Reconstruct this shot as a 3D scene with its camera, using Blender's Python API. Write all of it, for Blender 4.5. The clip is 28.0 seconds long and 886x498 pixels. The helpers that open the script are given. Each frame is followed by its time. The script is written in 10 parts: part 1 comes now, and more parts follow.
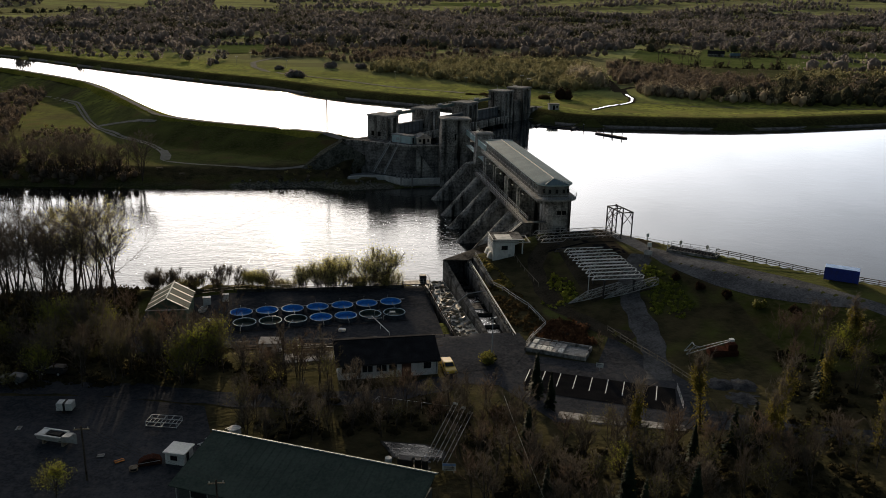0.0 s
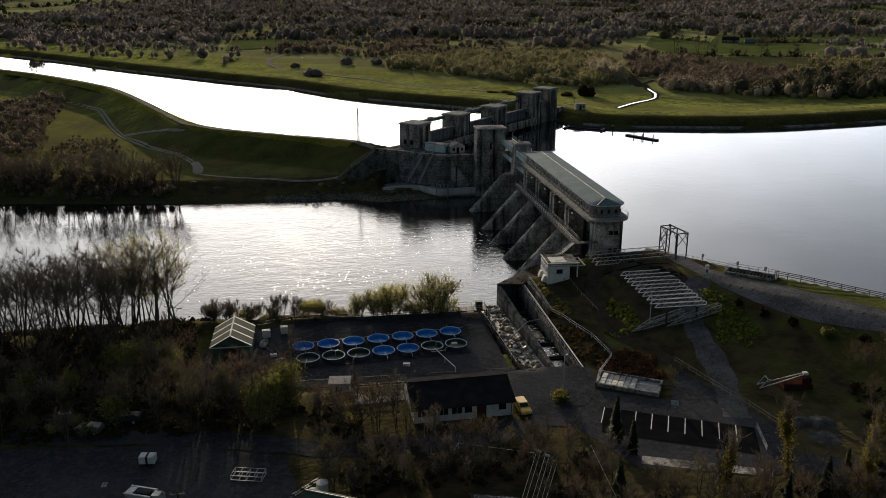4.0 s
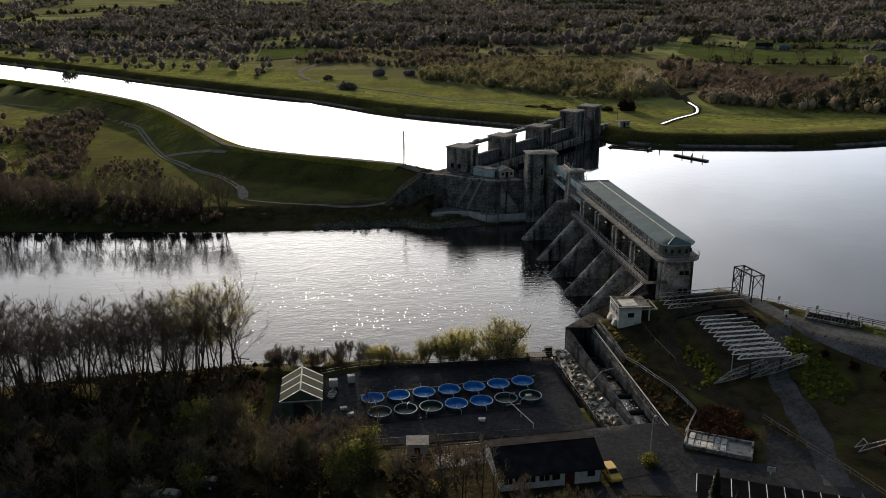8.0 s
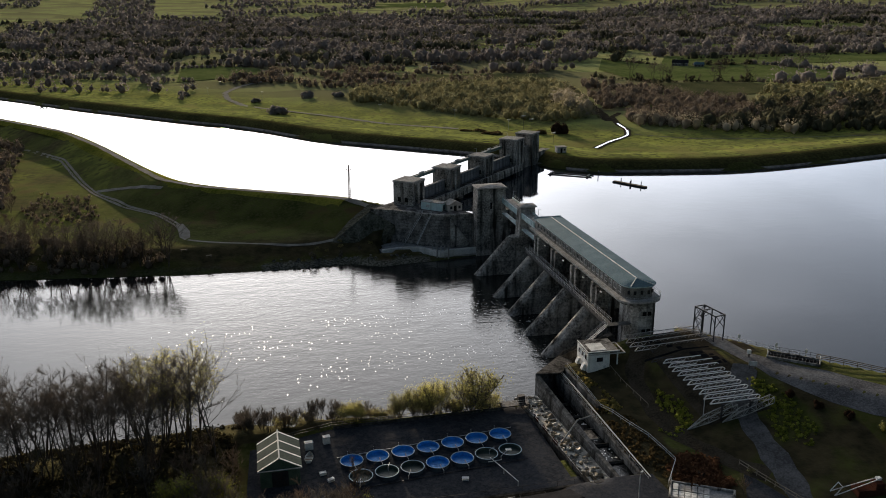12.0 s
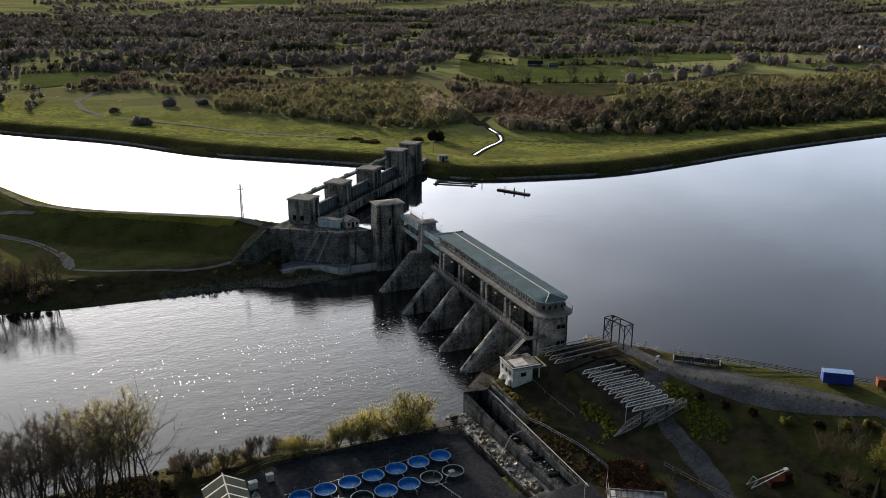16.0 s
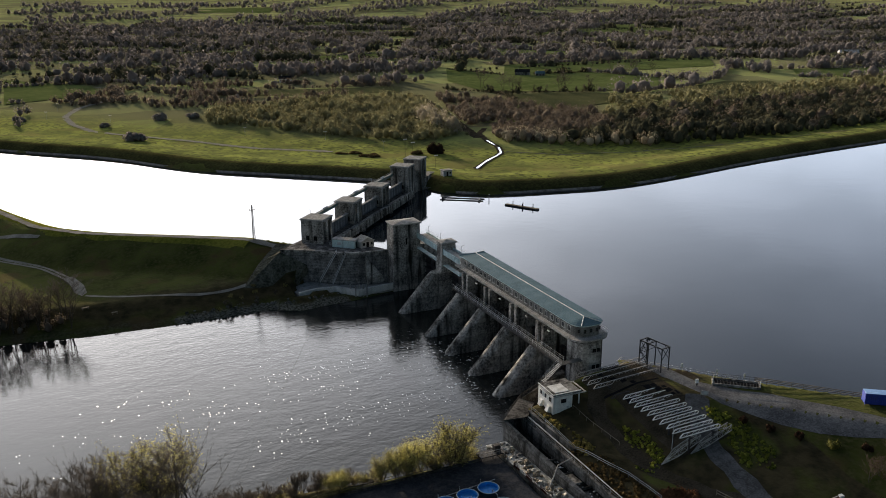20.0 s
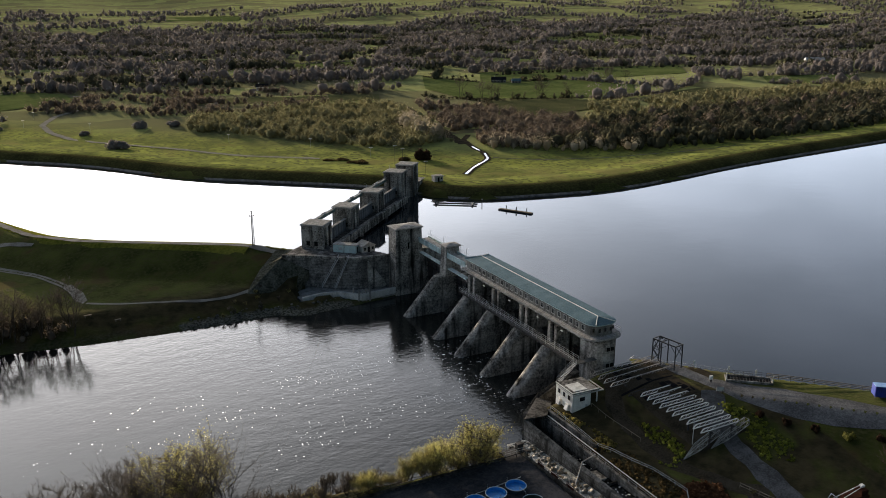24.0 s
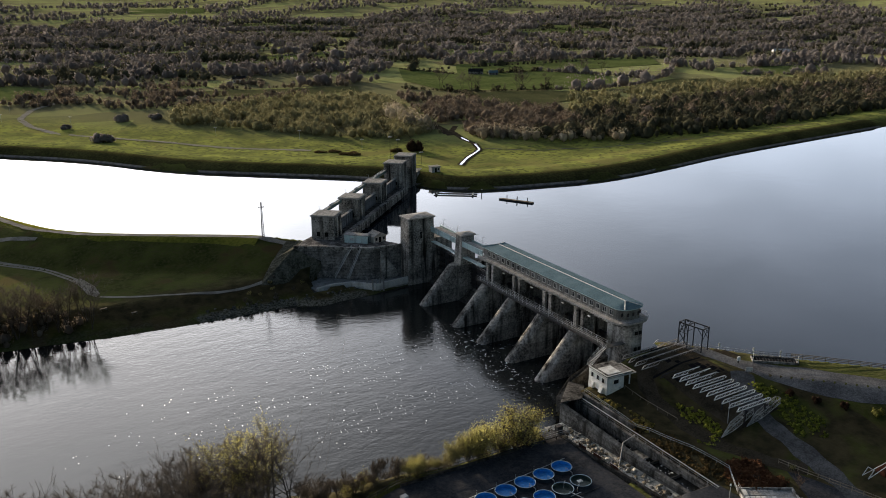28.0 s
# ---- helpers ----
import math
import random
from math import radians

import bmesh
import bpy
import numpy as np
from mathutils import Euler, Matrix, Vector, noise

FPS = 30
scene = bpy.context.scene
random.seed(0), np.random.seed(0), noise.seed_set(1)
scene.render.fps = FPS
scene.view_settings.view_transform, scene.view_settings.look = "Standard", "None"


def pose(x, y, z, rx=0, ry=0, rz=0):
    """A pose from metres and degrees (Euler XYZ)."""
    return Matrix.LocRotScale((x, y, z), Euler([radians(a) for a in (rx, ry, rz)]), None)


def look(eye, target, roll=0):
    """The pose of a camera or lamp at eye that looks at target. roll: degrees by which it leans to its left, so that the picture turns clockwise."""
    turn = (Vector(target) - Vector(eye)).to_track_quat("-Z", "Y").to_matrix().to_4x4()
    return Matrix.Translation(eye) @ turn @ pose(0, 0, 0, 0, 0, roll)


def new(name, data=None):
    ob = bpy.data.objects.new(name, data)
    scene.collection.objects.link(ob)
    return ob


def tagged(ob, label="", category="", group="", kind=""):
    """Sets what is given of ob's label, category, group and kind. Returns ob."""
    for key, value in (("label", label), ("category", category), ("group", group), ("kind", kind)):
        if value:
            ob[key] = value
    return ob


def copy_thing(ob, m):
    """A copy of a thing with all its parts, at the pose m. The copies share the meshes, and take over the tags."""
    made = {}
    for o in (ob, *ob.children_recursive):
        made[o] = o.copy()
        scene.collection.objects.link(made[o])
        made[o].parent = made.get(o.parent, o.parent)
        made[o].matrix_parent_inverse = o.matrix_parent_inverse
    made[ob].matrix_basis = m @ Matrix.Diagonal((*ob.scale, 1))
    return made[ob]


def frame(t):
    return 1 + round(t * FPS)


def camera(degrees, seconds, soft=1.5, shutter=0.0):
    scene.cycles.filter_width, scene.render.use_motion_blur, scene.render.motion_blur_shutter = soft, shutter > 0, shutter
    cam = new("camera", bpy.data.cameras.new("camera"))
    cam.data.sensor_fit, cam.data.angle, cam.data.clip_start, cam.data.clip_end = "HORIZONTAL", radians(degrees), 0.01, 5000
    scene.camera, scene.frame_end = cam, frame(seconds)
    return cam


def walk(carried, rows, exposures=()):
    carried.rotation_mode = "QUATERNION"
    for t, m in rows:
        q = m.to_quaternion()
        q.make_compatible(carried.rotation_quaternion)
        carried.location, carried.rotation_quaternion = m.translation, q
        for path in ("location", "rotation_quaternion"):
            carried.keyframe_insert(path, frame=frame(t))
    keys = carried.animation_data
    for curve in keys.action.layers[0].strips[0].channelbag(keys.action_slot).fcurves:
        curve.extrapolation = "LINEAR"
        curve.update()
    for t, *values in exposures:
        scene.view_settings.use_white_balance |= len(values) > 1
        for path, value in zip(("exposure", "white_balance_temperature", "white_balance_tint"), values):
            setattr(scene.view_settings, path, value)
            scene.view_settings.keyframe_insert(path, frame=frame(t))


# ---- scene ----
# ---- camera: seconds, place, then turn to the left from north, tilt up and lean, in degrees ----
PATH = [
    (0.0, 20.75, -16.21, 61.11, -8.973, -16.565, 1.209),
    (0.5, 19.68, -15.94, 62.31, -9.490, -16.750, 0.924),
    (1.0, 18.49, -15.47, 63.37, -9.719, -16.941, 0.737),
    (1.5, 17.34, -14.76, 64.32, -9.547, -17.147, 0.587),
    (2.0, 16.20, -13.90, 65.21, -9.267, -17.302, 0.464),
    (2.5, 14.92, -13.08, 66.10, -9.091, -17.381, 0.395),
    (3.0, 13.52, -12.41, 67.12, -8.904, -17.493, 0.333),
    (3.5, 12.08, -11.71, 68.21, -8.781, -17.605, 0.264),
    (5.5, 7.42, -7.70, 71.29, -7.666, -17.724, -0.113),
    (6.0, 6.20, -6.59, 72.29, -7.497, -17.784, -0.111),
    (6.5, 5.14, -5.49, 73.27, -7.316, -17.765, -0.166),
    (7.0, 4.14, -4.33, 74.17, -7.209, -17.696, -0.224),
    (7.5, 3.09, -3.18, 75.06, -7.146, -17.633, -0.244),
    (8.0, 2.02, -2.10, 76.02, -7.094, -17.579, -0.272),
    (8.5, 0.98, -1.05, 77.02, -7.173, -17.516, -0.304),
    (9.0, 0.01, -0.01, 78.01, -7.224, -17.424, -0.322),
    (9.5, -0.96, 1.02, 78.99, -7.302, -17.352, -0.336),
    (10.0, -1.98, 2.01, 79.97, -7.352, -17.263, -0.338),
    (10.5, -3.04, 2.80, 80.93, -7.588, -17.121, -0.334),
    (11.0, -4.19, 3.29, 81.90, -9.383, -17.034, -0.315),
    (11.5, -5.49, 3.43, 82.85, -11.462, -17.002, -0.280),
    (12.0, -6.94, 3.35, 83.74, -12.759, -16.889, -0.239),
    (12.5, -8.59, 3.22, 84.69, -13.613, -16.911, -0.178),
    (14.5, -16.06, 3.77, 88.44, -15.305, -17.065, -0.020),
    (15.0, -17.82, 4.48, 89.48, -15.445, -17.193, 0.030),
    (15.5, -19.64, 5.20, 90.41, -18.313, -17.230, 0.112),
    (16.0, -21.48, 5.89, 91.33, -23.094, -17.203, 0.204),
    (16.5, -23.17, 6.64, 92.35, -24.872, -17.224, 0.222),
    (17.0, -24.74, 7.55, 93.36, -24.904, -17.202, 0.186),
    (17.5, -26.23, 8.57, 94.22, -24.882, -17.199, 0.158),
    (18.0, -27.60, 9.65, 94.80, -24.868, -17.132, 0.102),
    (18.5, -28.81, 10.79, 95.02, -24.820, -17.060, 0.016),
    (19.0, -29.91, 11.97, 95.05, -24.746, -16.956, -0.061),
    (19.5, -30.94, 13.19, 95.08, -24.684, -16.905, -0.138),
    (20.0, -31.87, 14.45, 95.08, -24.634, -16.826, -0.211),
    (20.5, -32.74, 15.57, 95.06, -24.590, -16.691, -0.282),
    (21.0, -33.66, 16.37, 95.05, -24.656, -16.603, -0.372),
    (21.5, -34.62, 16.92, 95.03, -24.844, -16.527, -0.462),
    (23.5, -40.68, 17.48, 94.20, -26.401, -16.219, -0.228),
    (24.0, -42.77, 17.46, 94.14, -26.875, -16.257, -0.151),
    (24.5, -44.86, 17.68, 94.03, -27.345, -16.352, -0.091),
    (25.0, -46.99, 18.06, 93.90, -27.777, -16.446, -0.036),
    (25.5, -49.11, 18.56, 93.79, -28.159, -16.515, 0.014),
    (26.0, -51.10, 19.27, 93.68, -28.501, -16.554, 0.027),
    (26.5, -52.87, 20.09, 93.64, -28.716, -16.661, -0.016),
    (27.0, -54.55, 20.91, 93.67, -28.913, -16.720, -0.079),
    (27.5, -56.18, 21.80, 93.65, -29.119, -16.762, -0.116),
    (28.0, -57.78, 22.84, 93.55, -29.347, -16.751, -0.109),
]


def drone(x, y, z, turn, tilt, lean):
    return Matrix.Translation((x, y, z)) @ Euler((radians(90 + tilt), 0, radians(turn))).to_matrix().to_4x4() @ pose(0, 0, 0, 0, 0, lean)


cam = camera(56.31, 28.0, soft=0.9)
walk(cam, [(row[0], drone(*row[1:])) for row in PATH], exposures=[(0, 0.12, 7050, 10), (9, 0.3, 6800, 10), (15, 0.56, 6600, 10), (28, 0.74, 6650, 10)])
# ---- sky and sun: a low evening sun straight ahead of the first view ----
SUN_EL, SUN_AZ = 8.0, -2.0
CLOUD_LOW, CLOUD_SUN, CLOUD_ALL, CLOUD_TINT, GLOW_TINT = 74.0, 50.0, 0.2, (0.885, 1.0, 1.27), (1.02, 1.0, 0.98)
world = bpy.data.worlds.new("evening_sky")
scene.world = world
world.use_nodes = True
wt = world.node_tree
for n in list(wt.nodes):
    wt.nodes.remove(n)
w_out = wt.nodes.new("ShaderNodeOutputWorld")
w_bg = wt.nodes.new("ShaderNodeBackground")
w_sky = wt.nodes.new("ShaderNodeTexSky")
w_sky.sky_type = "NISHITA"
w_sky.sun_disc = False
w_sky.sun_elevation = radians(SUN_EL)
w_sky.sun_rotation = radians(SUN_AZ)
w_sky.air_density, w_sky.dust_density, w_sky.ozone_density = 1.0, 1.2, 2.0
w_bg.inputs["Strength"].default_value = 0.056


def w_math(op, a, b=None):
    n = wt.nodes.new("ShaderNodeMath")
    n.operation = op
    for k, v in enumerate((a, b)):
        if v is None:
            continue
        if isinstance(v, (int, float)):
            n.inputs[k].default_value = v
        else:
            wt.links.new(v, n.inputs[k])
    return n.outputs[0]


# thin broken cloud: brightest low down and round the sun, thinning towards the zenith
w_co = wt.nodes.new("ShaderNodeTexCoord")
w_sep = wt.nodes.new("ShaderNodeSeparateXYZ")
wt.links.new(w_co.outputs["Generated"], w_sep.inputs[0])
w_map = wt.nodes.new("ShaderNodeMapping")
w_map.inputs["Scale"].default_value = (1.0, 1.0, 2.6)
wt.links.new(w_co.outputs["Generated"], w_map.inputs[0])
w_cl = wt.nodes.new("ShaderNodeTexNoise")
w_cl.inputs["Scale"].default_value, w_cl.inputs["Detail"].default_value, w_cl.inputs["Roughness"].default_value = 2.2, 5, 0.55
wt.links.new(w_map.outputs[0], w_cl.inputs["Vector"])
w_rg = wt.nodes.new("ShaderNodeMapRange")
w_rg.inputs["From Min"].default_value, w_rg.inputs["From Max"].default_value = 0.32, 0.72
w_rg.inputs["To Min"].default_value, w_rg.inputs["To Max"].default_value = 0.55, 1.0
wt.links.new(w_cl.outputs["Fac"], w_rg.inputs["Value"])
low = w_math("POWER", w_math("SUBTRACT", 1.0, w_math("MAXIMUM", w_sep.outputs["Z"], 0.0)), 4.0)
sun_way = (math.sin(radians(SUN_AZ)) * math.cos(radians(SUN_EL)), math.cos(radians(SUN_AZ)) * math.cos(radians(SUN_EL)), math.sin(radians(SUN_EL)))
w_dot = wt.nodes.new("ShaderNodeVectorMath")
w_dot.operation = "DOT_PRODUCT"
w_dot.inputs[1].default_value = sun_way
wt.links.new(w_co.outputs["Generated"], w_dot.inputs[0])
glow = w_math("POWER", w_math("MAXIMUM", w_dot.outputs["Value"], 0.0), 7.0)
# the clouds opposite the low sun are dull
ahead = w_math("POWER", w_math("ADD", w_math("MULTIPLY", w_dot.outputs["Value"], 0.5), 0.5), 2.5)
low = w_math("MULTIPLY", low, ahead)
w_add = None
last = w_sky.outputs[0]
for term, tint in ((w_math("ADD", w_math("MULTIPLY", low, CLOUD_LOW), CLOUD_ALL), CLOUD_TINT), (w_math("MULTIPLY", glow, CLOUD_SUN), GLOW_TINT)):
    w_vs = wt.nodes.new("ShaderNodeVectorMath")
    w_vs.operation = "SCALE"
    w_vs.inputs[0].default_value = tint
    wt.links.new(w_math("MULTIPLY", term, w_rg.outputs[0]), w_vs.inputs["Scale"])
    w_add = wt.nodes.new("ShaderNodeVectorMath")
    w_add.operation = "ADD"
    wt.links.new(last, w_add.inputs[0])
    wt.links.new(w_vs.outputs[0], w_add.inputs[1])
    last = w_add.outputs[0]
wt.links.new(w_add.outputs[0], w_bg.inputs[0])
wt.links.new(w_bg.outputs[0], w_out.inputs[0])

sun = new("sun", bpy.data.lights.new("sun", "SUN"))
sun.data.energy, sun.data.angle, sun.data.color = 5.0, radians(0.5), (1.0, 0.83, 0.62)
_d = Vector((math.sin(radians(SUN_AZ)) * math.cos(radians(SUN_EL)), math.cos(radians(SUN_AZ)) * math.cos(radians(SUN_EL)), math.sin(radians(SUN_EL))))
sun.matrix_world = look(_d * 500, (0, 0, 0))
# ---- materials ----
def rgb(c):
    return (c[0], c[1], c[2], 1.0)


def material(name, dark, light, rough=0.8, metal=0.0, scale=0.6, fine=8.0, bump=0.3, stain=0.0, stain_color=(0.05, 0.045, 0.04), streak=0.0, spec=0.4, random=0.0, through_light=0.0, course=0.0, joint=0.5):
    """A surface that varies between two colours at two sizes, with fine relief, stains and, if asked, upright streaks."""
    m = bpy.data.materials.new(name)
    m.use_nodes = True
    t = m.node_tree
    b = t.nodes["Principled BSDF"]
    geo = t.nodes.new("ShaderNodeNewGeometry")
    co = geo.outputs["Position"]
    n1 = t.nodes.new("ShaderNodeTexNoise")
    n1.inputs["Scale"].default_value, n1.inputs["Detail"].default_value = scale, 5
    n2 = t.nodes.new("ShaderNodeTexNoise")
    n2.inputs["Scale"].default_value, n2.inputs["Detail"].default_value = fine, 4
    t.links.new(co, n1.inputs["Vector"])
    t.links.new(co, n2.inputs["Vector"])
    add = t.nodes.new("ShaderNodeMath")
    add.operation = "ADD"
    t.links.new(n1.outputs["Fac"], add.inputs[0])
    t.links.new(n2.outputs["Fac"], add.inputs[1])
    ramp = t.nodes.new("ShaderNodeMapRange")
    ramp.inputs["From Min"].default_value, ramp.inputs["From Max"].default_value = 0.75, 1.25
    t.links.new(add.outputs[0], ramp.inputs["Value"])
    mix = t.nodes.new("ShaderNodeMix")
    mix.data_type = "RGBA"
    mix.inputs["A"].default_value, mix.inputs["B"].default_value = rgb(dark), rgb(light)
    t.links.new(ramp.outputs[0], mix.inputs["Factor"])
    col = mix.outputs["Result"]
    if random:
        info = t.nodes.new("ShaderNodeObjectInfo")
        hsv = t.nodes.new("ShaderNodeHueSaturation")
        mr = t.nodes.new("ShaderNodeMapRange")
        mr.inputs["To Min"].default_value, mr.inputs["To Max"].default_value = 1 - random, 1 + random
        t.links.new(info.outputs["Random"], mr.inputs["Value"])
        t.links.new(mr.outputs[0], hsv.inputs["Value"])
        t.links.new(col, hsv.inputs["Color"])
        col = hsv.outputs["Color"]
    if stain or streak:
        mp = t.nodes.new("ShaderNodeMapping")
        mp.inputs["Scale"].default_value = (0.5, 0.5, 0.045) if streak else (0.9, 0.9, 0.5)
        t.links.new(co, mp.inputs["Vector"])
        n3 = t.nodes.new("ShaderNodeTexNoise")
        n3.inputs["Scale"].default_value, n3.inputs["Detail"].default_value = 1.2, 6
        t.links.new(mp.outputs[0], n3.inputs["Vector"])
        r3 = t.nodes.new("ShaderNodeMapRange")
        r3.inputs["From Min"].default_value, r3.inputs["From Max"].default_value = 0.48, 0.68
        r3.inputs["To Max"].default_value = max(stain, streak)
        t.links.new(n3.outputs["Fac"], r3.inputs["Value"])
        m3 = t.nodes.new("ShaderNodeMix")
        m3.data_type = "RGBA"
        t.links.new(r3.outputs[0], m3.inputs["Factor"])
        t.links.new(col, m3.inputs["A"])
        m3.inputs["B"].default_value = rgb(stain_color)
        col = m3.outputs["Result"]
    if course:
        # courses or pour lifts: a dark joint at each level, and each level a little different
        sz = t.nodes.new("ShaderNodeSeparateXYZ")
        t.links.new(co, sz.inputs[0])
        lv = t.nodes.new("ShaderNodeMath")
        lv.operation = "MULTIPLY_ADD"
        lv.inputs[1].default_value = 1.0 / course
        t.links.new(sz.outputs["Z"], lv.inputs[0])
        wob = t.nodes.new("ShaderNodeMath")
        wob.operation = "MULTIPLY"
        wob.inputs[1].default_value = 0.25
        t.links.new(n1.outputs["Fac"], wob.inputs[0])
        t.links.new(wob.outputs[0], lv.inputs[2])
        fr = t.nodes.new("ShaderNodeMath")
        fr.operation = "FRACT"
        t.links.new(lv.outputs[0], fr.inputs[0])
        jn = t.nodes.new("ShaderNodeMapRange")
        jn.inputs["From Min"].default_value, jn.inputs["From Max"].default_value = 0.80, 0.92
        jn.inputs["To Max"].default_value = joint
        t.links.new(fr.outputs[0], jn.inputs["Value"])
        fl_ = t.nodes.new("ShaderNodeMath")
        fl_.operation = "FLOOR"
        t.links.new(lv.outputs[0], fl_.inputs[0])
        wn = t.nodes.new("ShaderNodeTexWhiteNoise")
        wn.noise_dimensions = "1D"
        t.links.new(fl_.outputs[0], wn.inputs["W"])
        hv = t.nodes.new("ShaderNodeHueSaturation")
        vr = t.nodes.new("ShaderNodeMapRange")
        vr.inputs["To Min"].default_value, vr.inputs["To Max"].default_value = 0.8, 1.15
        t.links.new(wn.outputs["Value"], vr.inputs["Value"])
        t.links.new(vr.outputs[0], hv.inputs["Value"])
        t.links.new(col, hv.inputs["Color"])
        mj = t.nodes.new("ShaderNodeMix")
        mj.data_type = "RGBA"
        t.links.new(jn.outputs[0], mj.inputs["Factor"])
        t.links.new(hv.outputs["Color"], mj.inputs["A"])
        mj.inputs["B"].default_value = rgb(tuple(c * 0.4 for c in dark))
        col = mj.outputs["Result"]
    t.links.new(col, b.inputs["Base Color"])
    b.inputs["Roughness"].default_value, b.inputs["Metallic"].default_value = rough, metal
    b.inputs["Specular IOR Level"].default_value = spec if rough < 0.7 else (spec * 0.15 if rough < 0.85 else 0.0)
    if through_light:
        # thin leaves and twigs let part of the light through
        tl = t.nodes.new("ShaderNodeBsdfTranslucent")
        ms = t.nodes.new("ShaderNodeMixShader")
        ms.inputs[0].default_value = through_light
        t.links.new(col, tl.inputs["Color"])
        t.links.new(b.outputs[0], ms.inputs[1])
        t.links.new(tl.outputs[0], ms.inputs[2])
        t.links.new(ms.outputs[0], t.nodes["Material Output"].inputs["Surface"])
    if bump:
        bp = t.nodes.new("ShaderNodeBump")
        bp.inputs["Strength"].default_value, bp.inputs["Distance"].default_value = bump, 0.05
        t.links.new(n2.outputs["Fac"], bp.inputs["Height"])
        t.links.new(bp.outputs[0], b.inputs["Normal"])
    return m


def water_material(name, deep, wave_scale, strength, stretch=(1, 1, 1), foam=None, calm=None):
    m = bpy.data.materials.new(name)
    m.use_nodes = True
    t = m.node_tree
    b = t.nodes["Principled BSDF"]
    b.inputs["Base Color"].default_value = rgb(deep)
    b.inputs["Roughness"].default_value = 0.04
    b.inputs["IOR"].default_value = 1.4
    b.inputs["Specular IOR Level"].default_value = 0.5
    geo = t.nodes.new("ShaderNodeNewGeometry")
    mp = t.nodes.new("ShaderNodeMapping")
    mp.inputs["Scale"].default_value = stretch
    t.links.new(geo.outputs["Position"], mp.inputs["Vector"])
    hs = []
    for k, (s, w) in enumerate(((wave_scale, 1.0), (wave_scale * 3.1, 0.35), (wave_scale * 0.27, 1.6))):
        n = t.nodes.new("ShaderNodeTexNoise")
        n.inputs["Scale"].default_value, n.inputs["Detail"].default_value = s, 3
        t.links.new(mp.outputs[0], n.inputs["Vector"])
        mu = t.nodes.new("ShaderNodeMath")
        mu.operation = "MULTIPLY"
        mu.inputs[1].default_value = w
        t.links.new(n.outputs["Fac"], mu.inputs[0])
        hs.append(mu)
    s1 = t.nodes.new("ShaderNodeMath")
    s2 = t.nodes.new("ShaderNodeMath")
    t.links.new(hs[0].outputs[0], s1.inputs[0])
    t.links.new(hs[1].outputs[0], s1.inputs[1])
    t.links.new(s1.outputs[0], s2.inputs[0])
    t.links.new(hs[2].outputs[0], s2.inputs[1])
    bp = t.nodes.new("ShaderNodeBump")
    bp.inputs["Strength"].default_value, bp.inputs["Distance"].default_value = strength, 0.1
    t.links.new(s2.outputs[0], bp.inputs["Height"])
    t.links.new(bp.outputs[0], b.inputs["Normal"])
    if calm:
        # the water lies calmer away from the gates
        cs = t.nodes.new("ShaderNodeSeparateXYZ")
        t.links.new(geo.outputs["Position"], cs.inputs[0])
        cm = t.nodes.new("ShaderNodeMapRange")
        cm.interpolation_type = "SMOOTHSTEP"
        for key, value in zip(("From Min", "From Max", "To Min", "To Max"), (*calm, strength)):
            cm.inputs[key].default_value = value
        t.links.new(cs.outputs[0], cm.inputs["Value"])
        t.links.new(cm.outputs[0], bp.inputs["Strength"])
    if foam:
        cx, cy, rx, ry, churn = foam

        def node(kind, **settings):
            n = t.nodes.new(kind)
            for key, value in settings.items():
                n.inputs[key.replace("_", " ")].default_value = value
            return n

        def ramp(v, lo, hi, top=1.0):
            r = node("ShaderNodeMapRange", From_Min=lo, From_Max=hi, To_Max=top)
            t.links.new(v, r.inputs["Value"])
            return r.outputs[0]

        def maths(op, a, b):
            n = t.nodes.new("ShaderNodeMath")
            n.operation = op
            for k, v in enumerate((a, b)):
                if isinstance(v, (int, float)):
                    n.inputs[k].default_value = v
                else:
                    t.links.new(v, n.inputs[k])
            return n.outputs[0]

        def within(x, y, ex, ey):
            g = node("ShaderNodeMapping", Location=(-x / ex, -y / ey, 0), Scale=(1 / ex, 1 / ey, 0))
            t.links.new(geo.outputs["Position"], g.inputs["Vector"])
            ln = t.nodes.new("ShaderNodeVectorMath")
            ln.operation = "LENGTH"
            t.links.new(g.outputs[0], ln.inputs[0])
            return ramp(ln.outputs["Value"], 1.0, 0.35)

        # single white flecks below the gates, thicker in loose bands
        band = node("ShaderNodeMapping", Scale=(0.5, 1.5, 1), Rotation=(0, 0, radians(-14)))
        t.links.new(geo.outputs["Position"], band.inputs["Vector"])
        big = node("ShaderNodeTexNoise", Scale=0.07, Detail=4)
        t.links.new(band.outputs[0], big.inputs["Vector"])
        share = maths("MULTIPLY", within(cx, cy, rx, ry), ramp(big.outputs["Fac"], 0.45, 0.62, 0.8))
        cell = node("ShaderNodeMapping", Scale=(1.0, 0.7, 0))
        t.links.new(geo.outputs["Position"], cell.inputs["Vector"])
        vo = node("ShaderNodeTexVoronoi", Scale=1.5)
        t.links.new(cell.outputs[0], vo.inputs["Vector"])
        pick = t.nodes.new("ShaderNodeSeparateColor")
        t.links.new(vo.outputs["Color"], pick.inputs[0])
        chosen = maths("LESS_THAN", pick.outputs[0], share)
        reach = maths("MULTIPLY_ADD", pick.outputs[1], 0.16)
        reach.node.inputs[2].default_value = 0.08
        fleck = maths("MULTIPLY", chosen, maths("LESS_THAN", vo.outputs["Distance"], reach))
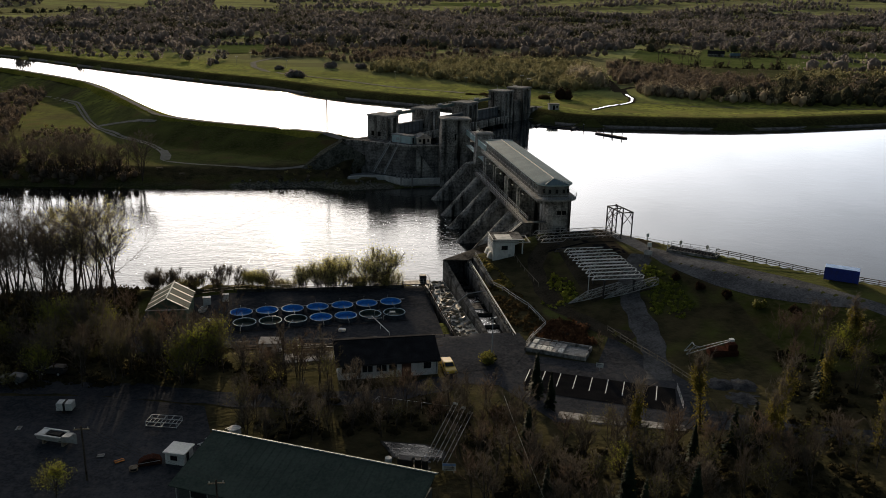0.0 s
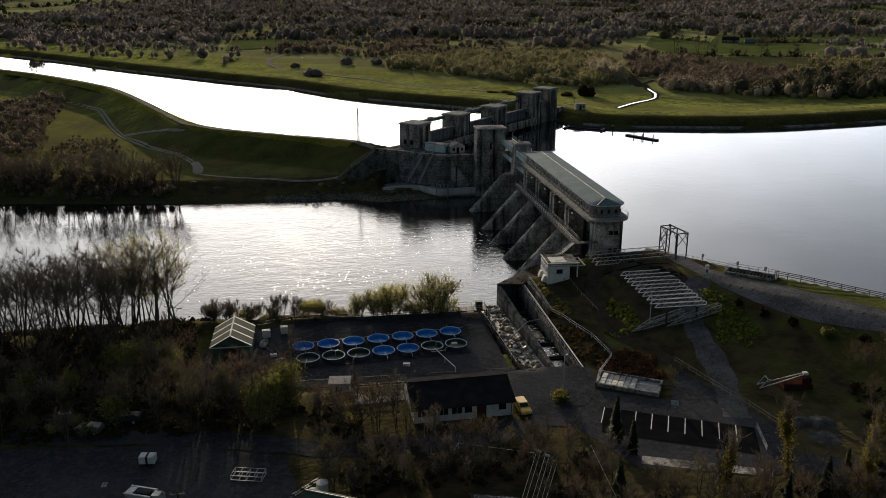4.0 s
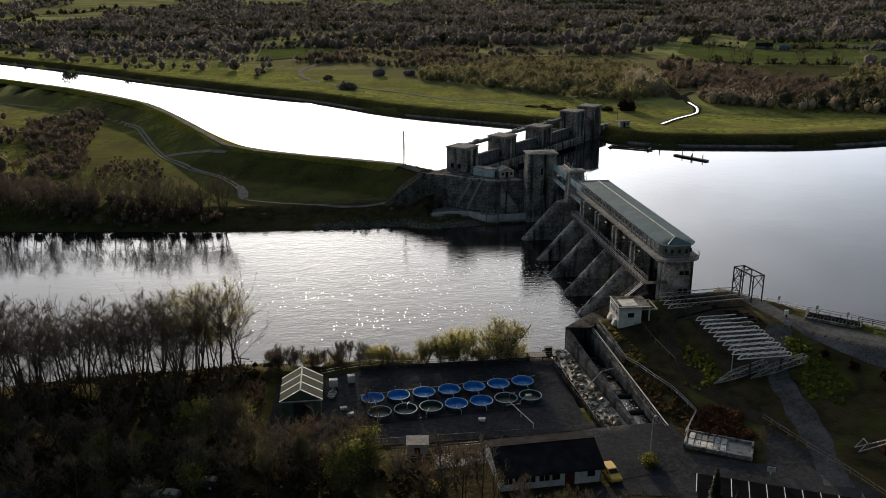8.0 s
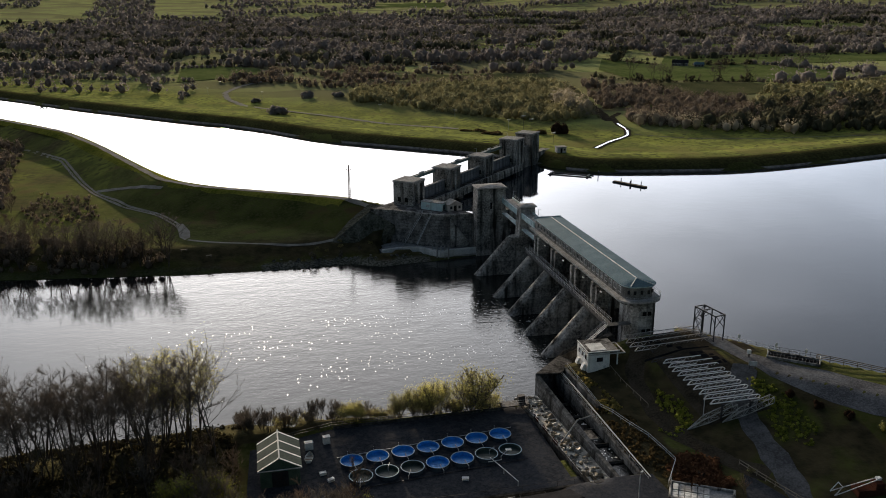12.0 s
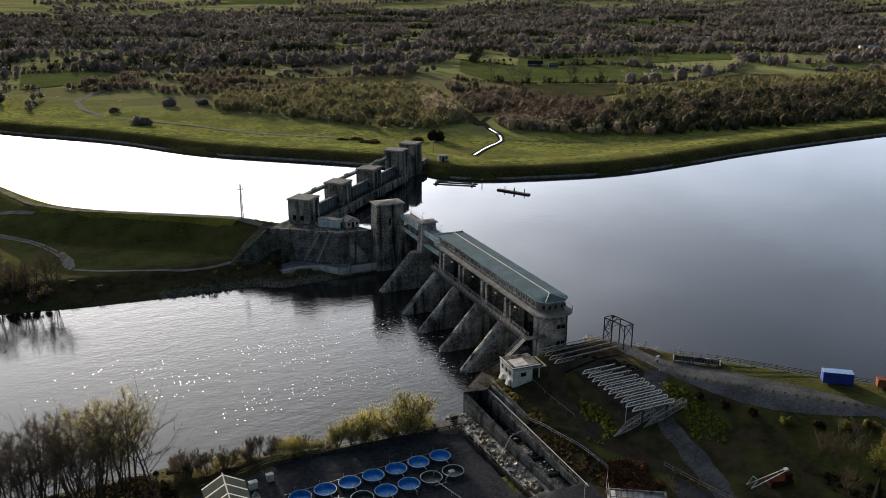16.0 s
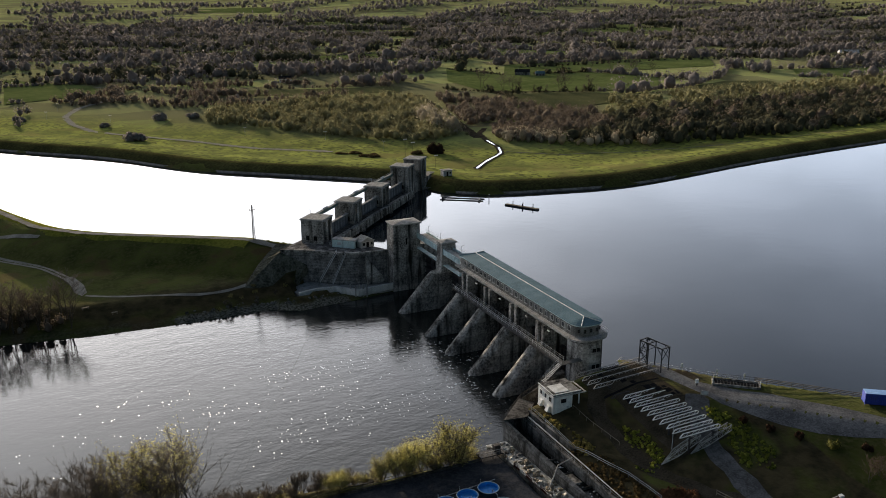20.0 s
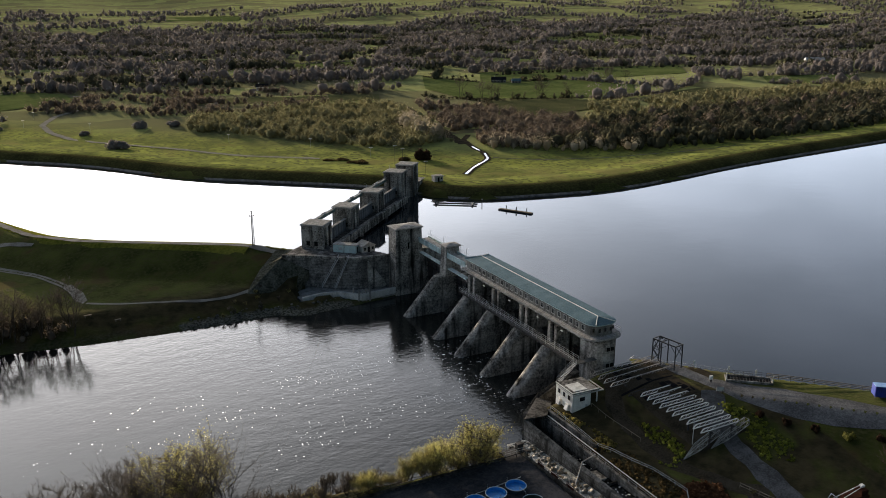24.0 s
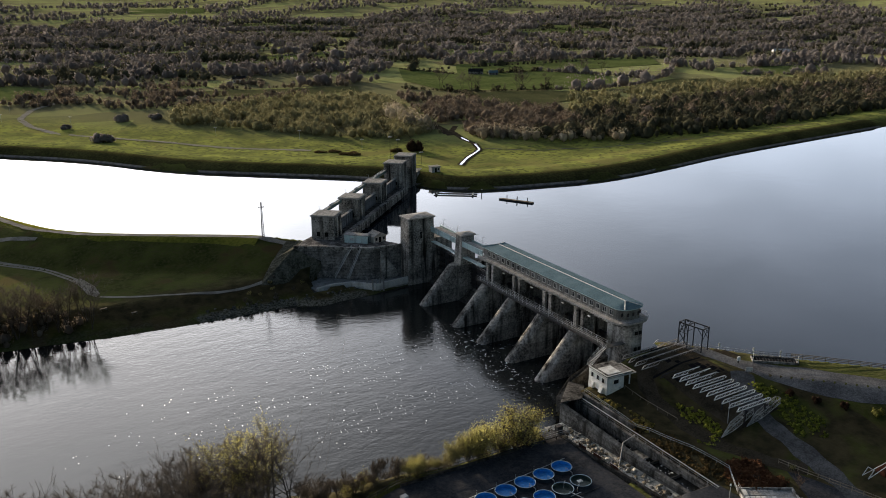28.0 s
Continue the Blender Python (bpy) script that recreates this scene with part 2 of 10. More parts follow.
        # torn threads of foam where the water churns
        tw = node("ShaderNodeTexNoise", Scale=0.5, Detail=3)
        t.links.new(geo.outputs["Position"], tw.inputs["Vector"])
        bend = t.nodes.new("ShaderNodeVectorMath")
        bend.operation = "MULTIPLY_ADD"
        bend.inputs[1].default_value = (3.0, 3.0, 0)
        t.links.new(tw.outputs["Color"], bend.inputs[0])
        t.links.new(geo.outputs["Position"], bend.inputs[2])
        net = node("ShaderNodeTexVoronoi", Scale=0.33)
        net.feature = "DISTANCE_TO_EDGE"
        t.links.new(bend.outputs[0], net.inputs["Vector"])
        sm = node("ShaderNodeTexNoise", Scale=0.9, Detail=4)
        t.links.new(geo.outputs["Position"], sm.inputs["Vector"])
        torn = maths("MULTIPLY", ramp(net.outputs["Distance"], 0.07, 0.02), ramp(sm.outputs["Fac"], 0.56, 0.66))
        mm = maths("MAXIMUM", fleck, maths("MULTIPLY", torn, within(*churn)))
        mx = t.nodes.new("ShaderNodeMix")
        mx.data_type = "RGBA"
        mx.inputs["A"].default_value, mx.inputs["B"].default_value = rgb(deep), (0.9, 0.9, 0.88, 1)
        t.links.new(mm, mx.inputs["Factor"])
        t.links.new(mx.outputs["Result"], b.inputs["Base Color"])
        rr = node("ShaderNodeMapRange", To_Min=0.04, To_Max=0.42)
        t.links.new(mm, rr.inputs["Value"])
        t.links.new(rr.outputs[0], b.inputs["Roughness"])
        # flecks are made part metallic, which whitens them
        fleck_metal = maths("MULTIPLY", fleck, 0.55)
        t.links.new(fleck_metal, b.inputs["Metallic"])
    return m


CONCRETE = material("weathered_concrete", (0.07, 0.066, 0.06), (0.40, 0.378, 0.345), 0.9, scale=0.2, fine=1.8, bump=0.6, streak=1.0, stain_color=(0.022, 0.02, 0.018), course=2.4, joint=0.12)
CONCRETE_PALE = material("pale_concrete", (0.22, 0.21, 0.195), (0.42, 0.40, 0.375), 0.9, scale=0.3, fine=3.0, streak=0.6, stain_color=(0.12, 0.113, 0.104))
MASONRY = material("dark_stone_masonry", (0.075, 0.071, 0.067), (0.28, 0.265, 0.25), 0.9, scale=0.5, fine=1.8, bump=0.8, streak=0.6, stain_color=(0.045, 0.042, 0.04), course=1.15, joint=0.45)
STEEL_DARK = material("dark_painted_steel", (0.014, 0.015, 0.016), (0.04, 0.04, 0.042), 0.65, metal=0.1, scale=0.7, fine=12, stain=0.4, stain_color=(0.05, 0.026, 0.014), spec=0.2)
STEEL_GALV = material("galvanised_steel", (0.30, 0.31, 0.31), (0.50, 0.51, 0.51), 0.62, metal=0.15, scale=1.0, fine=14, stain=0.4, stain_color=(0.16, 0.115, 0.08), spec=0.3)
TEAL_PAINT = material("pale_teal_paint", (0.34, 0.45, 0.45), (0.52, 0.62, 0.61), 0.7, scale=0.5, fine=5, streak=0.5, stain_color=(0.20, 0.18, 0.15))
ROOF_TEAL = material("teal_grey_sheet_roof", (0.055, 0.1, 0.12), (0.105, 0.165, 0.19), 0.78, spec=0.2, scale=0.3, fine=3, stain=0.4, stain_color=(0.085, 0.12, 0.125))
WHITE_PAINT = material("white_wall_paint", (0.52, 0.51, 0.47), (0.72, 0.71, 0.67), 0.75, scale=0.8, fine=5, streak=0.5, stain_color=(0.26, 0.24, 0.20))
RENDER_GREY = material("grey_render", (0.32, 0.31, 0.29), (0.48, 0.46, 0.43), 0.9, scale=0.5, fine=5, stain=0.4, stain_color=(0.2, 0.19, 0.17))
GLASS_DARK = material("window_glass", (0.012, 0.014, 0.016), (0.02, 0.022, 0.024), 0.06, scale=1, fine=2, bump=0.0, spec=0.6)
# near-black plates: the shade inside openings and hollows is put into the colour
OPENING_SHADE = material("opening_shade_black", (0.008, 0.008, 0.008), (0.016, 0.015, 0.014), 0.9, bump=0)
BLUE_PLASTIC = material("blue_tank_lining", (0.010, 0.19, 0.50), (0.02, 0.30, 0.74), 0.5, scale=0.5, fine=3, bump=0.1, stain=0.4, stain_color=(0.008, 0.10, 0.28))
# rim kept pale: the sunlight on its top edge is put into the colour
TANK_RIM = material("sunlit_blue_tank_rim", (0.30, 0.40, 0.46), (0.48, 0.56, 0.60), 0.7, scale=1, fine=8, bump=0.1)
TANK_DARK = material("algae_dark_tank_lining", (0.02, 0.035, 0.03), (0.05, 0.075, 0.06), 0.5, scale=0.7, fine=4)
YELLOW_PAINT = material("yellow_car_paint", (0.62, 0.36, 0.02), (0.72, 0.44, 0.03), 0.3, bump=0, scale=0.5, fine=2, spec=0.6)
RUBBER = material("black_rubber", (0.012, 0.012, 0.012), (0.03, 0.03, 0.03), 0.8)
TARMAC = material("worn_tarmac", (0.022, 0.0235, 0.027), (0.05, 0.052, 0.058), 0.9, scale=0.14, fine=3, bump=0.3, stain=0.6, stain_color=(0.068, 0.067, 0.068))
TARMAC_NEW = material("fresh_black_tarmac", (0.007, 0.007, 0.008), (0.013, 0.013, 0.014), 0.9, scale=0.4, fine=9, bump=0.15)
LINE_PAINT = material("white_line_paint", (0.55, 0.55, 0.53), (0.75, 0.75, 0.72), 0.7, scale=1.5, fine=12)
GRAVEL = material("pale_gravel", (0.055, 0.055, 0.058), (0.16, 0.158, 0.157), 0.95, scale=0.16, fine=3, bump=0.5, stain=0.5, stain_color=(0.05, 0.049, 0.05))
GRAVEL_DARK = material("trodden_grey_gravel", (0.05, 0.05, 0.051), (0.12, 0.118, 0.117), 0.95, scale=0.3, fine=3, bump=0.5, stain=0.5, stain_color=(0.03, 0.028, 0.024))
EARTH = material("trodden_earth_track", (0.024, 0.02, 0.014), (0.06, 0.05, 0.036), 0.95, scale=0.3, fine=3, bump=0.5)
SLATE = material("black_slate_roof", (0.012, 0.012, 0.013), (0.03, 0.03, 0.032), 0.88, scale=0.5, fine=6, bump=0.4)
GREEN_SHEET = material("dark_green_sheet_roof", (0.026, 0.042, 0.034), (0.05, 0.07, 0.058), 0.8, scale=0.3, fine=3, stain=0.4, stain_color=(0.06, 0.07, 0.062), spec=0.3)
CLEAR_SHEET = material("pale_translucent_sheet", (0.55, 0.55, 0.50), (0.72, 0.71, 0.65), 0.6, scale=0.6, fine=4)
BLUE_STEEL = material("blue_container_paint", (0.012, 0.03, 0.22), (0.02, 0.05, 0.32), 0.5, scale=0.6, fine=5, stain=0.3, stain_color=(0.05, 0.035, 0.03))
BLUE_STEEL_PALE = material("faded_blue_top", (0.16, 0.30, 0.55), (0.26, 0.42, 0.68), 0.5, scale=0.6, fine=5)
RUST = material("rusty_red_steel", (0.035, 0.014, 0.010), (0.07, 0.03, 0.02), 0.9, scale=0.8, fine=7, bump=0.4)
TIMBER = material("grey_weathered_timber", (0.12, 0.095, 0.07), (0.26, 0.22, 0.17), 0.85, scale=1.2, fine=9)
BARK = material("dark_bark", (0.04, 0.033, 0.027), (0.10, 0.083, 0.068), 0.9, scale=1.5, fine=9, bump=0.5)
TWIG = material("bare_twigs", (0.065, 0.056, 0.046), (0.14, 0.12, 0.098), 0.9, scale=2, fine=8, bump=0, random=0.3, through_light=0.22)
TWIG_RED = material("reddish_bare_twigs", (0.075, 0.055, 0.042), (0.15, 0.112, 0.084), 0.9, scale=2, fine=8, bump=0, random=0.3, through_light=0.22)
LEAF_SPRING = material("young_spring_leaves", (0.13, 0.15, 0.02), (0.27, 0.27, 0.045), 0.7, scale=0.6, fine=5, bump=0, random=0.2, through_light=0.5)
LEAF_WILLOW = material("yellow_green_willow_buds", (0.27, 0.25, 0.075), (0.48, 0.44, 0.14), 0.7, scale=0.5, fine=4, bump=0, random=0.2, through_light=0.5)
LEAF_OLIVE = material("olive_leaves", (0.075, 0.08, 0.018), (0.17, 0.16, 0.04), 0.7, scale=0.6, fine=5, bump=0, random=0.25, through_light=0.4)
IVY = material("ivy_leaves", (0.075, 0.066, 0.014), (0.19, 0.155, 0.032), 0.7, scale=0.8, fine=6, bump=0, random=0.15, through_light=0.35)
CONIFER = material("dark_conifer_needles", (0.008, 0.014, 0.008), (0.025, 0.035, 0.018), 0.8, scale=0.8, fine=6, bump=0, random=0.2)
CONCRETE_WET = material("wet_dark_concrete", (0.03, 0.028, 0.025), (0.13, 0.12, 0.108), 0.9, scale=0.3, fine=2.0, bump=0.6, streak=0.85, stain_color=(0.02, 0.019, 0.016), course=1.8, joint=0.4)
# the shade on the tanks' outer side is put into this dark colour
TANK_SHELL = material("shaded_tank_shell", (0.02, 0.03, 0.04), (0.05, 0.065, 0.08), 0.7, scale=1, fine=6, bump=0.1)
TRACK_PALE = material("pale_track_gravel", (0.14, 0.13, 0.11), (0.27, 0.25, 0.22), 0.95, scale=0.25, fine=3, bump=0.4)
DARK_BOX = material("faded_red_box_paint", (0.16, 0.05, 0.03), (0.28, 0.10, 0.055), 0.8, scale=0.8, fine=6, stain=0.4, stain_color=(0.10, 0.045, 0.03))
WHITE_WATER = material("churned_white_water", (0.16, 0.15, 0.125), (0.75, 0.70, 0.60), 0.6, scale=0.9, fine=3.0, bump=1.0, stain=0.6, stain_color=(0.06, 0.055, 0.045))
SILVER_PAINT = material("dull_silver_car_paint", (0.09, 0.095, 0.10), (0.15, 0.155, 0.16), 0.45, metal=0.3, scale=0.5, fine=3, bump=0.0)
# ---- helpers for shapes ----
def part(name, bm, mat, parent=None, label="", kind="", smooth=False):
    """Links a bmesh as one mesh object, under a thing or part if given."""
    me = bpy.data.meshes.new(name)
    bm.to_mesh(me)
    bm.free()
    me.materials.append(mat)
    if smooth:
        me.shade_smooth()
    ob = new(name, me)
    if parent is not None:
        ob.parent = parent
    if label or kind:
        tagged(ob, label, kind=kind)
    return ob


def shared(name, me, parent, m=None):
    ob = new(name, me)
    ob.parent = parent
    if m is not None:
        ob.matrix_basis = m
    return ob


def thing(name, label, category, m=None, group="", kind=""):
    ob = new(name)
    ob.empty_display_size = 0.2
    if m is not None:
        ob.matrix_basis = m
    return tagged(ob, label, category, group, kind)


def mesh_of(name, verts, faces, mat, smooth=False):
    me = bpy.data.meshes.new(name)
    me.from_pydata(verts, [], faces)
    me.update()
    me.materials.append(mat)
    if smooth:
        me.shade_smooth()
    return me


def box(bm, x0, x1, y0, y1, z0, z1):
    v = [bm.verts.new(p) for p in ((x0, y0, z0), (x1, y0, z0), (x1, y1, z0), (x0, y1, z0), (x0, y0, z1), (x1, y0, z1), (x1, y1, z1), (x0, y1, z1))]
    for f in ((0, 3, 2, 1), (4, 5, 6, 7), (0, 1, 5, 4), (1, 2, 6, 5), (2, 3, 7, 6), (3, 0, 4, 7)):
        bm.faces.new([v[i] for i in f])
    return bm


def boxes(*rows):
    bm = bmesh.new()
    for r in rows:
        box(bm, *r)
    return bm


def worn(bm, width=0.06, segments=1):
    """Takes the sharpness off all edges."""
    bmesh.ops.bevel(bm, geom=list(bm.edges), offset=width, segments=segments, affect="EDGES", clamp_overlap=True)
    return bm


def prism(bm, outline, z0, z1):
    """An upright prism over a plan outline (anticlockwise); z1 may be a list, one height a corner."""
    n = len(outline)
    tops = z1 if isinstance(z1, (list, tuple)) else [z1] * n
    lo = [bm.verts.new((x, y, z0)) for x, y in outline]
    hi = [bm.verts.new((x, y, z)) for (x, y), z in zip(outline, tops)]
    bm.faces.new(lo[::-1])
    bm.faces.new(hi)
    for i in range(n):
        j = (i + 1) % n
        bm.faces.new((lo[i], lo[j], hi[j], hi[i]))
    return bm


def side_prism(bm, outline, y0, y1):
    """A prism whose outline lies in x and z, from y0 to y1."""
    n = len(outline)
    a = [bm.verts.new((x, y0, z)) for x, z in outline]
    b = [bm.verts.new((x, y1, z)) for x, z in outline]
    bm.faces.new(a)
    bm.faces.new(b[::-1])
    for i in range(n):
        j = (i + 1) % n
        bm.faces.new((a[j], a[i], b[i], b[j]))
    return bm


def rod(bm, p, q, r0, r1=None, n=6):
    """A tapered round bar from p to q."""
    p, q = Vector(p), Vector(q)
    r1 = r0 if r1 is None else r1
    d = (q - p).normalized()
    u = d.orthogonal().normalized()
    w = d.cross(u)
    a, b = [], []
    for i in range(n):
        k = 2 * math.pi * i / n
        o = u * math.cos(k) + w * math.sin(k)
        a.append(bm.verts.new(p + o * r0))
        b.append(bm.verts.new(q + o * r1))
    for i in range(n):
        j = (i + 1) % n
        bm.faces.new((a[i], a[j], b[j], b[i]))
    bm.faces.new(a[::-1])
    bm.faces.new(b)
    return bm


# ---- the lie of the land ----
RIVER = [(-900, 200), (-500, 165), (-250, 150), (-120, 153), (-45, 159), (-14, 161), (4, 155), (30, 152.5), (43, 152.5), (46, 161.5), (57, 163.5), (66, 167),
         (80, 168), (80, 266), (66, 263), (50, 260), (30, 258), (21, 263), (4, 262), (-31, 264), (-67, 269), (-103, 274), (-200, 287), (-500, 320), (-900, 370)]
UPPER = [(80, 264), (80, 168), (86, 168), (93, 159), (104, 146), (121, 129), (135, 116), (170, 86), (260, 20), (420, -100), (900, -320), (2600, -400), (2600, 560), (900, 440),
         (486, 373), (324, 353), (250, 336), (206, 330), (171, 336), (142, 342), (124, 356), (113, 388), (69, 424), (25, 460), (-11, 517), (-54, 556), (-96, 602), (-143, 652),
         (-202, 726), (-267, 795), (-420, 960), (-760, 1290), (-1100, 1620), (-1130, 1560), (-700, 1130), (-330, 752), (-202, 620), (-170, 589), (-106, 508), (-79, 452), (-40, 359),
         (-25, 343), (-12, 334), (24, 312), (44, 294), (58, 274)]
WATER_LOW, WATER_HIGH = 0.0, 9.0


def edge_distance(px, py, poly):
    """Distance to a closed outline, less than nothing inside it."""
    d = np.full(px.shape, 1e9)
    inside = np.zeros(px.shape, bool)
    n = len(poly)
    for i in range(n):
        (ax, ay), (bx, by) = poly[i], poly[(i + 1) % n]
        dx, dy = bx - ax, by - ay
        k = np.clip(((px - ax) * dx + (py - ay) * dy) / (dx * dx + dy * dy), 0, 1)
        d = np.minimum(d, np.hypot(px - ax - k * dx, py - ay - k * dy))
        if ay != by:
            inside ^= ((ay > py) != (by > py)) & (px < (bx - ax) * (py - ay) / (by - ay) + ax)
    return np.where(inside, -d, d)


def line_distance(px, py, line):
    d = np.full(px.shape, 1e9)
    for (ax, ay), (bx, by) in zip(line, line[1:]):
        dx, dy = bx - ax, by - ay
        k = np.clip(((px - ax) * dx + (py - ay) * dy) / (dx * dx + dy * dy), 0, 1)
        d = np.minimum(d, np.hypot(px - ax - k * dx, py - ay - k * dy))
    return d


def waves(x, y, size, seed):
    """Smooth unevenness about nought, from a few crossed sines."""
    r = np.random.RandomState(seed)
    out = 0
    for k in range(6):
        a, p, s = r.rand() * 6.283, r.rand() * 6.283, size * (0.5 + r.rand())
        out = out + np.sin((x * np.cos(a) + y * np.sin(a)) * 6.283 / s + p)
    return out / 6


YARD = [(-14, 119), (46.5, 119), (44.5, 153.5), (36, 151.5), (2, 151), (-14, 146)]
CARPARK = [(40, 99), (52, 84), (76, 80), (80, 95), (72, 117), (56, 117), (44, 118)]
MID_X = [-1100, -700, -300, -160, -60, 20, 100, 170, 400, 2600]
MID_Y = [1560, 1190, 770, 620, 480, 385, 335, 250, 150, 100]


QUAY_FOOT = [(32.0, 266.5), (38.5, 268.2), (44.5, 267.0), (50.5, 261.0), (63.4, 262.6), (63.4, 269.0), (52.5, 271), (46.5, 275), (39.5, 281), (33.0, 276.0)]
STREAM = [(161.5, 393.6), (173, 407.5), (183.5, 418.5), (196.5, 431), (204.5, 450), (209.5, 474), (217, 500), (232, 520)]


def ground_height(x, y):
    x, y = np.asarray(x, float), np.asarray(y, float)
    du, dr = edge_distance(x, y, UPPER), edge_distance(x, y, RIVER)
    north = y > np.interp(x, MID_X, MID_Y)
    rough = waves(x, y, 40, 3) * 0.35 + waves(x, y, 13, 4) * 0.12
    # north: a low bank along the water, then flat meadows that rise to hills
    far = np.hypot(x - 60, y - 200)
    hill = np.clip((far - 1700) / 2600, 0, 1.5) ** 1.5 * 115 * (1 + 0.5 * waves(x, y, 1800, 8)) + np.clip(waves(x, y, 420, 5) + 0.3, 0, 1) * np.clip((far - 700) / 900, 0, 1) * 6
    zn = np.interp(du, [0, 5, 14, 24, 40, 70], [9.0, 11.6, 12.8, 12.8, 10.5, 9.5]) + rough * np.clip((du - 20) / 20, 0, 1) + hill
    # the embankment between canal and river
    crest = np.interp(du, [0, 5, 10, 27, 60], [9.0, 12.5, 12.5, 5.2, 4.6])
    zw = crest + rough * np.clip((du - 30) / 10, 0, 1) + np.clip((far - 500) / 900, 0, 1) * 8
    zm = np.minimum(zw, 0.3 + np.clip(dr, 0, None) * 0.32 + rough * 0.3 * np.clip(dr / 6, 0, 1))
    zm = np.where(edge_distance(x, y, QUAY_FOOT) < 1.0, np.minimum(zm, 0.6), zm)
    # south: the road along the water, and the slope down to the yards
    shore = line_distance(x, y, UPPER[2:12])
    drop = np.interp(np.where(du < 0, 0, shore), [0, 3.4, 15.0, 21, 29, 42, 60], [9.0, 11.2, 11.2, 9.6, 7.2, 5.0, 4.4])
    zs = drop + rough * 0.5 * np.clip((du - 18) / 6, 0, 1) * np.clip((60 - du) / 10, 0, 1)
    zs = np.where(du > 60, 4.4 + np.clip(np.hypot(x - 30, y - 110) - 150, 0, None) * 0.02, zs)
    dy = edge_distance(x, y, YARD)
    zs = zs + (2.8 - zs) * np.clip(1 - dy / 5, 0, 1) * (x < 46.5)
    dc = edge_distance(x, y, CARPARK)
    zs = zs + (4.4 - zs) * np.clip(1 - dc / 5, 0, 1)
    zs = np.where((dy > 3) & (x < 46), np.minimum(zs, 0.4 + np.clip(dr, 0, None) * 0.3), np.minimum(zs, 0.3 + np.clip(dr, 0, None) * 1.6))
    zs = np.where((x > 42.6 + (154 - y) * 0.075) & (x < 54.8) & (y > 119) & (y < 161.6), np.minimum(zs, -0.8), zs)
    zs = np.where((x > 40) & (x < 47) & (y > 119.6) & (y < 154), np.minimum(zs, 2.72), zs)
    south = y < np.where(x < 75, 205, np.interp(x, MID_X, MID_Y))
    z = np.where(north, zn, np.where(south, zs, zm))
    z = np.where(du < 0, 9.0 + np.maximum(du * 0.6, -5), z)
    z = np.where(dr < 0, np.minimum(z, np.maximum(dr * 0.5, -3)), z)
    return z


def steps(lo, hi, fine, outer_lo, outer_hi, growth=1.11):
    mid = list(np.arange(lo, hi + 0.01, fine))
    a, s = [lo], fine
    while a[-1] > outer_lo:
        s *= growth
        a.append(a[-1] - s)
    b, s = [hi], fine
    while b[-1] < outer_hi:
        s *= growth
        b.append(b[-1] + s)
    return np.array(a[:0:-1] + mid + b[1:])


GX = steps(-130, 200, 1.6, -4200, 4200)
GY = steps(60, 400, 1.6, -700, 4600)
gx, gy = np.meshgrid(GX, GY)
gz = ground_height(gx, gy)
nx, ny = len(GX), len(GY)
idx = np.arange(nx * ny).reshape(ny, nx)
quads = np.stack([idx[:-1, :-1], idx[:-1, 1:], idx[1:, 1:], idx[1:, :-1]], -1).reshape(-1, 4)


def sheet(name, xs, ys, zs, faces, mat):
    me = bpy.data.meshes.new(name)
    kept, faces = np.unique(faces, return_inverse=True)
    faces = faces.reshape(-1, 4)
    co = np.stack([xs.ravel(), ys.ravel(), zs.ravel()], -1)[kept]
    me.vertices.add(len(co))
    me.vertices.foreach_set("co", co.ravel().astype(np.float32))
    me.loops.add(faces.size)
    me.loops.foreach_set("vertex_index", faces.ravel().astype(np.int32))
    me.polygons.add(len(faces))
    me.polygons.foreach_set("loop_start", np.arange(0, faces.size, 4, dtype=np.int32))
    me.update()
    me.validate()
    me.shade_smooth()
    me.materials.append(mat)
    return new(name, me)


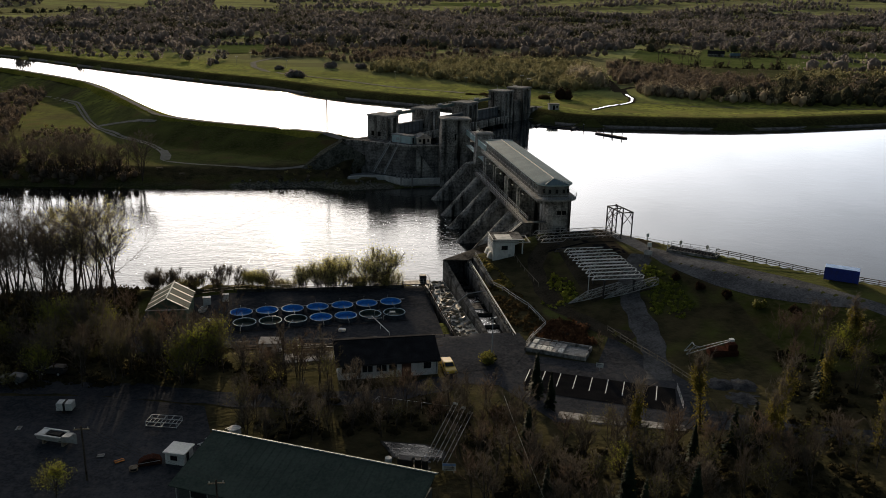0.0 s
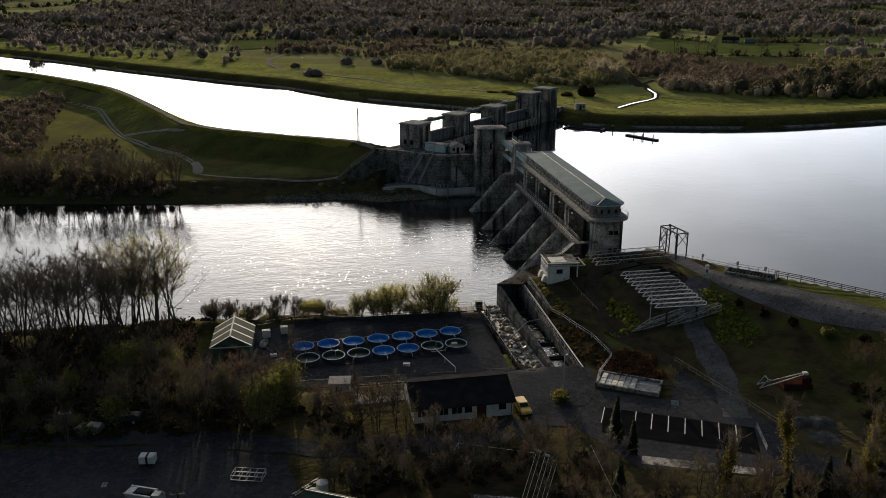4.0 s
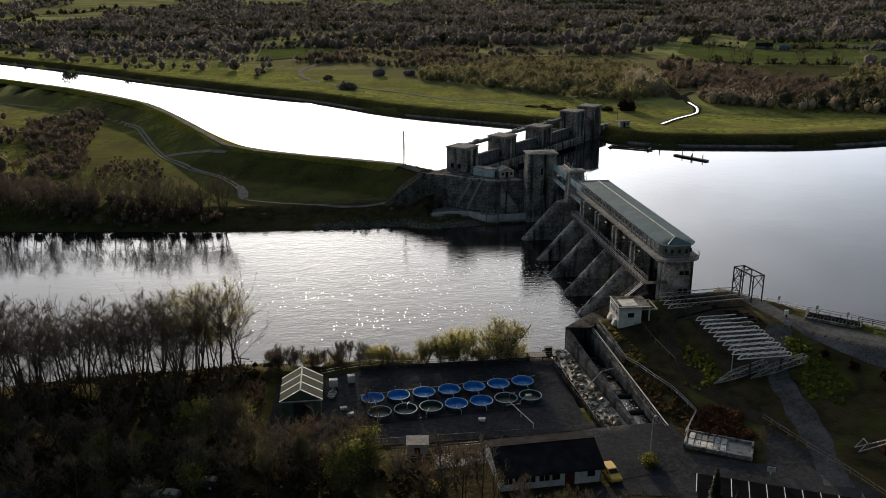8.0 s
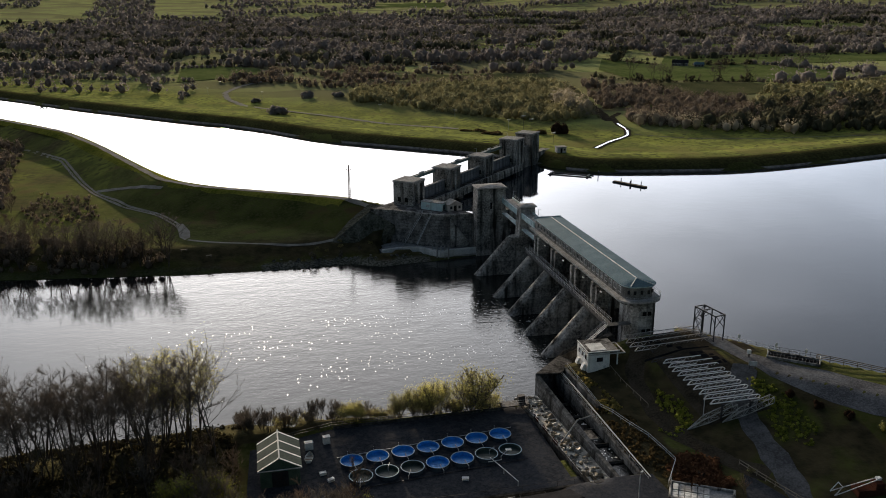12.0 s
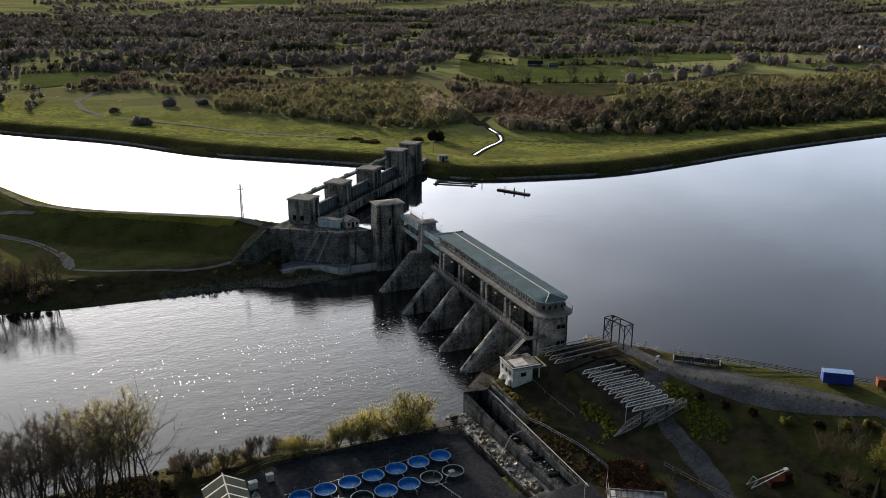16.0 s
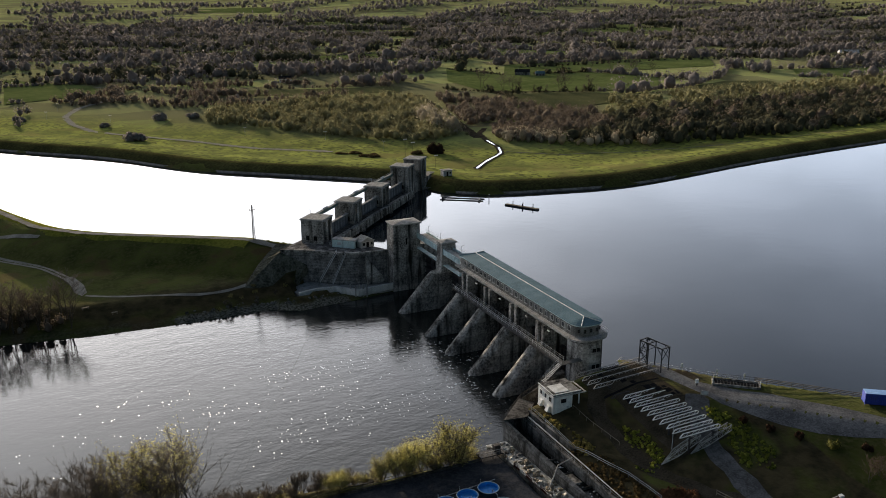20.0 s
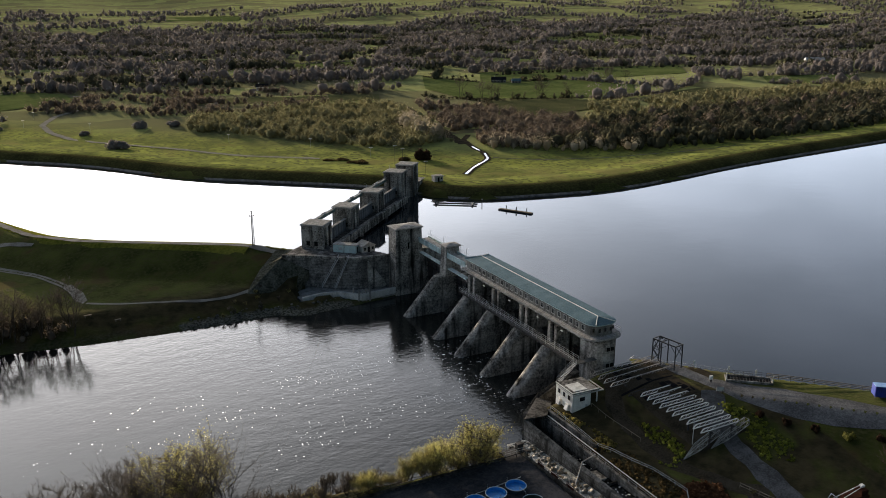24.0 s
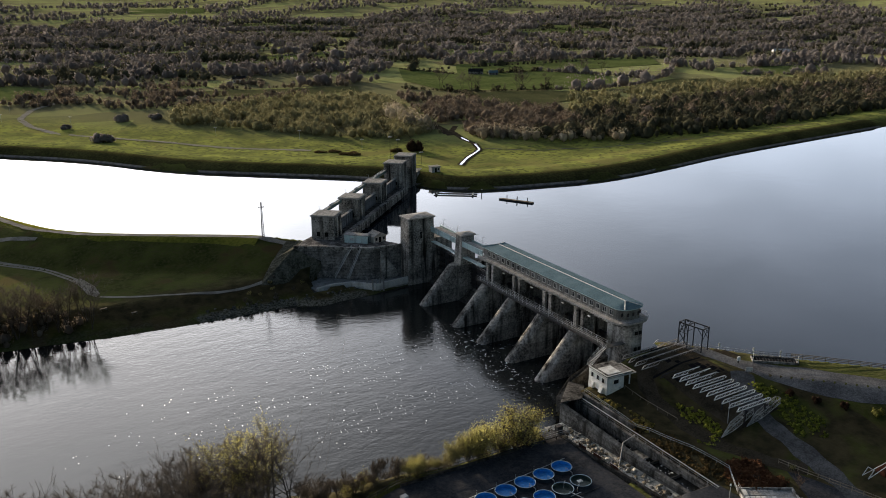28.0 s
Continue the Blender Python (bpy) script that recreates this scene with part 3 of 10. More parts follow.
def ground_material():
    """Grass with bare and brushy patches; meadow parcels of different greens far off; stones along the water."""
    m = bpy.data.materials.new("meadow_and_bank")
    m.use_nodes = True
    t = m.node_tree
    b = t.nodes["Principled BSDF"]
    b.inputs["Roughness"].default_value = 0.95
    b.inputs["Specular IOR Level"].default_value = 0.0
    # the fuzz of backlit grass blades
    b.inputs["Sheen Weight"].default_value, b.inputs["Sheen Roughness"].default_value, b.inputs["Sheen Tint"].default_value = 0.075, 0.5, (0.70, 0.76, 0.34, 1)
    geo = t.nodes.new("ShaderNodeNewGeometry")
    pos = geo.outputs["Position"]

    def noise_of(scale, detail=5, vec=None):
        n = t.nodes.new("ShaderNodeTexNoise")
        n.inputs["Scale"].default_value, n.inputs["Detail"].default_value = scale, detail
        t.links.new(vec or pos, n.inputs["Vector"])
        return n.outputs["Fac"]

    def span(v, lo, hi):
        r = t.nodes.new("ShaderNodeMapRange")
        r.inputs["From Min"].default_value, r.inputs["From Max"].default_value = lo, hi
        t.links.new(v, r.inputs["Value"])
        return r.outputs[0]

    def blend(f, a, c):
        x = t.nodes.new("ShaderNodeMix")
        x.data_type = "RGBA"
        t.links.new(f, x.inputs["Factor"])
        for key, v in (("A", a), ("B", c)):
            if isinstance(v, tuple):
                x.inputs[key].default_value = rgb(v)
            else:
                t.links.new(v, x.inputs[key])
        return x.outputs["Result"]

    grass = blend(span(noise_of(0.11), 0.35, 0.65), (0.022, 0.027, 0.007), (0.062, 0.068, 0.017))
    grass = blend(span(noise_of(0.9), 0.45, 0.7), grass, (0.06, 0.055, 0.022))
    grass = blend(span(noise_of(0.07, 8), 0.57, 0.68), grass, (0.09, 0.094, 0.018))
    grass = blend(span(noise_of(0.07, 6), 0.56, 0.64), grass, (0.06, 0.042, 0.02))
    scrub = blend(span(noise_of(0.35), 0.35, 0.65), (0.02, 0.016, 0.010), (0.052, 0.04, 0.022))
    # parcels of meadow, pasture and rough land far off
    mp = t.nodes.new("ShaderNodeMapping")
    mp.inputs["Scale"].default_value = (0.0075, 0.0125, 0)
    mp.inputs["Rotation"].default_value = (0, 0, radians(12))
    t.links.new(pos, mp.inputs["Vector"])
    vo = t.nodes.new("ShaderNodeTexVoronoi")
    vo.distance = "CHEBYCHEV"
    vo.inputs["Randomness"].default_value = 0.85
    vo.inputs["Scale"].default_value = 1.0
    t.links.new(mp.outputs[0], vo.inputs["Vector"])
    sep = t.nodes.new("ShaderNodeSeparateColor")
    t.links.new(vo.outputs["Color"], sep.inputs[0])
    # far parcels are greyed: distance haze is put into their colour
    field = blend(span(sep.outputs[0], 0.25, 0.8), (0.11, 0.105, 0.055), (0.165, 0.185, 0.068))
    field = blend(span(sep.outputs[1], 0.62, 0.64), field, (0.185, 0.205, 0.075))
    field = blend(span(sep.outputs[2], 0.66, 0.68), field, (0.06, 0.053, 0.036))
    field = blend(span(noise_of(0.05), 0.3, 0.9), field, (0.08, 0.07, 0.045))
    zone = t.nodes.new("ShaderNodeAttribute")
    zone.attribute_name = "zone"
    zs = t.nodes.new("ShaderNodeSeparateColor")
    t.links.new(zone.outputs["Color"], zs.inputs[0])
    wob = t.nodes.new("ShaderNodeMath")
    wob.operation = "MULTIPLY_ADD"
    wob.inputs[1].default_value = 0.7
    t.links.new(noise_of(0.16), wob.inputs[0])
    t.links.new(zs.outputs[0], wob.inputs[2])
    col = blend(span(wob.outputs[0], 0.75, 0.95), grass, scrub)
    # meadow greens set bright: the glow of backlit grass is put into the colour
    meadow = blend(span(noise_of(0.06), 0.35, 0.65), (0.05, 0.06, 0.012), (0.17, 0.185, 0.034))
    meadow = blend(span(noise_of(0.3, 7), 0.5, 0.6), meadow, (0.034, 0.038, 0.011))
    meadow = blend(span(noise_of(0.035), 0.55, 0.68), meadow, (0.10, 0.085, 0.026))
    sunny = t.nodes.new("ShaderNodeAttribute")
    sunny.attribute_name = "meadow"
    col = blend(sunny.outputs["Fac"], col, meadow)
    col = blend(zs.outputs[1], col, field)
    stones = blend(span(noise_of(1.6), 0.4, 0.62), (0.035, 0.032, 0.028), (0.20, 0.185, 0.165))
    col = blend(zs.outputs[2], col, stones)
    t.links.new(col, b.inputs["Base Color"])
    bp = t.nodes.new("ShaderNodeBump")
    bp.inputs["Strength"].default_value, bp.inputs["Distance"].default_value = 0.7, 0.25
    t.links.new(noise_of(1.3, 6), bp.inputs["Height"])
    t.links.new(bp.outputs[0], b.inputs["Normal"])
    return m


ground = tagged(sheet("ground", gx, gy, gz, quads, ground_material()), "rough grass banks, scrub and far meadows", "ground", kind="structure")
# zones: brushy floor, far parcels, stony edge
_du, _dr = edge_distance(gx, gy, UPPER), edge_distance(gx, gy, RIVER)
_north = gy > np.interp(gx, MID_X, MID_Y)
_scrub = np.where(_north, np.clip((_du - 55) / 40, 0, 0.45), 0.0)
_scrub = np.where(~_north & (_dr > 0) & (_dr < 26) & (gy > 205), np.clip(0.75 - np.abs(_dr - 12) / 30, 0, 1), _scrub)
_scrub = np.where(~_north & (gy < 205) & (edge_distance(gx, gy, YARD) > 0.2) & (gx < 60), 0.85, _scrub)
_scrub = np.where(~_north & (gy < 95), 0.85, _scrub)
_scrub = np.where((gx > 60) & (gx < 98) & (gy > 95) & (gy < 162), 0.58 + 0.25 * waves(gx, gy, 16, 17), _scrub)
_scrub = np.where((gx > 53) & (gx < 63.5) & (gy > 112) & (gy < 151), 0.85, _scrub)
_scrub = np.where((gx > 84) & (gx < 92) & (gy > 120) & (gy < 140), 0.35, _scrub)
_scrub = np.where(~_north & (gx < -75) & (gy > 205), 0.5 + 0.6 * waves(gx, gy, 55, 11), _scrub)
_field = np.where(_north, np.clip((_du - 90) / 60, 0, 1), np.clip((-gx - 180) / 60, 0, 1))
_stone =  np.where((_dr > -2) & (_dr < 3.0), np.where((gx > -8) & (gx < 46) & (gy > 205), 0.75, 0.12), 0)
attr = ground.data.attributes.new("zone", "FLOAT_COLOR", "POINT")
attr.data.foreach_set("color", np.stack([_scrub, _field, np.clip(_stone, 0, 1), np.ones_like(gx)], -1).ravel().astype(np.float32))


mead = ground.data.attributes.new("meadow", "FLOAT", "POINT")
mead.data.foreach_set("value", np.where(_north, np.clip((_du - 4) / 6, 0, 1), np.where((gx < -70) & (gy > 285), 0.75 * np.clip(0.75 - 2.5 * waves(gx, gy, 70, 12), 0, 1), 0.0)).ravel().astype(np.float32))


def at_ground(x, y):
    return float(ground_height(np.array([x]), np.array([y]))[0])


def patch(name, outline, lift, mat, label, category, step=1.6, kind="structure"):
    """A thin layer that follows the ground inside a plan outline, cut true to the outline."""
    xs, ys = [p[0] for p in outline], [p[1] for p in outline]
    bm = bmesh.new()
    vs = [bm.verts.new((x, y, 0)) for x, y in outline]
    bm.faces.new(vs)
    for axis, lo, hi in ((0, min(xs), max(xs)), (1, min(ys), max(ys))):
        k = math.ceil(lo / step) * step
        while k < hi:
            co, no = [0, 0, 0], [0, 0, 0]
            co[axis], no[axis] = k, 1
            bmesh.ops.bisect_plane(bm, geom=list(bm.verts) + list(bm.edges) + list(bm.faces), plane_co=co, plane_no=no)
            k += step
    bm.verts.ensure_lookup_table()
    h = ground_height(np.array([v.co.x for v in bm.verts]), np.array([v.co.y for v in bm.verts]))
    for v, z in zip(bm.verts, h):
        v.co.z = z + lift
    bmesh.ops.recalc_face_normals(bm, faces=bm.faces)
    ob = part(name, bm, mat, smooth=True)
    return tagged(ob, label, category, kind=kind)


def strip(name, line, width, lift, mat, label, category):
    """A road or path of one width along a line, following the ground."""
    pts, out = [], []
    for (ax, ay), (bx, by) in zip(line, line[1:]):
        n = max(1, int(math.hypot(bx - ax, by - ay) / 2))
        pts += [(ax + (bx - ax) * i / n, ay + (by - ay) * i / n) for i in range(n)]
    pts.append(line[-1])
    for _ in range(4):
        pts = [pts[0]] + [tuple((a[k] + 2 * b[k] + c[k]) / 4 for k in (0, 1)) for a, b, c in zip(pts, pts[1:], pts[2:])] + [pts[-1]]
    verts, faces, across = [], [], 4
    for i, (x, y) in enumerate(pts):
        a, b = pts[max(0, i - 1)], pts[min(len(pts) - 1, i + 1)]
        d = Vector((b[0] - a[0], b[1] - a[1])).normalized()
        w = width * (1 + 0.12 * math.sin(i * 1.7) + 0.08 * math.sin(i * 0.6))
        for k in range(across + 1):
            s = (k / across - 0.5) * w
            verts.append((x - d.y * s, y + d.x * s))
    h = ground_height(np.array([v[0] for v in verts]), np.array([v[1] for v in verts]))
    verts = [(x, y, z + lift) for (x, y), z in zip(verts, h)]
    for i in range(len(pts) - 1):
        for k in range(across):
            a = i * (across + 1) + k
            faces.append((a, a + 1, a + across + 2, a + across + 1))
    me = mesh_of(name, verts, faces, mat, True)
    me.update()
    if sum(p.normal.z for p in me.polygons) < 0:
        me.flip_normals()
    return tagged(new(name, me), label, category, kind="structure")


# ---- water ----
RIVER_WATER = water_material("river_water", (0.012, 0.013, 0.012), 0.55, 0.45, (1.0, 1.7, 1), foam=(14, 198, 70, 30, (54, 200, 12, 32)), calm=(-70, 5, 0.13))
LAKE_WATER = water_material("still_reservoir_water", (0.014, 0.018, 0.024), 0.30, 0.10, (1, 1, 1))


def water_sheet(name, distance, level, mat, label):
    """The flat sheet over all ground cells that reach into the water; the banks rise through its edge."""
    wet = (distance < 1.6).ravel()
    f = quads[wet[quads].any(1)]
    return tagged(sheet(name, gx, gy, np.full_like(gx, level), f, mat), label, "water", kind="structure")


water_sheet("river_water", edge_distance(gx, gy, RIVER), WATER_LOW, RIVER_WATER, "grey rippled river with white flecks below the weir")
water_sheet("reservoir_water", edge_distance(gx, gy, UPPER), WATER_HIGH, LAKE_WATER, "still reservoir and canal water mirroring the sky")
strip("stream_bank", STREAM, 4.0, 0.14, EARTH, "dark muddy banks of the stream", "stream bank")
strip("stream", STREAM[:6], 1.35, 0.3, LAKE_WATER, "narrow bright stream winding through the meadow", "stream")


# ---- smooth banks along the canal and the reservoir ----
def rounded_line(line, rounds=3):
    for _ in range(rounds):
        out = [line[0]]
        for a, b in zip(line, line[1:]):
            out += [(a[0] * 0.75 + b[0] * 0.25, a[1] * 0.75 + b[1] * 0.25), (a[0] * 0.25 + b[0] * 0.75, a[1] * 0.25 + b[1] * 0.75)]
        line = out + [line[-1]]
    return line


def bank(name, line, profile, mat, label, category):
    """A long slope beside the water: profile rows are distance from the water's edge and height."""
    line = rounded_line(line)
    verts, faces, n = [], [], len(profile)
    for i, (x, y) in enumerate(line):
        a, b = line[max(0, i - 1)], line[min(len(line) - 1, i + 1)]
        d = Vector((b[0] - a[0], b[1] - a[1])).normalized()
        verts += [(x + d.y * s, y - d.x * s, z) for s, z in profile]
    for i in range(len(line) - 1):
        for k in range(n - 1):
            faces.append((i * n + k, i * n + k + 1, (i + 1) * n + k + 1, (i + 1) * n + k))
    me = mesh_of(name, verts, faces, mat, True)
    if sum(p.normal.z for p in me.polygons) < 0:
        me.flip_normals()
    return tagged(new(name, me), label, category, kind="structure")


# The slope faces away from the low sun; its shade is in the colour.
SHADED_BANK_GRASS = material("shaded_bank_grass", (0.03, 0.031, 0.012), (0.085, 0.08, 0.028), 0.95, scale=0.06, fine=0.7, bump=0.8, stain=0.7, stain_color=(0.03, 0.022, 0.012))
BANK_STONE = material("pale_bank_stone", (0.05, 0.046, 0.04), (0.24, 0.225, 0.20), 0.95, scale=0.5, fine=2.5, bump=0.8)
CREST_GRASS = material("crest_grass", (0.06, 0.07, 0.012), (0.17, 0.16, 0.03), 0.95, scale=0.06, fine=0.8, bump=0.6)
NORTH_EDGE, CANAL_EDGE = UPPER[14:33], UPPER[33:-2] + [(29.5, 307.0)]
bank("bank_stones", NORTH_EDGE, [(-2.5, 7.8), (-0.3, 8.95), (1.0, 9.75), (1.3, 9.6)], BANK_STONE, "pale stone pitching along the waterline", "stone bank")
bank("far_bank", NORTH_EDGE, [(0.7, 9.3), (1.1, 9.85), (5.0, 12.0), (9.0, 12.75), (12.0, 12.85), (15.0, 12.2)], SHADED_BANK_GRASS, "rough grass slope above the water, coloured as dark as its shade", "bank")
bank("canal_crest", CANAL_EDGE, [(-2.0, 8.0), (0.0, 9.2), (5.0, 12.66), (7.5, 12.72), (10.0, 12.66), (13.5, 10.9)], CREST_GRASS, "grassy embankment crest beside the canal", "embankment")
# ---- the spillway weir ----
PIERS = [242.8, 222.1, 208.0, 193.3, 179.5]
weir = thing("spillway_weir", "grey concrete spillway weir with sloping pier noses", "weir")
for i, y in enumerate(PIERS):
    half = 1.9
    bm = bmesh.new()
    # plan rings from the water up: a rounded downstream nose that leans back
    levels = [(-2.5, 55.8), (0.0, 57.4), (3.0, 60.1), (6.0, 62.9), (9.0, 65.6), (11.2, 67.6), (11.8, 68.4), (12.0, 69.2)]
    turn = [math.pi * (0.5 + k / 8) for k in range(9)]
    rings = []
    for z, x in levels:
        plan = [(81.5, y + half), *[(x + 1.9 + 1.9 * math.cos(a), y + half * math.sin(a)) for a in turn], (81.5, y - half), (83.5, y)]
        rings.append([bm.verts.new((px, py, z)) for px, py in plan])
    for a, b in zip(rings, rings[1:]):
        for k in range(len(a)):
            j = (k + 1) % len(a)
            bm.faces.new((a[k], a[j], b[j], b[k]))
    bm.faces.new(rings[-1])
    bm.faces.new(rings[0][::-1])
    pier = part("pier", bm, CONCRETE, weir)
    top = 17.4 if i else 11.8
    if i:
        part("pier_shaft", worn(boxes((71.2, 80.2, y - 2.05, y + 2.05, 11.9, top)), 0.12), CONCRETE, pier)
        # pilasters, and between them a black strip that paints a slot's shade
        for e in (-1.45, 1.45):
            part("pilaster", worn(boxes((70.3, 71.3, y + e - 0.6, y + e + 0.6, 11.95, top)), 0.06), CONCRETE, pier)
        part("slot", boxes((71.12, 71.19, y - 0.84, y + 0.84, 12.0, top - 0.6)), OPENING_SHADE, pier, "gate slot drawn as a shade-black strip")
        part("cheek", worn(boxes((73.4, 78.4, y - 2.45, y + 2.45, 4.0, top)), 0.08), CONCRETE, pier)
bm = bmesh.new()
side_prism(bm, [(70, -3), (70, -0.3), (72.5, 1.0), (75, 4.0), (78, 4.6), (80, -3)], 166, 266)
part("sill", bm, CONCRETE_WET, weir)
for a, b in zip([264] + PIERS, PIERS + [169]):
    y0, y1 = b + 1.9, a - 1.9
    gate = part("gate", worn(boxes((75.4, 75.9, y0, y1, 3.5, 11.6)), 0.05), STEEL_DARK, weir, "dark steel sluice gate")
    for z in (5.2, 7.2, 9.2, 11.2):
        part("girder", boxes((74.9, 75.4, y0, y1, z - 0.18, z + 0.18)), STEEL_DARK, gate)
    for k in range(1, 5):
        yy = y0 + (y1 - y0) * k / 5
        part("stiffener", boxes((75.1, 75.4, yy - 0.1, yy + 0.1, 3.6, 11.5)), STEEL_DARK, gate)
for a, b in zip([226.2] + PIERS[2:], PIERS[2:] + [172.0]):
    part("breast_wall", boxes((78.6, 79.2, b + 1.76, min(a - 1.76, 226.2), 11.4, 17.4)), STEEL_DARK, weir, "dark breast wall behind the gate slots")
# south abutment under the round end of the gatehouse
bm = bmesh.new()
prism(bm, [(74.0, 172.5), (73.6, 167.6), (74.1, 165.9), (75.2, 164.8), (76.9, 164.4), (78.6, 164.8), (79.7, 165.9), (80.1, 167.6), (80.1, 172.5)], -2.5, 17.4)
abut = part("abutment", bm, CONCRETE, weir)
for x in (76.4, 77.6):
    for z in (10.6, 14.8):
        part("vent", boxes((x - 0.45, x + 0.45, 164.32, 164.5, z - 0.45, z + 0.45)), OPENING_SHADE, abut, "small dark square vent")
# slanting training wall from the abutment down to the river
bm = bmesh.new()
prism(bm, [(52.6, 162.4), (57, 164.4), (70.4, 167.4), (70.4, 169.2), (57.5, 166.2), (52.0, 163.8)], -2.5, [4.0, 6.8, 9.2, 9.2, 6.8, 4.0])
part("training_wall", worn(bm, 0.1), CONCRETE_WET, weir)

# ---- the gatehouse on top ----
def rounded_plan(x0, x1, y0, y1, r, n=6):
    """A long plan, rounded at the south end (y0)."""
    pts = [(x1, y1), (x0, y1)]
    for i in range(n + 1):
        a = math.pi + (math.pi / 2) * i / n
        pts.append((x0 + r + r * math.cos(a), y0 + r + r * math.sin(a)))
    for i in range(n + 1):
        a = 1.5 * math.pi + (math.pi / 2) * i / n
        pts.append((x1 - r + r * math.cos(a), y0 + r + r * math.sin(a)))
    return pts


RENDER_DULL = material("weathered_render", (0.11, 0.105, 0.095), (0.24, 0.23, 0.21), 0.9, scale=0.6, fine=4, streak=0.7, stain_color=(0.06, 0.056, 0.05))
gh = thing("gatehouse", "long gatehouse with teal sheet roof and small windows, on the piers", "gatehouse")
part("floor_slab", prism(bmesh.new(), rounded_plan(70.7, 81.0, 163.5, 229.6, 3.6), 17.7, 18.1), CONCRETE_PALE, gh, "pale concrete ledge")
part("beam", prism(bmesh.new(), rounded_plan(72.0, 79.8, 165.2, 228.6, 3.0), 16.6, 17.7), CONCRETE, gh)
part("wall", prism(bmesh.new(), rounded_plan(72.2, 79.6, 165.4, 228.4, 3.0), 18.1, 20.95), RENDER_DULL, gh, "grey rendered wall")
part("fascia", prism(bmesh.new(), rounded_plan(71.7, 80.1, 164.9, 228.9, 3.2), 20.95, 21.25), TEAL_PAINT, gh, "pale teal eaves board")
bm = bmesh.new()
plan = rounded_plan(71.55, 80.25, 164.75, 229.05, 3.3)
lo = [bm.verts.new((x, y, 21.25)) for x, y in plan]
ra, rb = bm.verts.new((75.9, 168.6, 22.1)), bm.verts.new((75.9, 226.0, 22.1))
bm.faces.new((lo[0], lo[1], rb))
bm.faces.new((lo[1], lo[2], ra, rb))
n = len(lo)
for i in range(2, n - 1):
    bm.faces.new((lo[i], lo[i + 1], ra))
bm.faces.new((lo[n - 1], lo[0], rb, ra))
bm.faces.new(lo[::-1])
bmesh.ops.recalc_face_normals(bm, faces=bm.faces)
roof = part("roof", bm, ROOF_TEAL, gh, "shallow teal-grey sheet roof")
bm = bmesh.new()
for p, q in (((75.9, 168.6, 22.13), (75.9, 226.0, 22.13)), ((75.9, 168.6, 22.13), (73.0, 165.3, 21.35)), ((75.9, 168.6, 22.13), (78.9, 165.3, 21.35)), ((75.9, 226, 22.13), (71.6, 229.0, 21.35)), ((75.9, 226, 22.13), (80.2, 229.0, 21.35))):
    rod(bm, p, q, 0.14, n=5)
part("ridge_flashing", bm, WHITE_PAINT, roof, "white ridge flashing")
yy = 169.2
while yy < 227.5:
    for x, s in ((72.2, -1), (79.6, 1)):
        win = part("window", boxes((x - 0.03, x + 0.03, yy - 0.62, yy + 0.62, 19.05, 20.25)), GLASS_DARK, gh)
        bm = boxes((x + s * 0.0, x + s * 0.09, yy - 0.7, yy - 0.6, 18.97, 20.33), (x, x + s * 0.09, yy + 0.6, yy + 0.7, 18.97, 20.33), (x, x + s * 0.09, yy - 0.6, yy + 0.6, 20.23, 20.33),
                   (x, x + s * 0.14, yy - 0.75, yy + 0.75, 18.9, 19.0), (x, x + s * 0.06, yy - 0.04, yy + 0.04, 19.0, 20.25))
        part("frame", bm, RENDER_GREY, win)
    yy += 2.55
for a in (-60, -30, 0, 30, 60):
    x, y = 75.9 + 3.72 * math.sin(radians(a)), 165.42 + (0 if abs(a) < 31 else 0.75)
    x = 75.9 + (x - 75.9) * 0.9
    part("window", boxes((x - 0.3, x + 0.3, y - 0.05, y + 0.05, 19.2, 20.1)), GLASS_DARK, gh)


def rail(parent, pts, height=1.05, bars=(0.55, 1.05), mat=STEEL_GALV, gap=1.8, r=0.035, name="railing"):
    """Posts and bars along a line, in one mesh."""
    bm = bmesh.new()
    for p, q in zip(pts, pts[1:]):
        p, q = Vector(p), Vector(q)
        n = max(1, round((q - p).length / gap))
        for i in range(n + 1):
            o = p.lerp(q, i / n)
            rod(bm, o, o + Vector((0, 0, height)), r, n=4)
        for b in bars:
            rod(bm, p + Vector((0, 0, b)), q + Vector((0, 0, b)), r * 0.9, n=4)
    return part(name, bm, mat, parent)


for y in (214.5, 200.4, 186.2, 175.4):
    bl = part("bulkhead_lamp", worn(boxes((70.2, 70.5, y - 0.45, y + 0.45, 16.7, 17.0)), 0.04), WHITE_PAINT, gh, "white bulkhead lamp under the ledge")
    part("lamp_bracket", boxes((70.3, 71.5, y - 0.05, y + 0.05, 17.0, 17.1)), STEEL_DARK, bl)
ledge = [(x, y, 18.15) for x, y in rounded_plan(70.6, 81.0, 163.4, 229.4, 3.5)]
rail(gh, ledge[1:] + ledge[:1], 1.1, gap=2.4, r=0.03)

# ---- footbridge along the pier noses ----
fb = thing("footbridge", "narrow steel footbridge with railings along the pier noses", "footbridge")
deck_z = 12.15
GRATING = material("dull_deck_grating", (0.05, 0.052, 0.052), (0.11, 0.112, 0.11), 0.8, scale=0.6, fine=9, bump=0.6)
part("deck", boxes((68.3, 69.7, 167.2, 226, deck_z, deck_z + 0.14)), GRATING, fb)
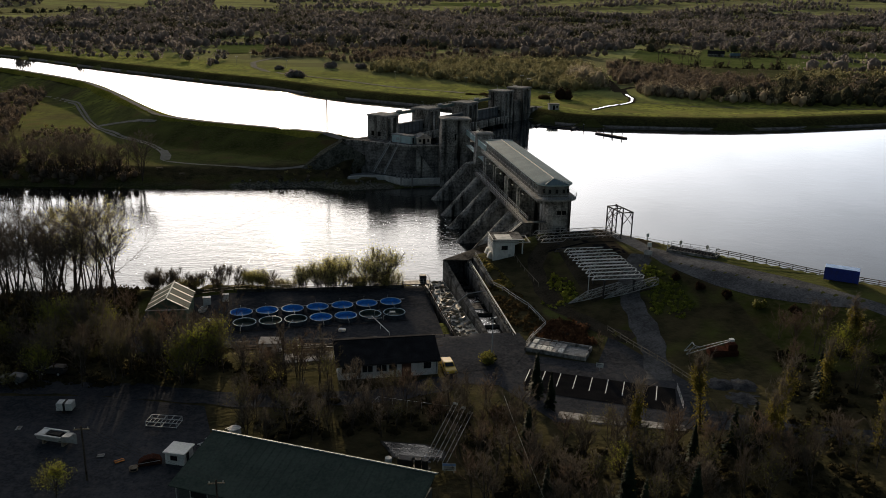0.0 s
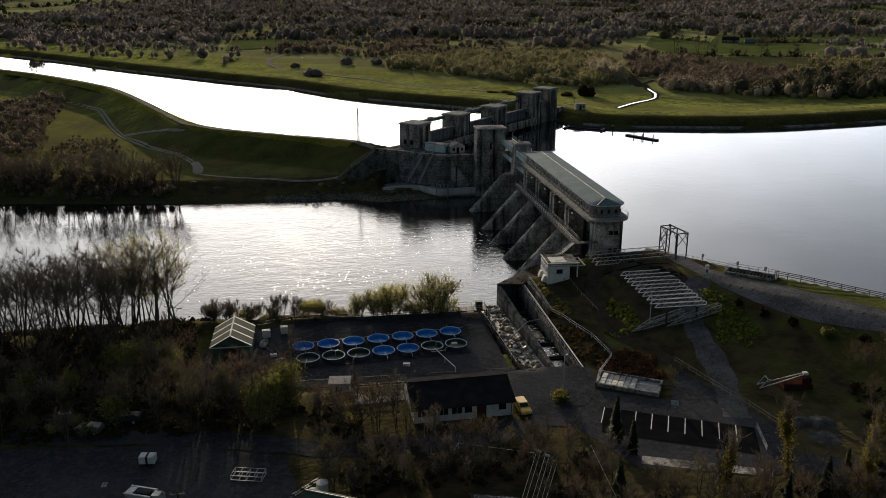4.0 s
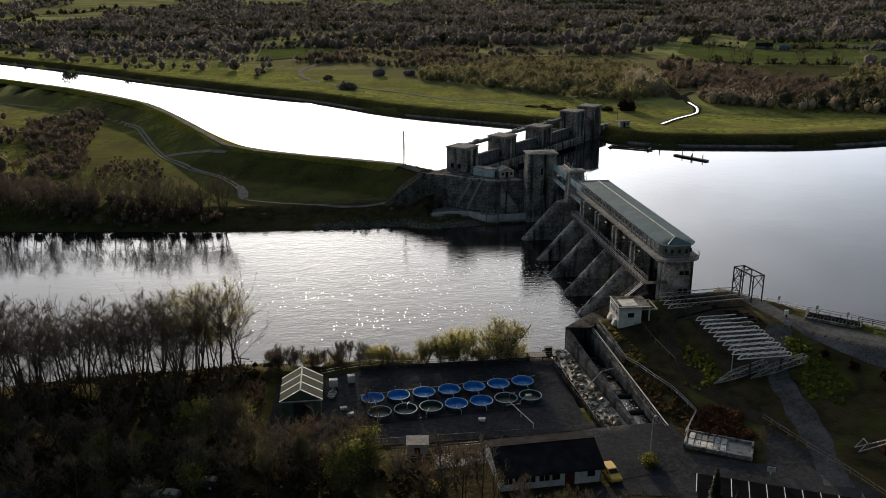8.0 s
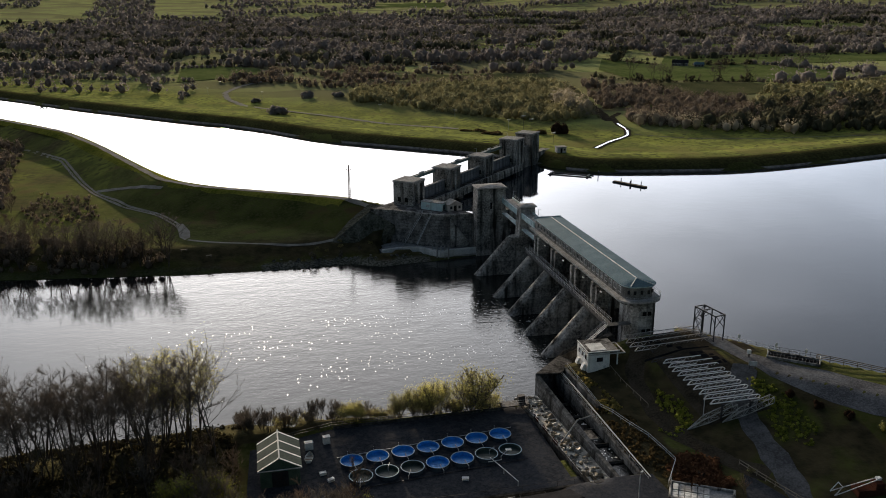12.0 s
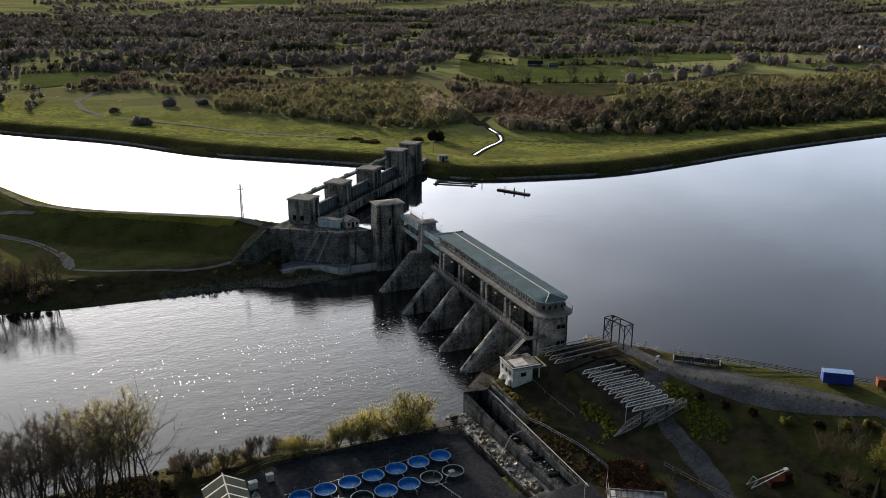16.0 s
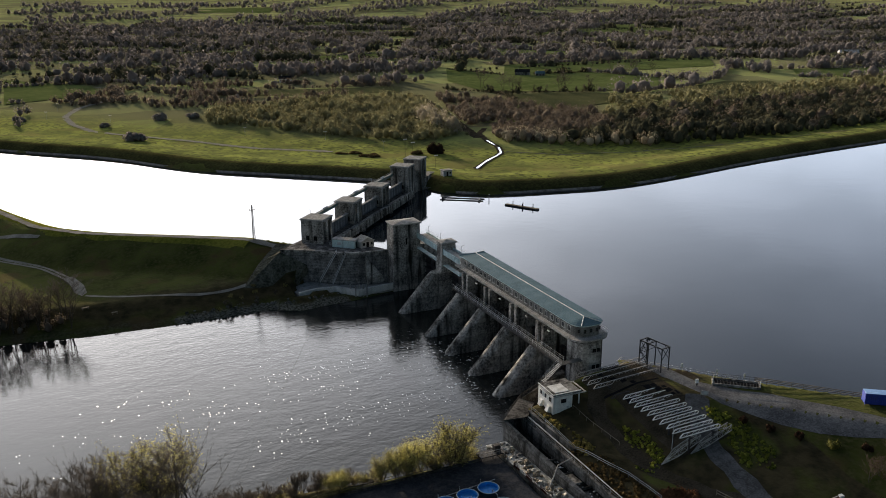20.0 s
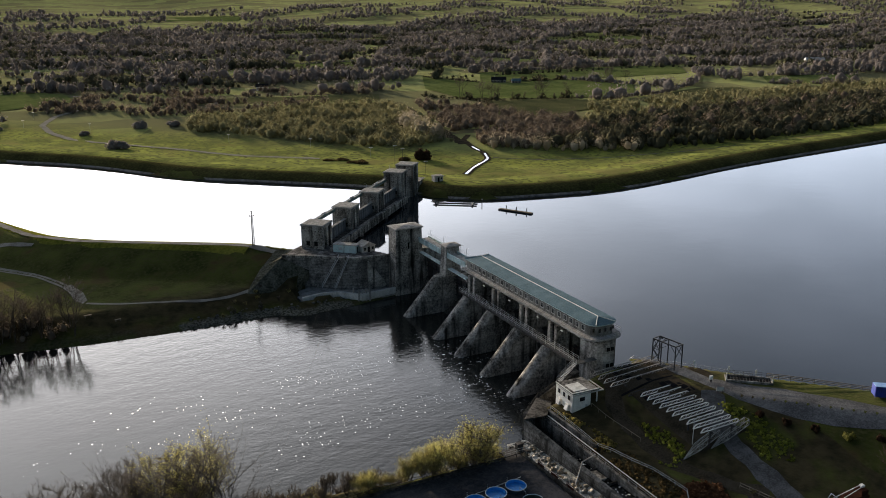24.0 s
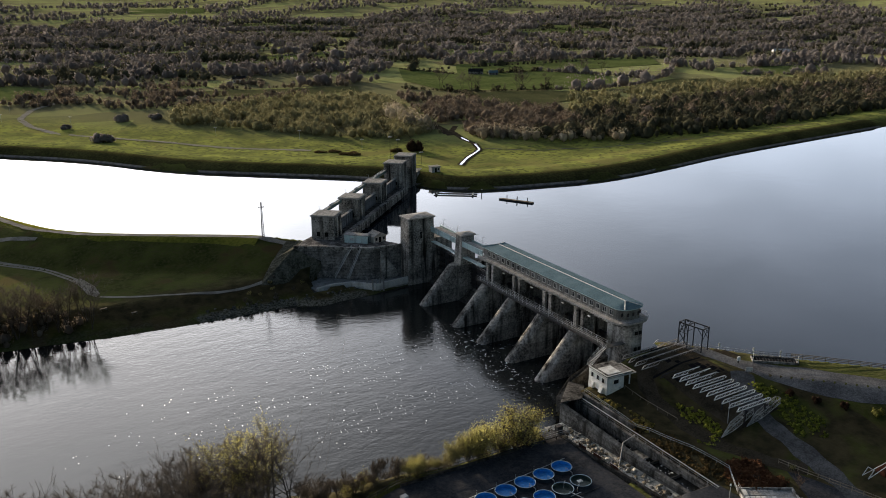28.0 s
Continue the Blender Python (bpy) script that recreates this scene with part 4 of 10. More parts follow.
for x in (68.3, 69.7):
    part("girder", boxes((x - 0.08, x + 0.08, 167.2, 226, deck_z - 0.5, deck_z)), STEEL_DARK, fb)
    rail(fb, [(x, 167.2, deck_z + 0.14), (x, 226, deck_z + 0.14)], 1.1, gap=2.0, r=0.04)
for k in range(16):
    part("tread", boxes((67.8 - 0.28 * k, 68.14 - 0.28 * k, 165.6, 167.0, deck_z - 0.24 * k - 0.06, deck_z - 0.24 * k)), STEEL_GALV, fb)
for y in (165.55, 167.05):
    part("stringer", rod(bmesh.new(), (68.1, y, deck_z - 0.1), (63.5, y, deck_z - 4.0), 0.12, n=4), STEEL_DARK, fb)
part("landing", boxes((68.1, 73.9, 165.4, 167.2, deck_z, deck_z + 0.14)), GRATING, fb)
for y in (165.6, 167.0):
    rail(fb, [(68.0, y, deck_z), (63.5, y, deck_z - 3.9)], 1.0, gap=1.4, r=0.035)

# ---- two hoist towers and the teal gallery between them ----
def tower(name, x0, x1, y0, y1, z0, z1, label):
    t = thing(name, label, "tower")
    bm = bmesh.new()
    b = 0.5
    lo = [bm.verts.new(p) for p in ((x0 - b, y0 - b, z0), (x1 + b, y0 - b, z0), (x1 + b, y1 + b, z0), (x0 - b, y1 + b, z0))]
    hi = [bm.verts.new(p) for p in ((x0, y0, z1), (x1, y0, z1), (x1, y1, z1), (x0, y1, z1))]
    bm.faces.new(lo[::-1])
    bm.faces.new(hi)
    for i in range(4):
        bm.faces.new((lo[i], lo[(i + 1) % 4], hi[(i + 1) % 4], hi[i]))
    part("shaft", worn(bm, 0.12), CONCRETE, t)
    part("cornice", worn(boxes((x0 - 0.45, x1 + 0.45, y0 - 0.45, y1 + 0.45, z1 - 0.02, z1 + 0.42)), 0.06), CONCRETE_PALE, t)
    bm = bmesh.new()
    cx, cy = (x0 + x1) / 2, (y0 + y1) / 2
    base = [bm.verts.new(p) for p in ((x0 - 0.2, y0 - 0.2, z1 + 0.42), (x1 + 0.2, y0 - 0.2, z1 + 0.42), (x1 + 0.2, y1 + 0.2, z1 + 0.42), (x0 - 0.2, y1 + 0.2, z1 + 0.42))]
    apex = bm.verts.new((cx, cy, z1 + 0.85))
    for i in range(4):
        bm.faces.new((base[i], base[(i + 1) % 4], apex))
    bm.faces.new(base[::-1])
    part("roof", bm, CONCRETE_PALE, t, "low pale hipped roof slab")
    return t


t1 = tower("hoist_tower", 63.6, 73.2, 262.2, 268.2, -2.5, 22.9, "tall weathered concrete hoist tower with a low hipped roof")
part("slit", boxes((67.9, 68.5, 262.05, 262.3, 16.0, 18.2)), OPENING_SHADE, t1, "narrow dark slit window")
part("upstream_wing", worn(boxes((73.4, 80.5, 262.4, 268.0, -2.5, 15.4)), 0.1), CONCRETE, t1)
t2 = tower("hoist_tower", 71.7, 76.4, 241.1, 244.5, 11.7, 21.3, "slender weathered concrete hoist tower on a pier")
part("slit", boxes((73.6, 74.3, 240.93, 241.2, 13.4, 15.6)), OPENING_SHADE, t2, "narrow dark slit window")
gal = thing("hoist_gallery", "pale teal steel hoist gallery bridging the towers", "gallery")
for y0, y1 in ((244.6, 262.1), (229.0, 241.0)):
    part("girder", worn(boxes((71.9, 72.2, y0, y1, 17.9, 19.7)), 0.04), TEAL_PAINT, gal)
    part("girder", worn(boxes((75.5, 75.8, y0, y1, 17.9, 19.7)), 0.04), TEAL_PAINT, gal)
    part("deck", boxes((72.2, 75.5, y0, y1, 18.9, 19.1)), CONCRETE_PALE, gal)
    for k in range(9):
        yy = y0 + (y1 - y0) * (k + 0.5) / 9
        part("stiffener", boxes((71.78, 71.9, yy - 0.06, yy + 0.06, 17.95, 19.65)), TEAL_PAINT, gal)
    part("lower_walk", boxes((72.0, 73.6, y0, y1, 14.2, 14.45)), TEAL_PAINT, gal)
    for x in (72.0, 75.7):
        rail(gal, [(x, y0, 19.7), (x, y1, 19.7)], 0.9, gap=2.2, r=0.03)
    rail(gal, [(72.0, y0, 14.45), (72.0, y1, 14.45)], 1.0, gap=2.2, r=0.03)
    for yy in (y0 + 4, y1 - 4):
        bm = bmesh.new()
        rod(bm, (74.6, yy, 19.1), (74.6, yy, 22.6), 0.05, n=5)
        rod(bm, (74.6, yy, 22.6), (75.6, yy, 22.6), 0.04, n=5)
        part("lamp_post", bm, STEEL_GALV, gal)
# ---- the intake works across the head of the canal ----
TEAL_DULL = material("dull_teal_steel", (0.08, 0.12, 0.115), (0.16, 0.21, 0.20), 0.75, scale=0.5, fine=5, streak=0.5, stain_color=(0.06, 0.06, 0.055))
INTAKE = Matrix.Translation((40, 291.5, 0)) @ Matrix.Rotation(radians(47.5), 4, "Z")
ik = thing("intake_works", "long weathered concrete intake with square pier towers and dark gates", "intake", INTAKE)
# local x runs along the works, local y upstream is negative (towards the reservoir), positive towards the canal
TOWERS = [(0, 8.3, 20.7), (28.0, 8.0, 20.7), (57.0, 8.0, 20.5), (87.0, 8.4, 23.2), (104.0, 8.4, 23.5)]
SLAB_ROOF = material("lichened_roof_slab", (0.20, 0.195, 0.18), (0.42, 0.40, 0.37), 0.9, scale=0.7, fine=3.5, stain=0.7, stain_color=(0.12, 0.115, 0.10))
for i, (u, dep, top) in enumerate(TOWERS):
    bm = boxes((u, u + 8.2, -dep + 1.6, 0, -3.0, top))
    tw = part("pier_tower", worn(bm, 0.12), CONCRETE, ik)
    # slender front pillars, the gate slots between them backed with shade-black strips
    for a, b in ((0.0, 1.5), (3.3, 4.9), (6.7, 8.2)):
        part("front_pillar", worn(boxes((u + a, u + b, -dep, -dep + 1.62, -3.0, top - 0.8)), 0.08), CONCRETE, tw)
    for a, b in ((1.5, 3.3), (4.9, 6.7)):
        part("slot", boxes((u + a, u + b, -dep + 1.5, -dep + 1.58, 12.5, top - 2.2)), OPENING_SHADE, tw, "tall gate slot backed by a shade-black strip")
    part("lintel", worn(boxes((u, u + 8.2, -dep - 0.04, -dep + 1.6, top - 0.8, top)), 0.05), CONCRETE, tw)
    part("cornice", worn(boxes((u - 0.35, u + 8.55, -dep - 0.35, 0.35, top - 0.02, top + 0.3)), 0.06), CONCRETE_PALE, tw)
    part("roof", worn(boxes((u - 0.15, u + 8.35, -dep - 0.15, 0.15, top + 0.3, top + 0.52)), 0.1), SLAB_ROOF, tw, "lichened flat roof slab")
    for dv in (-6.2, -3.2):
        part("window", boxes((u - 0.06, u + 0.1, dv, dv + 1.3, 13.6, 15.2)), OPENING_SHADE, tw, "small dark window")
    for k in range(5):
        part("vent", boxes((u - 0.05, u + 0.1, -6.9 + k * 1.3, -6.6 + k * 1.3, top - 1.9, top - 1.6)), OPENING_SHADE, tw)
    if i < 4:
        mast = part("lamp_bracket", rod(bmesh.new(), (u + 6.8, -0.6, top + 0.5), (u + 6.8, -0.6, top + 2.2), 0.05, n=5), STEEL_GALV, tw)
        part("lamp_arm", rod(bmesh.new(), (u + 6.8, -0.6, top + 2.2), (u + 6.8, 0.5, top + 2.3), 0.04, n=5), STEEL_GALV, mast)
GATE_PLATE = material("grey_gate_plate", (0.085, 0.092, 0.10), (0.15, 0.158, 0.168), 0.8, scale=0.4, fine=3, streak=0.6, stain_color=(0.05, 0.048, 0.047), course=2.2, joint=0.3)
for i in range(3):
    u0, u1 = TOWERS[i][0] + 8.2, TOWERS[i + 1][0]
    gate = part("gate", worn(boxes((u0, u1, -5.6, -5.1, 8.0, 16.6)), 0.05), GATE_PLATE, ik, "tall flat grey steel intake gate")
    for k in range(1, 8):
        uu = u0 + (u1 - u0) * k / 8
        part("stiffener", boxes((uu - 0.08, uu + 0.08, -5.72, -5.6, 8.2, 16.5)), GATE_PLATE, gate)
    part("gate_cap", worn(boxes((u0, u1, -5.9, -4.8, 16.6, 16.9)), 0.04), CONCRETE_PALE, gate)
    # hoist walk along the tops, on the canal side
    part("crest_beam", worn(boxes((u0, u1, -1.4, -1.1, 19.3, 20.4)), 0.05), TEAL_DULL, ik, "dull teal hoist beam")
    part("crest_beam", worn(boxes((u0, u1, -0.3, 0.0, 19.3, 20.4)), 0.05), TEAL_DULL, ik, "dull teal hoist beam")
    part("crest_deck", boxes((u0, u1, -1.1, -0.3, 20.2, 20.35)), SLAB_ROOF, ik)
    rail(ik, [(u0, -1.3, 20.4), (u1, -1.3, 20.4)], 0.9, gap=2.4, r=0.03)
    part("hoist_drum", rod(bmesh.new(), (u0 + 9.0, -0.7, 20.7), (u0 + 12.0, -0.7, 20.7), 0.4, n=10), STEEL_GALV, ik, "grey hoist drum on the walk")
    # the outer deck towards the reservoir, on corbels
    part("deck", worn(boxes((u0 - 8.2, u1, -10.8, -8.2, 11.9, 12.4)), 0.05), CONCRETE, ik)
    part("parapet_beam", worn(boxes((u0 - 8.2, u1, -11.3, -10.7, 10.2, 13.3)), 0.08), CONCRETE, ik)
    part("inner_deck", worn(boxes((u0, u1, -8.2, -5.8, 11.9, 12.4)), 0.05), CONCRETE_WET, ik)
    for k in range(10):
        uu = u0 - 8.2 + (u1 - u0 + 8.2) * (k + 0.5) / 10
        part("corbel", worn(boxes((uu - 0.3, uu + 0.3, -11.55, -11.26, 10.3, 12.9)), 0.05), CONCRETE, ik)
    rail(ik, [(u0 - 8.2, -8.5, 12.4), (u1, -8.5, 12.4)], 1.0, gap=2.4, r=0.03, mat=STEEL_DARK)
    part("cutwater", worn(boxes((u0 - 5.6, u0 - 2.6, -10.6, -8.2, -3, 11.9)), 0.3), CONCRETE_WET, ik)
u0, u1 = TOWERS[3][0] + 8.2, TOWERS[4][0]
part("link_wall", worn(boxes((u0, u1, -7.0, -1.0, -3, 18.6)), 0.08), CONCRETE, ik)
part("end_block", worn(boxes((112.2, 120.0, -8.2, -0.5, -3, 14.2)), 0.1), CONCRETE, ik)
part("end_ramp", worn(boxes((120.0, 131.0, -6.4, -2.0, 6, 12.9)), 0.1), CONCRETE, ik)

# ---- the stone quay below the intake, with its river wall ----
KERB_PALE = material("pale_kerb_concrete", (0.40, 0.385, 0.36), (0.62, 0.60, 0.57), 0.85, scale=0.4, fine=3, streak=0.4, stain_color=(0.2, 0.19, 0.17))
PITCHING = material("mossy_stone_pitching", (0.03, 0.03, 0.022), (0.13, 0.125, 0.10), 0.95, scale=0.35, fine=1.6, bump=1.0, stain=0.7, stain_color=(0.028, 0.03, 0.014))
quay = thing("quay", "dark stone quay below the intake with a pale concrete toe", "quay")
bm = bmesh.new()
QUAY = [(30.5, 283.5), (39.0, 279.0), (46.5, 272.5), (52.0, 269.2), (63.8, 268.0), (63.8, 272), (58, 282), (47.0, 291.5), (42.5, 296), (36.0, 290.5)]
prism(bm, QUAY, -2.5, 12.5)
part("body", worn(bm, 0.1), MASONRY, quay)
bm = bmesh.new()
prism(bm, [(30.2, 283.3), (38.8, 278.5), (46.2, 272.0), (52.0, 268.6), (63.8, 267.4), (63.8, 268.4), (52.2, 269.8), (46.8, 273.2), (39.3, 279.8), (30.7, 284.4)], 12.5, 13.3)
part("parapet", worn(bm, 0.06), CONCRETE, quay)
bm = bmesh.new()
TOE = [(32.0, 266.5), (38.5, 268.2), (44.5, 267.0), (50.5, 261.0), (63.4, 262.6), (63.4, 269.0), (52.5, 270.2), (46.5, 273.5), (39.0, 280.0), (31.0, 276.0)]
prism(bm, TOE, -2.5, 1.7)
part("toe", worn(bm, 0.08), CONCRETE_PALE, quay)
bm = bmesh.new()
prism(bm, [(31.8, 266.2), (38.5, 267.8), (44.3, 266.6), (50.3, 260.6), (63.4, 262.2), (63.4, 263.0), (50.6, 261.6), (44.8, 267.6), (38.6, 268.8), (31.8, 267.2)], 0.9, 3.0)
part("kerb", worn(bm, 0.05), KERB_PALE, quay, "pale concrete river kerb")
for k in range(5):
    part("fender_post", rod(bmesh.new(), (48.3 + k * 1.25, 261.6 - 0.15 * k + (1.6 if k == 0 else 0), -2), (48.3 + k * 1.25, 261.6 - 0.15 * k + (1.6 if k == 0 else 0), 4.6), 0.28, n=8), CONCRETE_PALE, quay, "pale mooring pile")
bm = bmesh.new()
quad = [bm.verts.new(q) for q in ((36.0, 290.8, 12.4), (30.4, 283.6, 12.4), (38.6, 279.4, 8.0), (31.0, 275.6, 2.2), (23.0, 271.0, 1.4), (14.5, 274.2, 3.6), (23.0, 284.6, 9.0), (31.6, 294.4, 12.3))]
for f in ((0, 1, 6, 7), (1, 2, 3), (1, 3, 4, 5), (1, 5, 6)):
    bm.faces.new([quad[k] for k in f])
bmesh.ops.recalc_face_normals(bm, faces=bm.faces)
low = bmesh.ops.extrude_face_region(bm, geom=list(bm.faces))["geom"]
for v in low:
    if isinstance(v, bmesh.types.BMVert):
        v.co.z -= 3.0
part("pitching", bm, PITCHING, quay, "sloping stone pitching between quay and grass bank")
# a flight of steps down the face
bm = bmesh.new()
steps_line = [(55.5, 2.0)] + [p for k in range(24) for p in ((55.5 + k * 0.3, 11.8 - k * 0.4), (55.8 + k * 0.3, 11.8 - k * 0.4))] + [(62.7, 2.0)]
side_prism(bm, steps_line, 267.0, 268.2)
bmesh.ops.recalc_face_normals(bm, faces=bm.faces)
part("stair", bm, CONCRETE, quay)

# steep railed stairways down the quay's face
for top, foot in (((49.4, 270.3, 13.3), (44.4, 270.2, 3.0)), ((46.6, 271.6, 13.3), (41.0, 273.6, 3.0))):
    sw = thing("stairway", "steep railed steel stairway down the quay wall", "stairway", group="quay stairways")
    a, b = Vector(top), Vector(foot)
    across = Vector((b.y - a.y, a.x - b.x, 0)).normalized() * 0.55
    for e in (-1, 1):
        part("stringer", rod(bmesh.new(), a + across * e, b + across * e, 0.1, n=4), STEEL_GALV, sw)
        part("handrail", rod(bmesh.new(), a + across * e + Vector((0, 0, 1)), b + across * e + Vector((0, 0, 1)), 0.05, n=4), STEEL_GALV, sw)
        for k in range(5):
            c = a.lerp(b, k / 4) + across * e
            part("post", rod(bmesh.new(), c, c + Vector((0, 0, 1)), 0.04, n=4), STEEL_GALV, sw)
    for k in range(1, 36):
        c = a.lerp(b, k / 36)
        part("tread", rod(bmesh.new(), c - across, c + across, 0.07, n=4), STEEL_GALV, sw)
hut = thing("equipment_cabin", "pale grey flat-roofed equipment cabin on the quay", "cabin", pose(48.2, 281.5, 12.5, 0, 0, -42))
part("body", worn(boxes((0, 8.4, 0, 3.0, 0, 2.7)), 0.05), TEAL_PAINT, hut)
part("roof", worn(boxes((-0.2, 8.6, -0.2, 3.2, 2.7, 2.95)), 0.05), CONCRETE_PALE, hut)
part("door", boxes((8.38, 8.46, 1.0, 1.9, 0.05, 2.05)), STEEL_DARK, hut)
part("shutter", boxes((2.0, 3.4, -0.05, 0.02, 0.9, 1.9)), STEEL_GALV, hut)
hs = thing("pump_house", "small stone pump house with a gabled roof on the quay", "pump house", pose(56.6, 275.2, 12.5, 0, 0, 10))
part("body", worn(boxes((0, 5.2, 0, 4.2, 0, 2.3)), 0.05), RENDER_GREY, hs)
bm = bmesh.new()
side_prism(bm, [(-0.3, 2.3), (2.6, 3.7), (5.5, 2.3)], -0.3, 4.5)
part("roof", bm, CONCRETE_PALE, hs, "pale gabled roof")
part("door", boxes((2.1, 3.1, -0.05, 0.05, 0, 2.0)), OPENING_SHADE, hs)
for x in (0.7, 3.8):
    part("window", boxes((x, x + 0.8, -0.05, 0.05, 0.8, 1.8)), GLASS_DARK, hs)
# ---- roads, tracks and yards ----
patch("yard_pavement", [(-13, 120.5), (45.2, 120.5), (42.6, 153.6), (36, 151.2), (3, 149.5), (-12, 145)], 0.05, TARMAC, "dark worn tarmac yard round the fish tanks", "yard")
patch("car_park", [(40.5, 99.5), (48, 98), (53.5, 85.5), (76, 80.5), (79, 93), (72, 115.5), (66, 104), (54.0, 109.5), (54, 117), (45.2, 117.5), (42, 113)], 0.05, TARMAC, "worn grey tarmac car park", "car park")
patch("parking_bays", [(54.0, 103.3), (75.0, 93.7), (72.1, 86.3), (51.4, 95.7)], 0.10, TARMAC_NEW, "fresh black tarmac parking bays", "parking bays")
bay = Vector((0.910, -0.415))
for k in range(9):
    o = Vector((55.9, 102.4)) + bay * (2.5 * (k - 0.7))
    q = o + Vector((-0.415, -0.910)) * 5.0
    w = bay * 0.07
    z = at_ground(o.x, o.y) + 0.116
    me = mesh_of("bay_line", [(o.x - w.x, o.y - w.y, z), (o.x + w.x, o.y + w.y, z), (q.x + w.x, q.y + w.y, z), (q.x - w.x, q.y - w.y, z)], [(0, 3, 2, 1)], LINE_PAINT)
    tagged(new("bay_line", me), "painted white parking bay line on black tarmac", "road marking", group="parking bay lines", kind="structure")
patch("pale_verge", [(55.0, 88.6), (71.5, 82.6), (71.0, 80.8), (54.0, 86.6)], 0.07, CONCRETE, "pale concrete verge strip beside the bays", "verge")
patch("gravel_road", [(82, 166.5), (87.6, 165.6), (90.4, 158.5), (92.4, 146.6), (98.6, 138.6), (102.4, 135.6), (106.0, 130.6), (111.4, 124.2), (115.0, 118.8), (118.8, 111.6), (122.5, 104.6), (132, 93), (129, 90), (119.6, 103.6), (117.0, 108.6), (111.4, 111.7), (106.2, 115.2), (100.8, 119.8), (96.4, 125.3), (93.7, 130.0), (90.4, 136.5), (89.0, 143.1), (87.4, 151), (80, 163.5)], 0.05, GRAVEL, "pale gravel road along the reservoir", "gravel road")
patch("bank_hardstanding", [(77.5, 165.5), (82.5, 169.5), (89.6, 166.8), (93.4, 158), (94.6, 148), (92.6, 147), (90.6, 158), (87.4, 165), (82, 166)], 0.045, EARTH, "dark gritty hardstanding round the gantry", "hardstanding")
strip("gravel_path", [(88, 142), (81.5, 132), (80.0, 127), (79.2, 119), (78.2, 111), (75.8, 103), (74, 97)], 4.4, 0.07, GRAVEL_DARK, "grey gravel path down the grass slope", "path")
strip("earth_track", [(73, 158), (67, 150), (65.5, 140), (66, 128), (70, 120), (75.5, 113)], 3.6, 0.06, EARTH, "earth track curving down from the white hut", "track")
patch("compound_pavement", [(-40, 104), (-38, 78), (-26, 66), (6, 63), (7, 82), (4, 96), (-12, 101)], 0.05, TARMAC, "dark tarmac works compound", "compound")
strip("access_road", [(40, 100), (30, 96), (10, 97), (-10, 103), (-40, 108), (-90, 118)], 4.5, 0.06, TARMAC, "narrow tarmac access road among trees", "road")
strip("lane", [(76, 84), (95, 76), (125, 66), (170, 58)], 5.0, 0.06, TARMAC, "narrow tarmac lane leading away among trees", "lane")
for off in (-0.85, 0.85):
    strip("wheel_track", [(-240 + off, 590), (-167 + off, 534), (-125 + off, 484), (-102 + off, 445), (-84 + off, 392), (-75 + off, 369), (-59 + off, 340), (-44 + off, 323), (-36 + off, 306), (-34 + off, 298)], 1.0, 0.16, TRACK_PALE, "pale wheel track through rough grass", "track")
strip("toe_path", [(-32, 288), (-24, 283), (-15, 280), (1.5, 274.3), (10.5, 274.5), (19, 277)], 1.3, 0.10, TRACK_PALE, "pale path along the foot of the embankment", "path")
patch("turning_place", [(-37.5, 309), (-35, 309), (-32, 299), (-31.4, 291), (-33, 288), (-35, 292), (-36, 300)], 0.12, TRACK_PALE, "pale gravel turning place", "track end")
strip("bank_path", [(-75, 372), (-68, 366), (-61, 360), (-52, 351), (-45, 345)], 2.0, 0.16, TRACK_PALE, "worn path up the embankment", "path")
strip("crest_path", [(-205, 611), (-175, 582), (-112, 502), (-85, 447), (-46, 354), (-30, 337), (-15, 327.5), (20, 305.5), (33, 293.5)], 2.6, 0.30, TRACK_PALE, "worn pale path along the embankment crest", "path")
strip("meadow_road", [(4, 940), (25, 905), (21, 845), (1, 802), (-19, 761), (-29.5, 710), (-25.5, 665), (-14, 623), (15.5, 582), (43, 546), (69, 510), (110, 478)], 4.6, 0.2, TRACK_PALE, "pale gravel road across the far meadow", "road")
strip("ditch", [(201, 433), (212, 423.4), (226.5, 410.5), (242, 408), (262, 400.5), (300, 395.5), (360, 391), (430, 391)], 1.5, 0.14, GRAVEL_DARK, "dark wet ditch across the meadow", "ditch")
strip("meadow_ride", [(270, 727), (245, 623), (217, 516), (210, 486)], 7.0, 0.10, EARTH, "straight ride between woods", "ride")

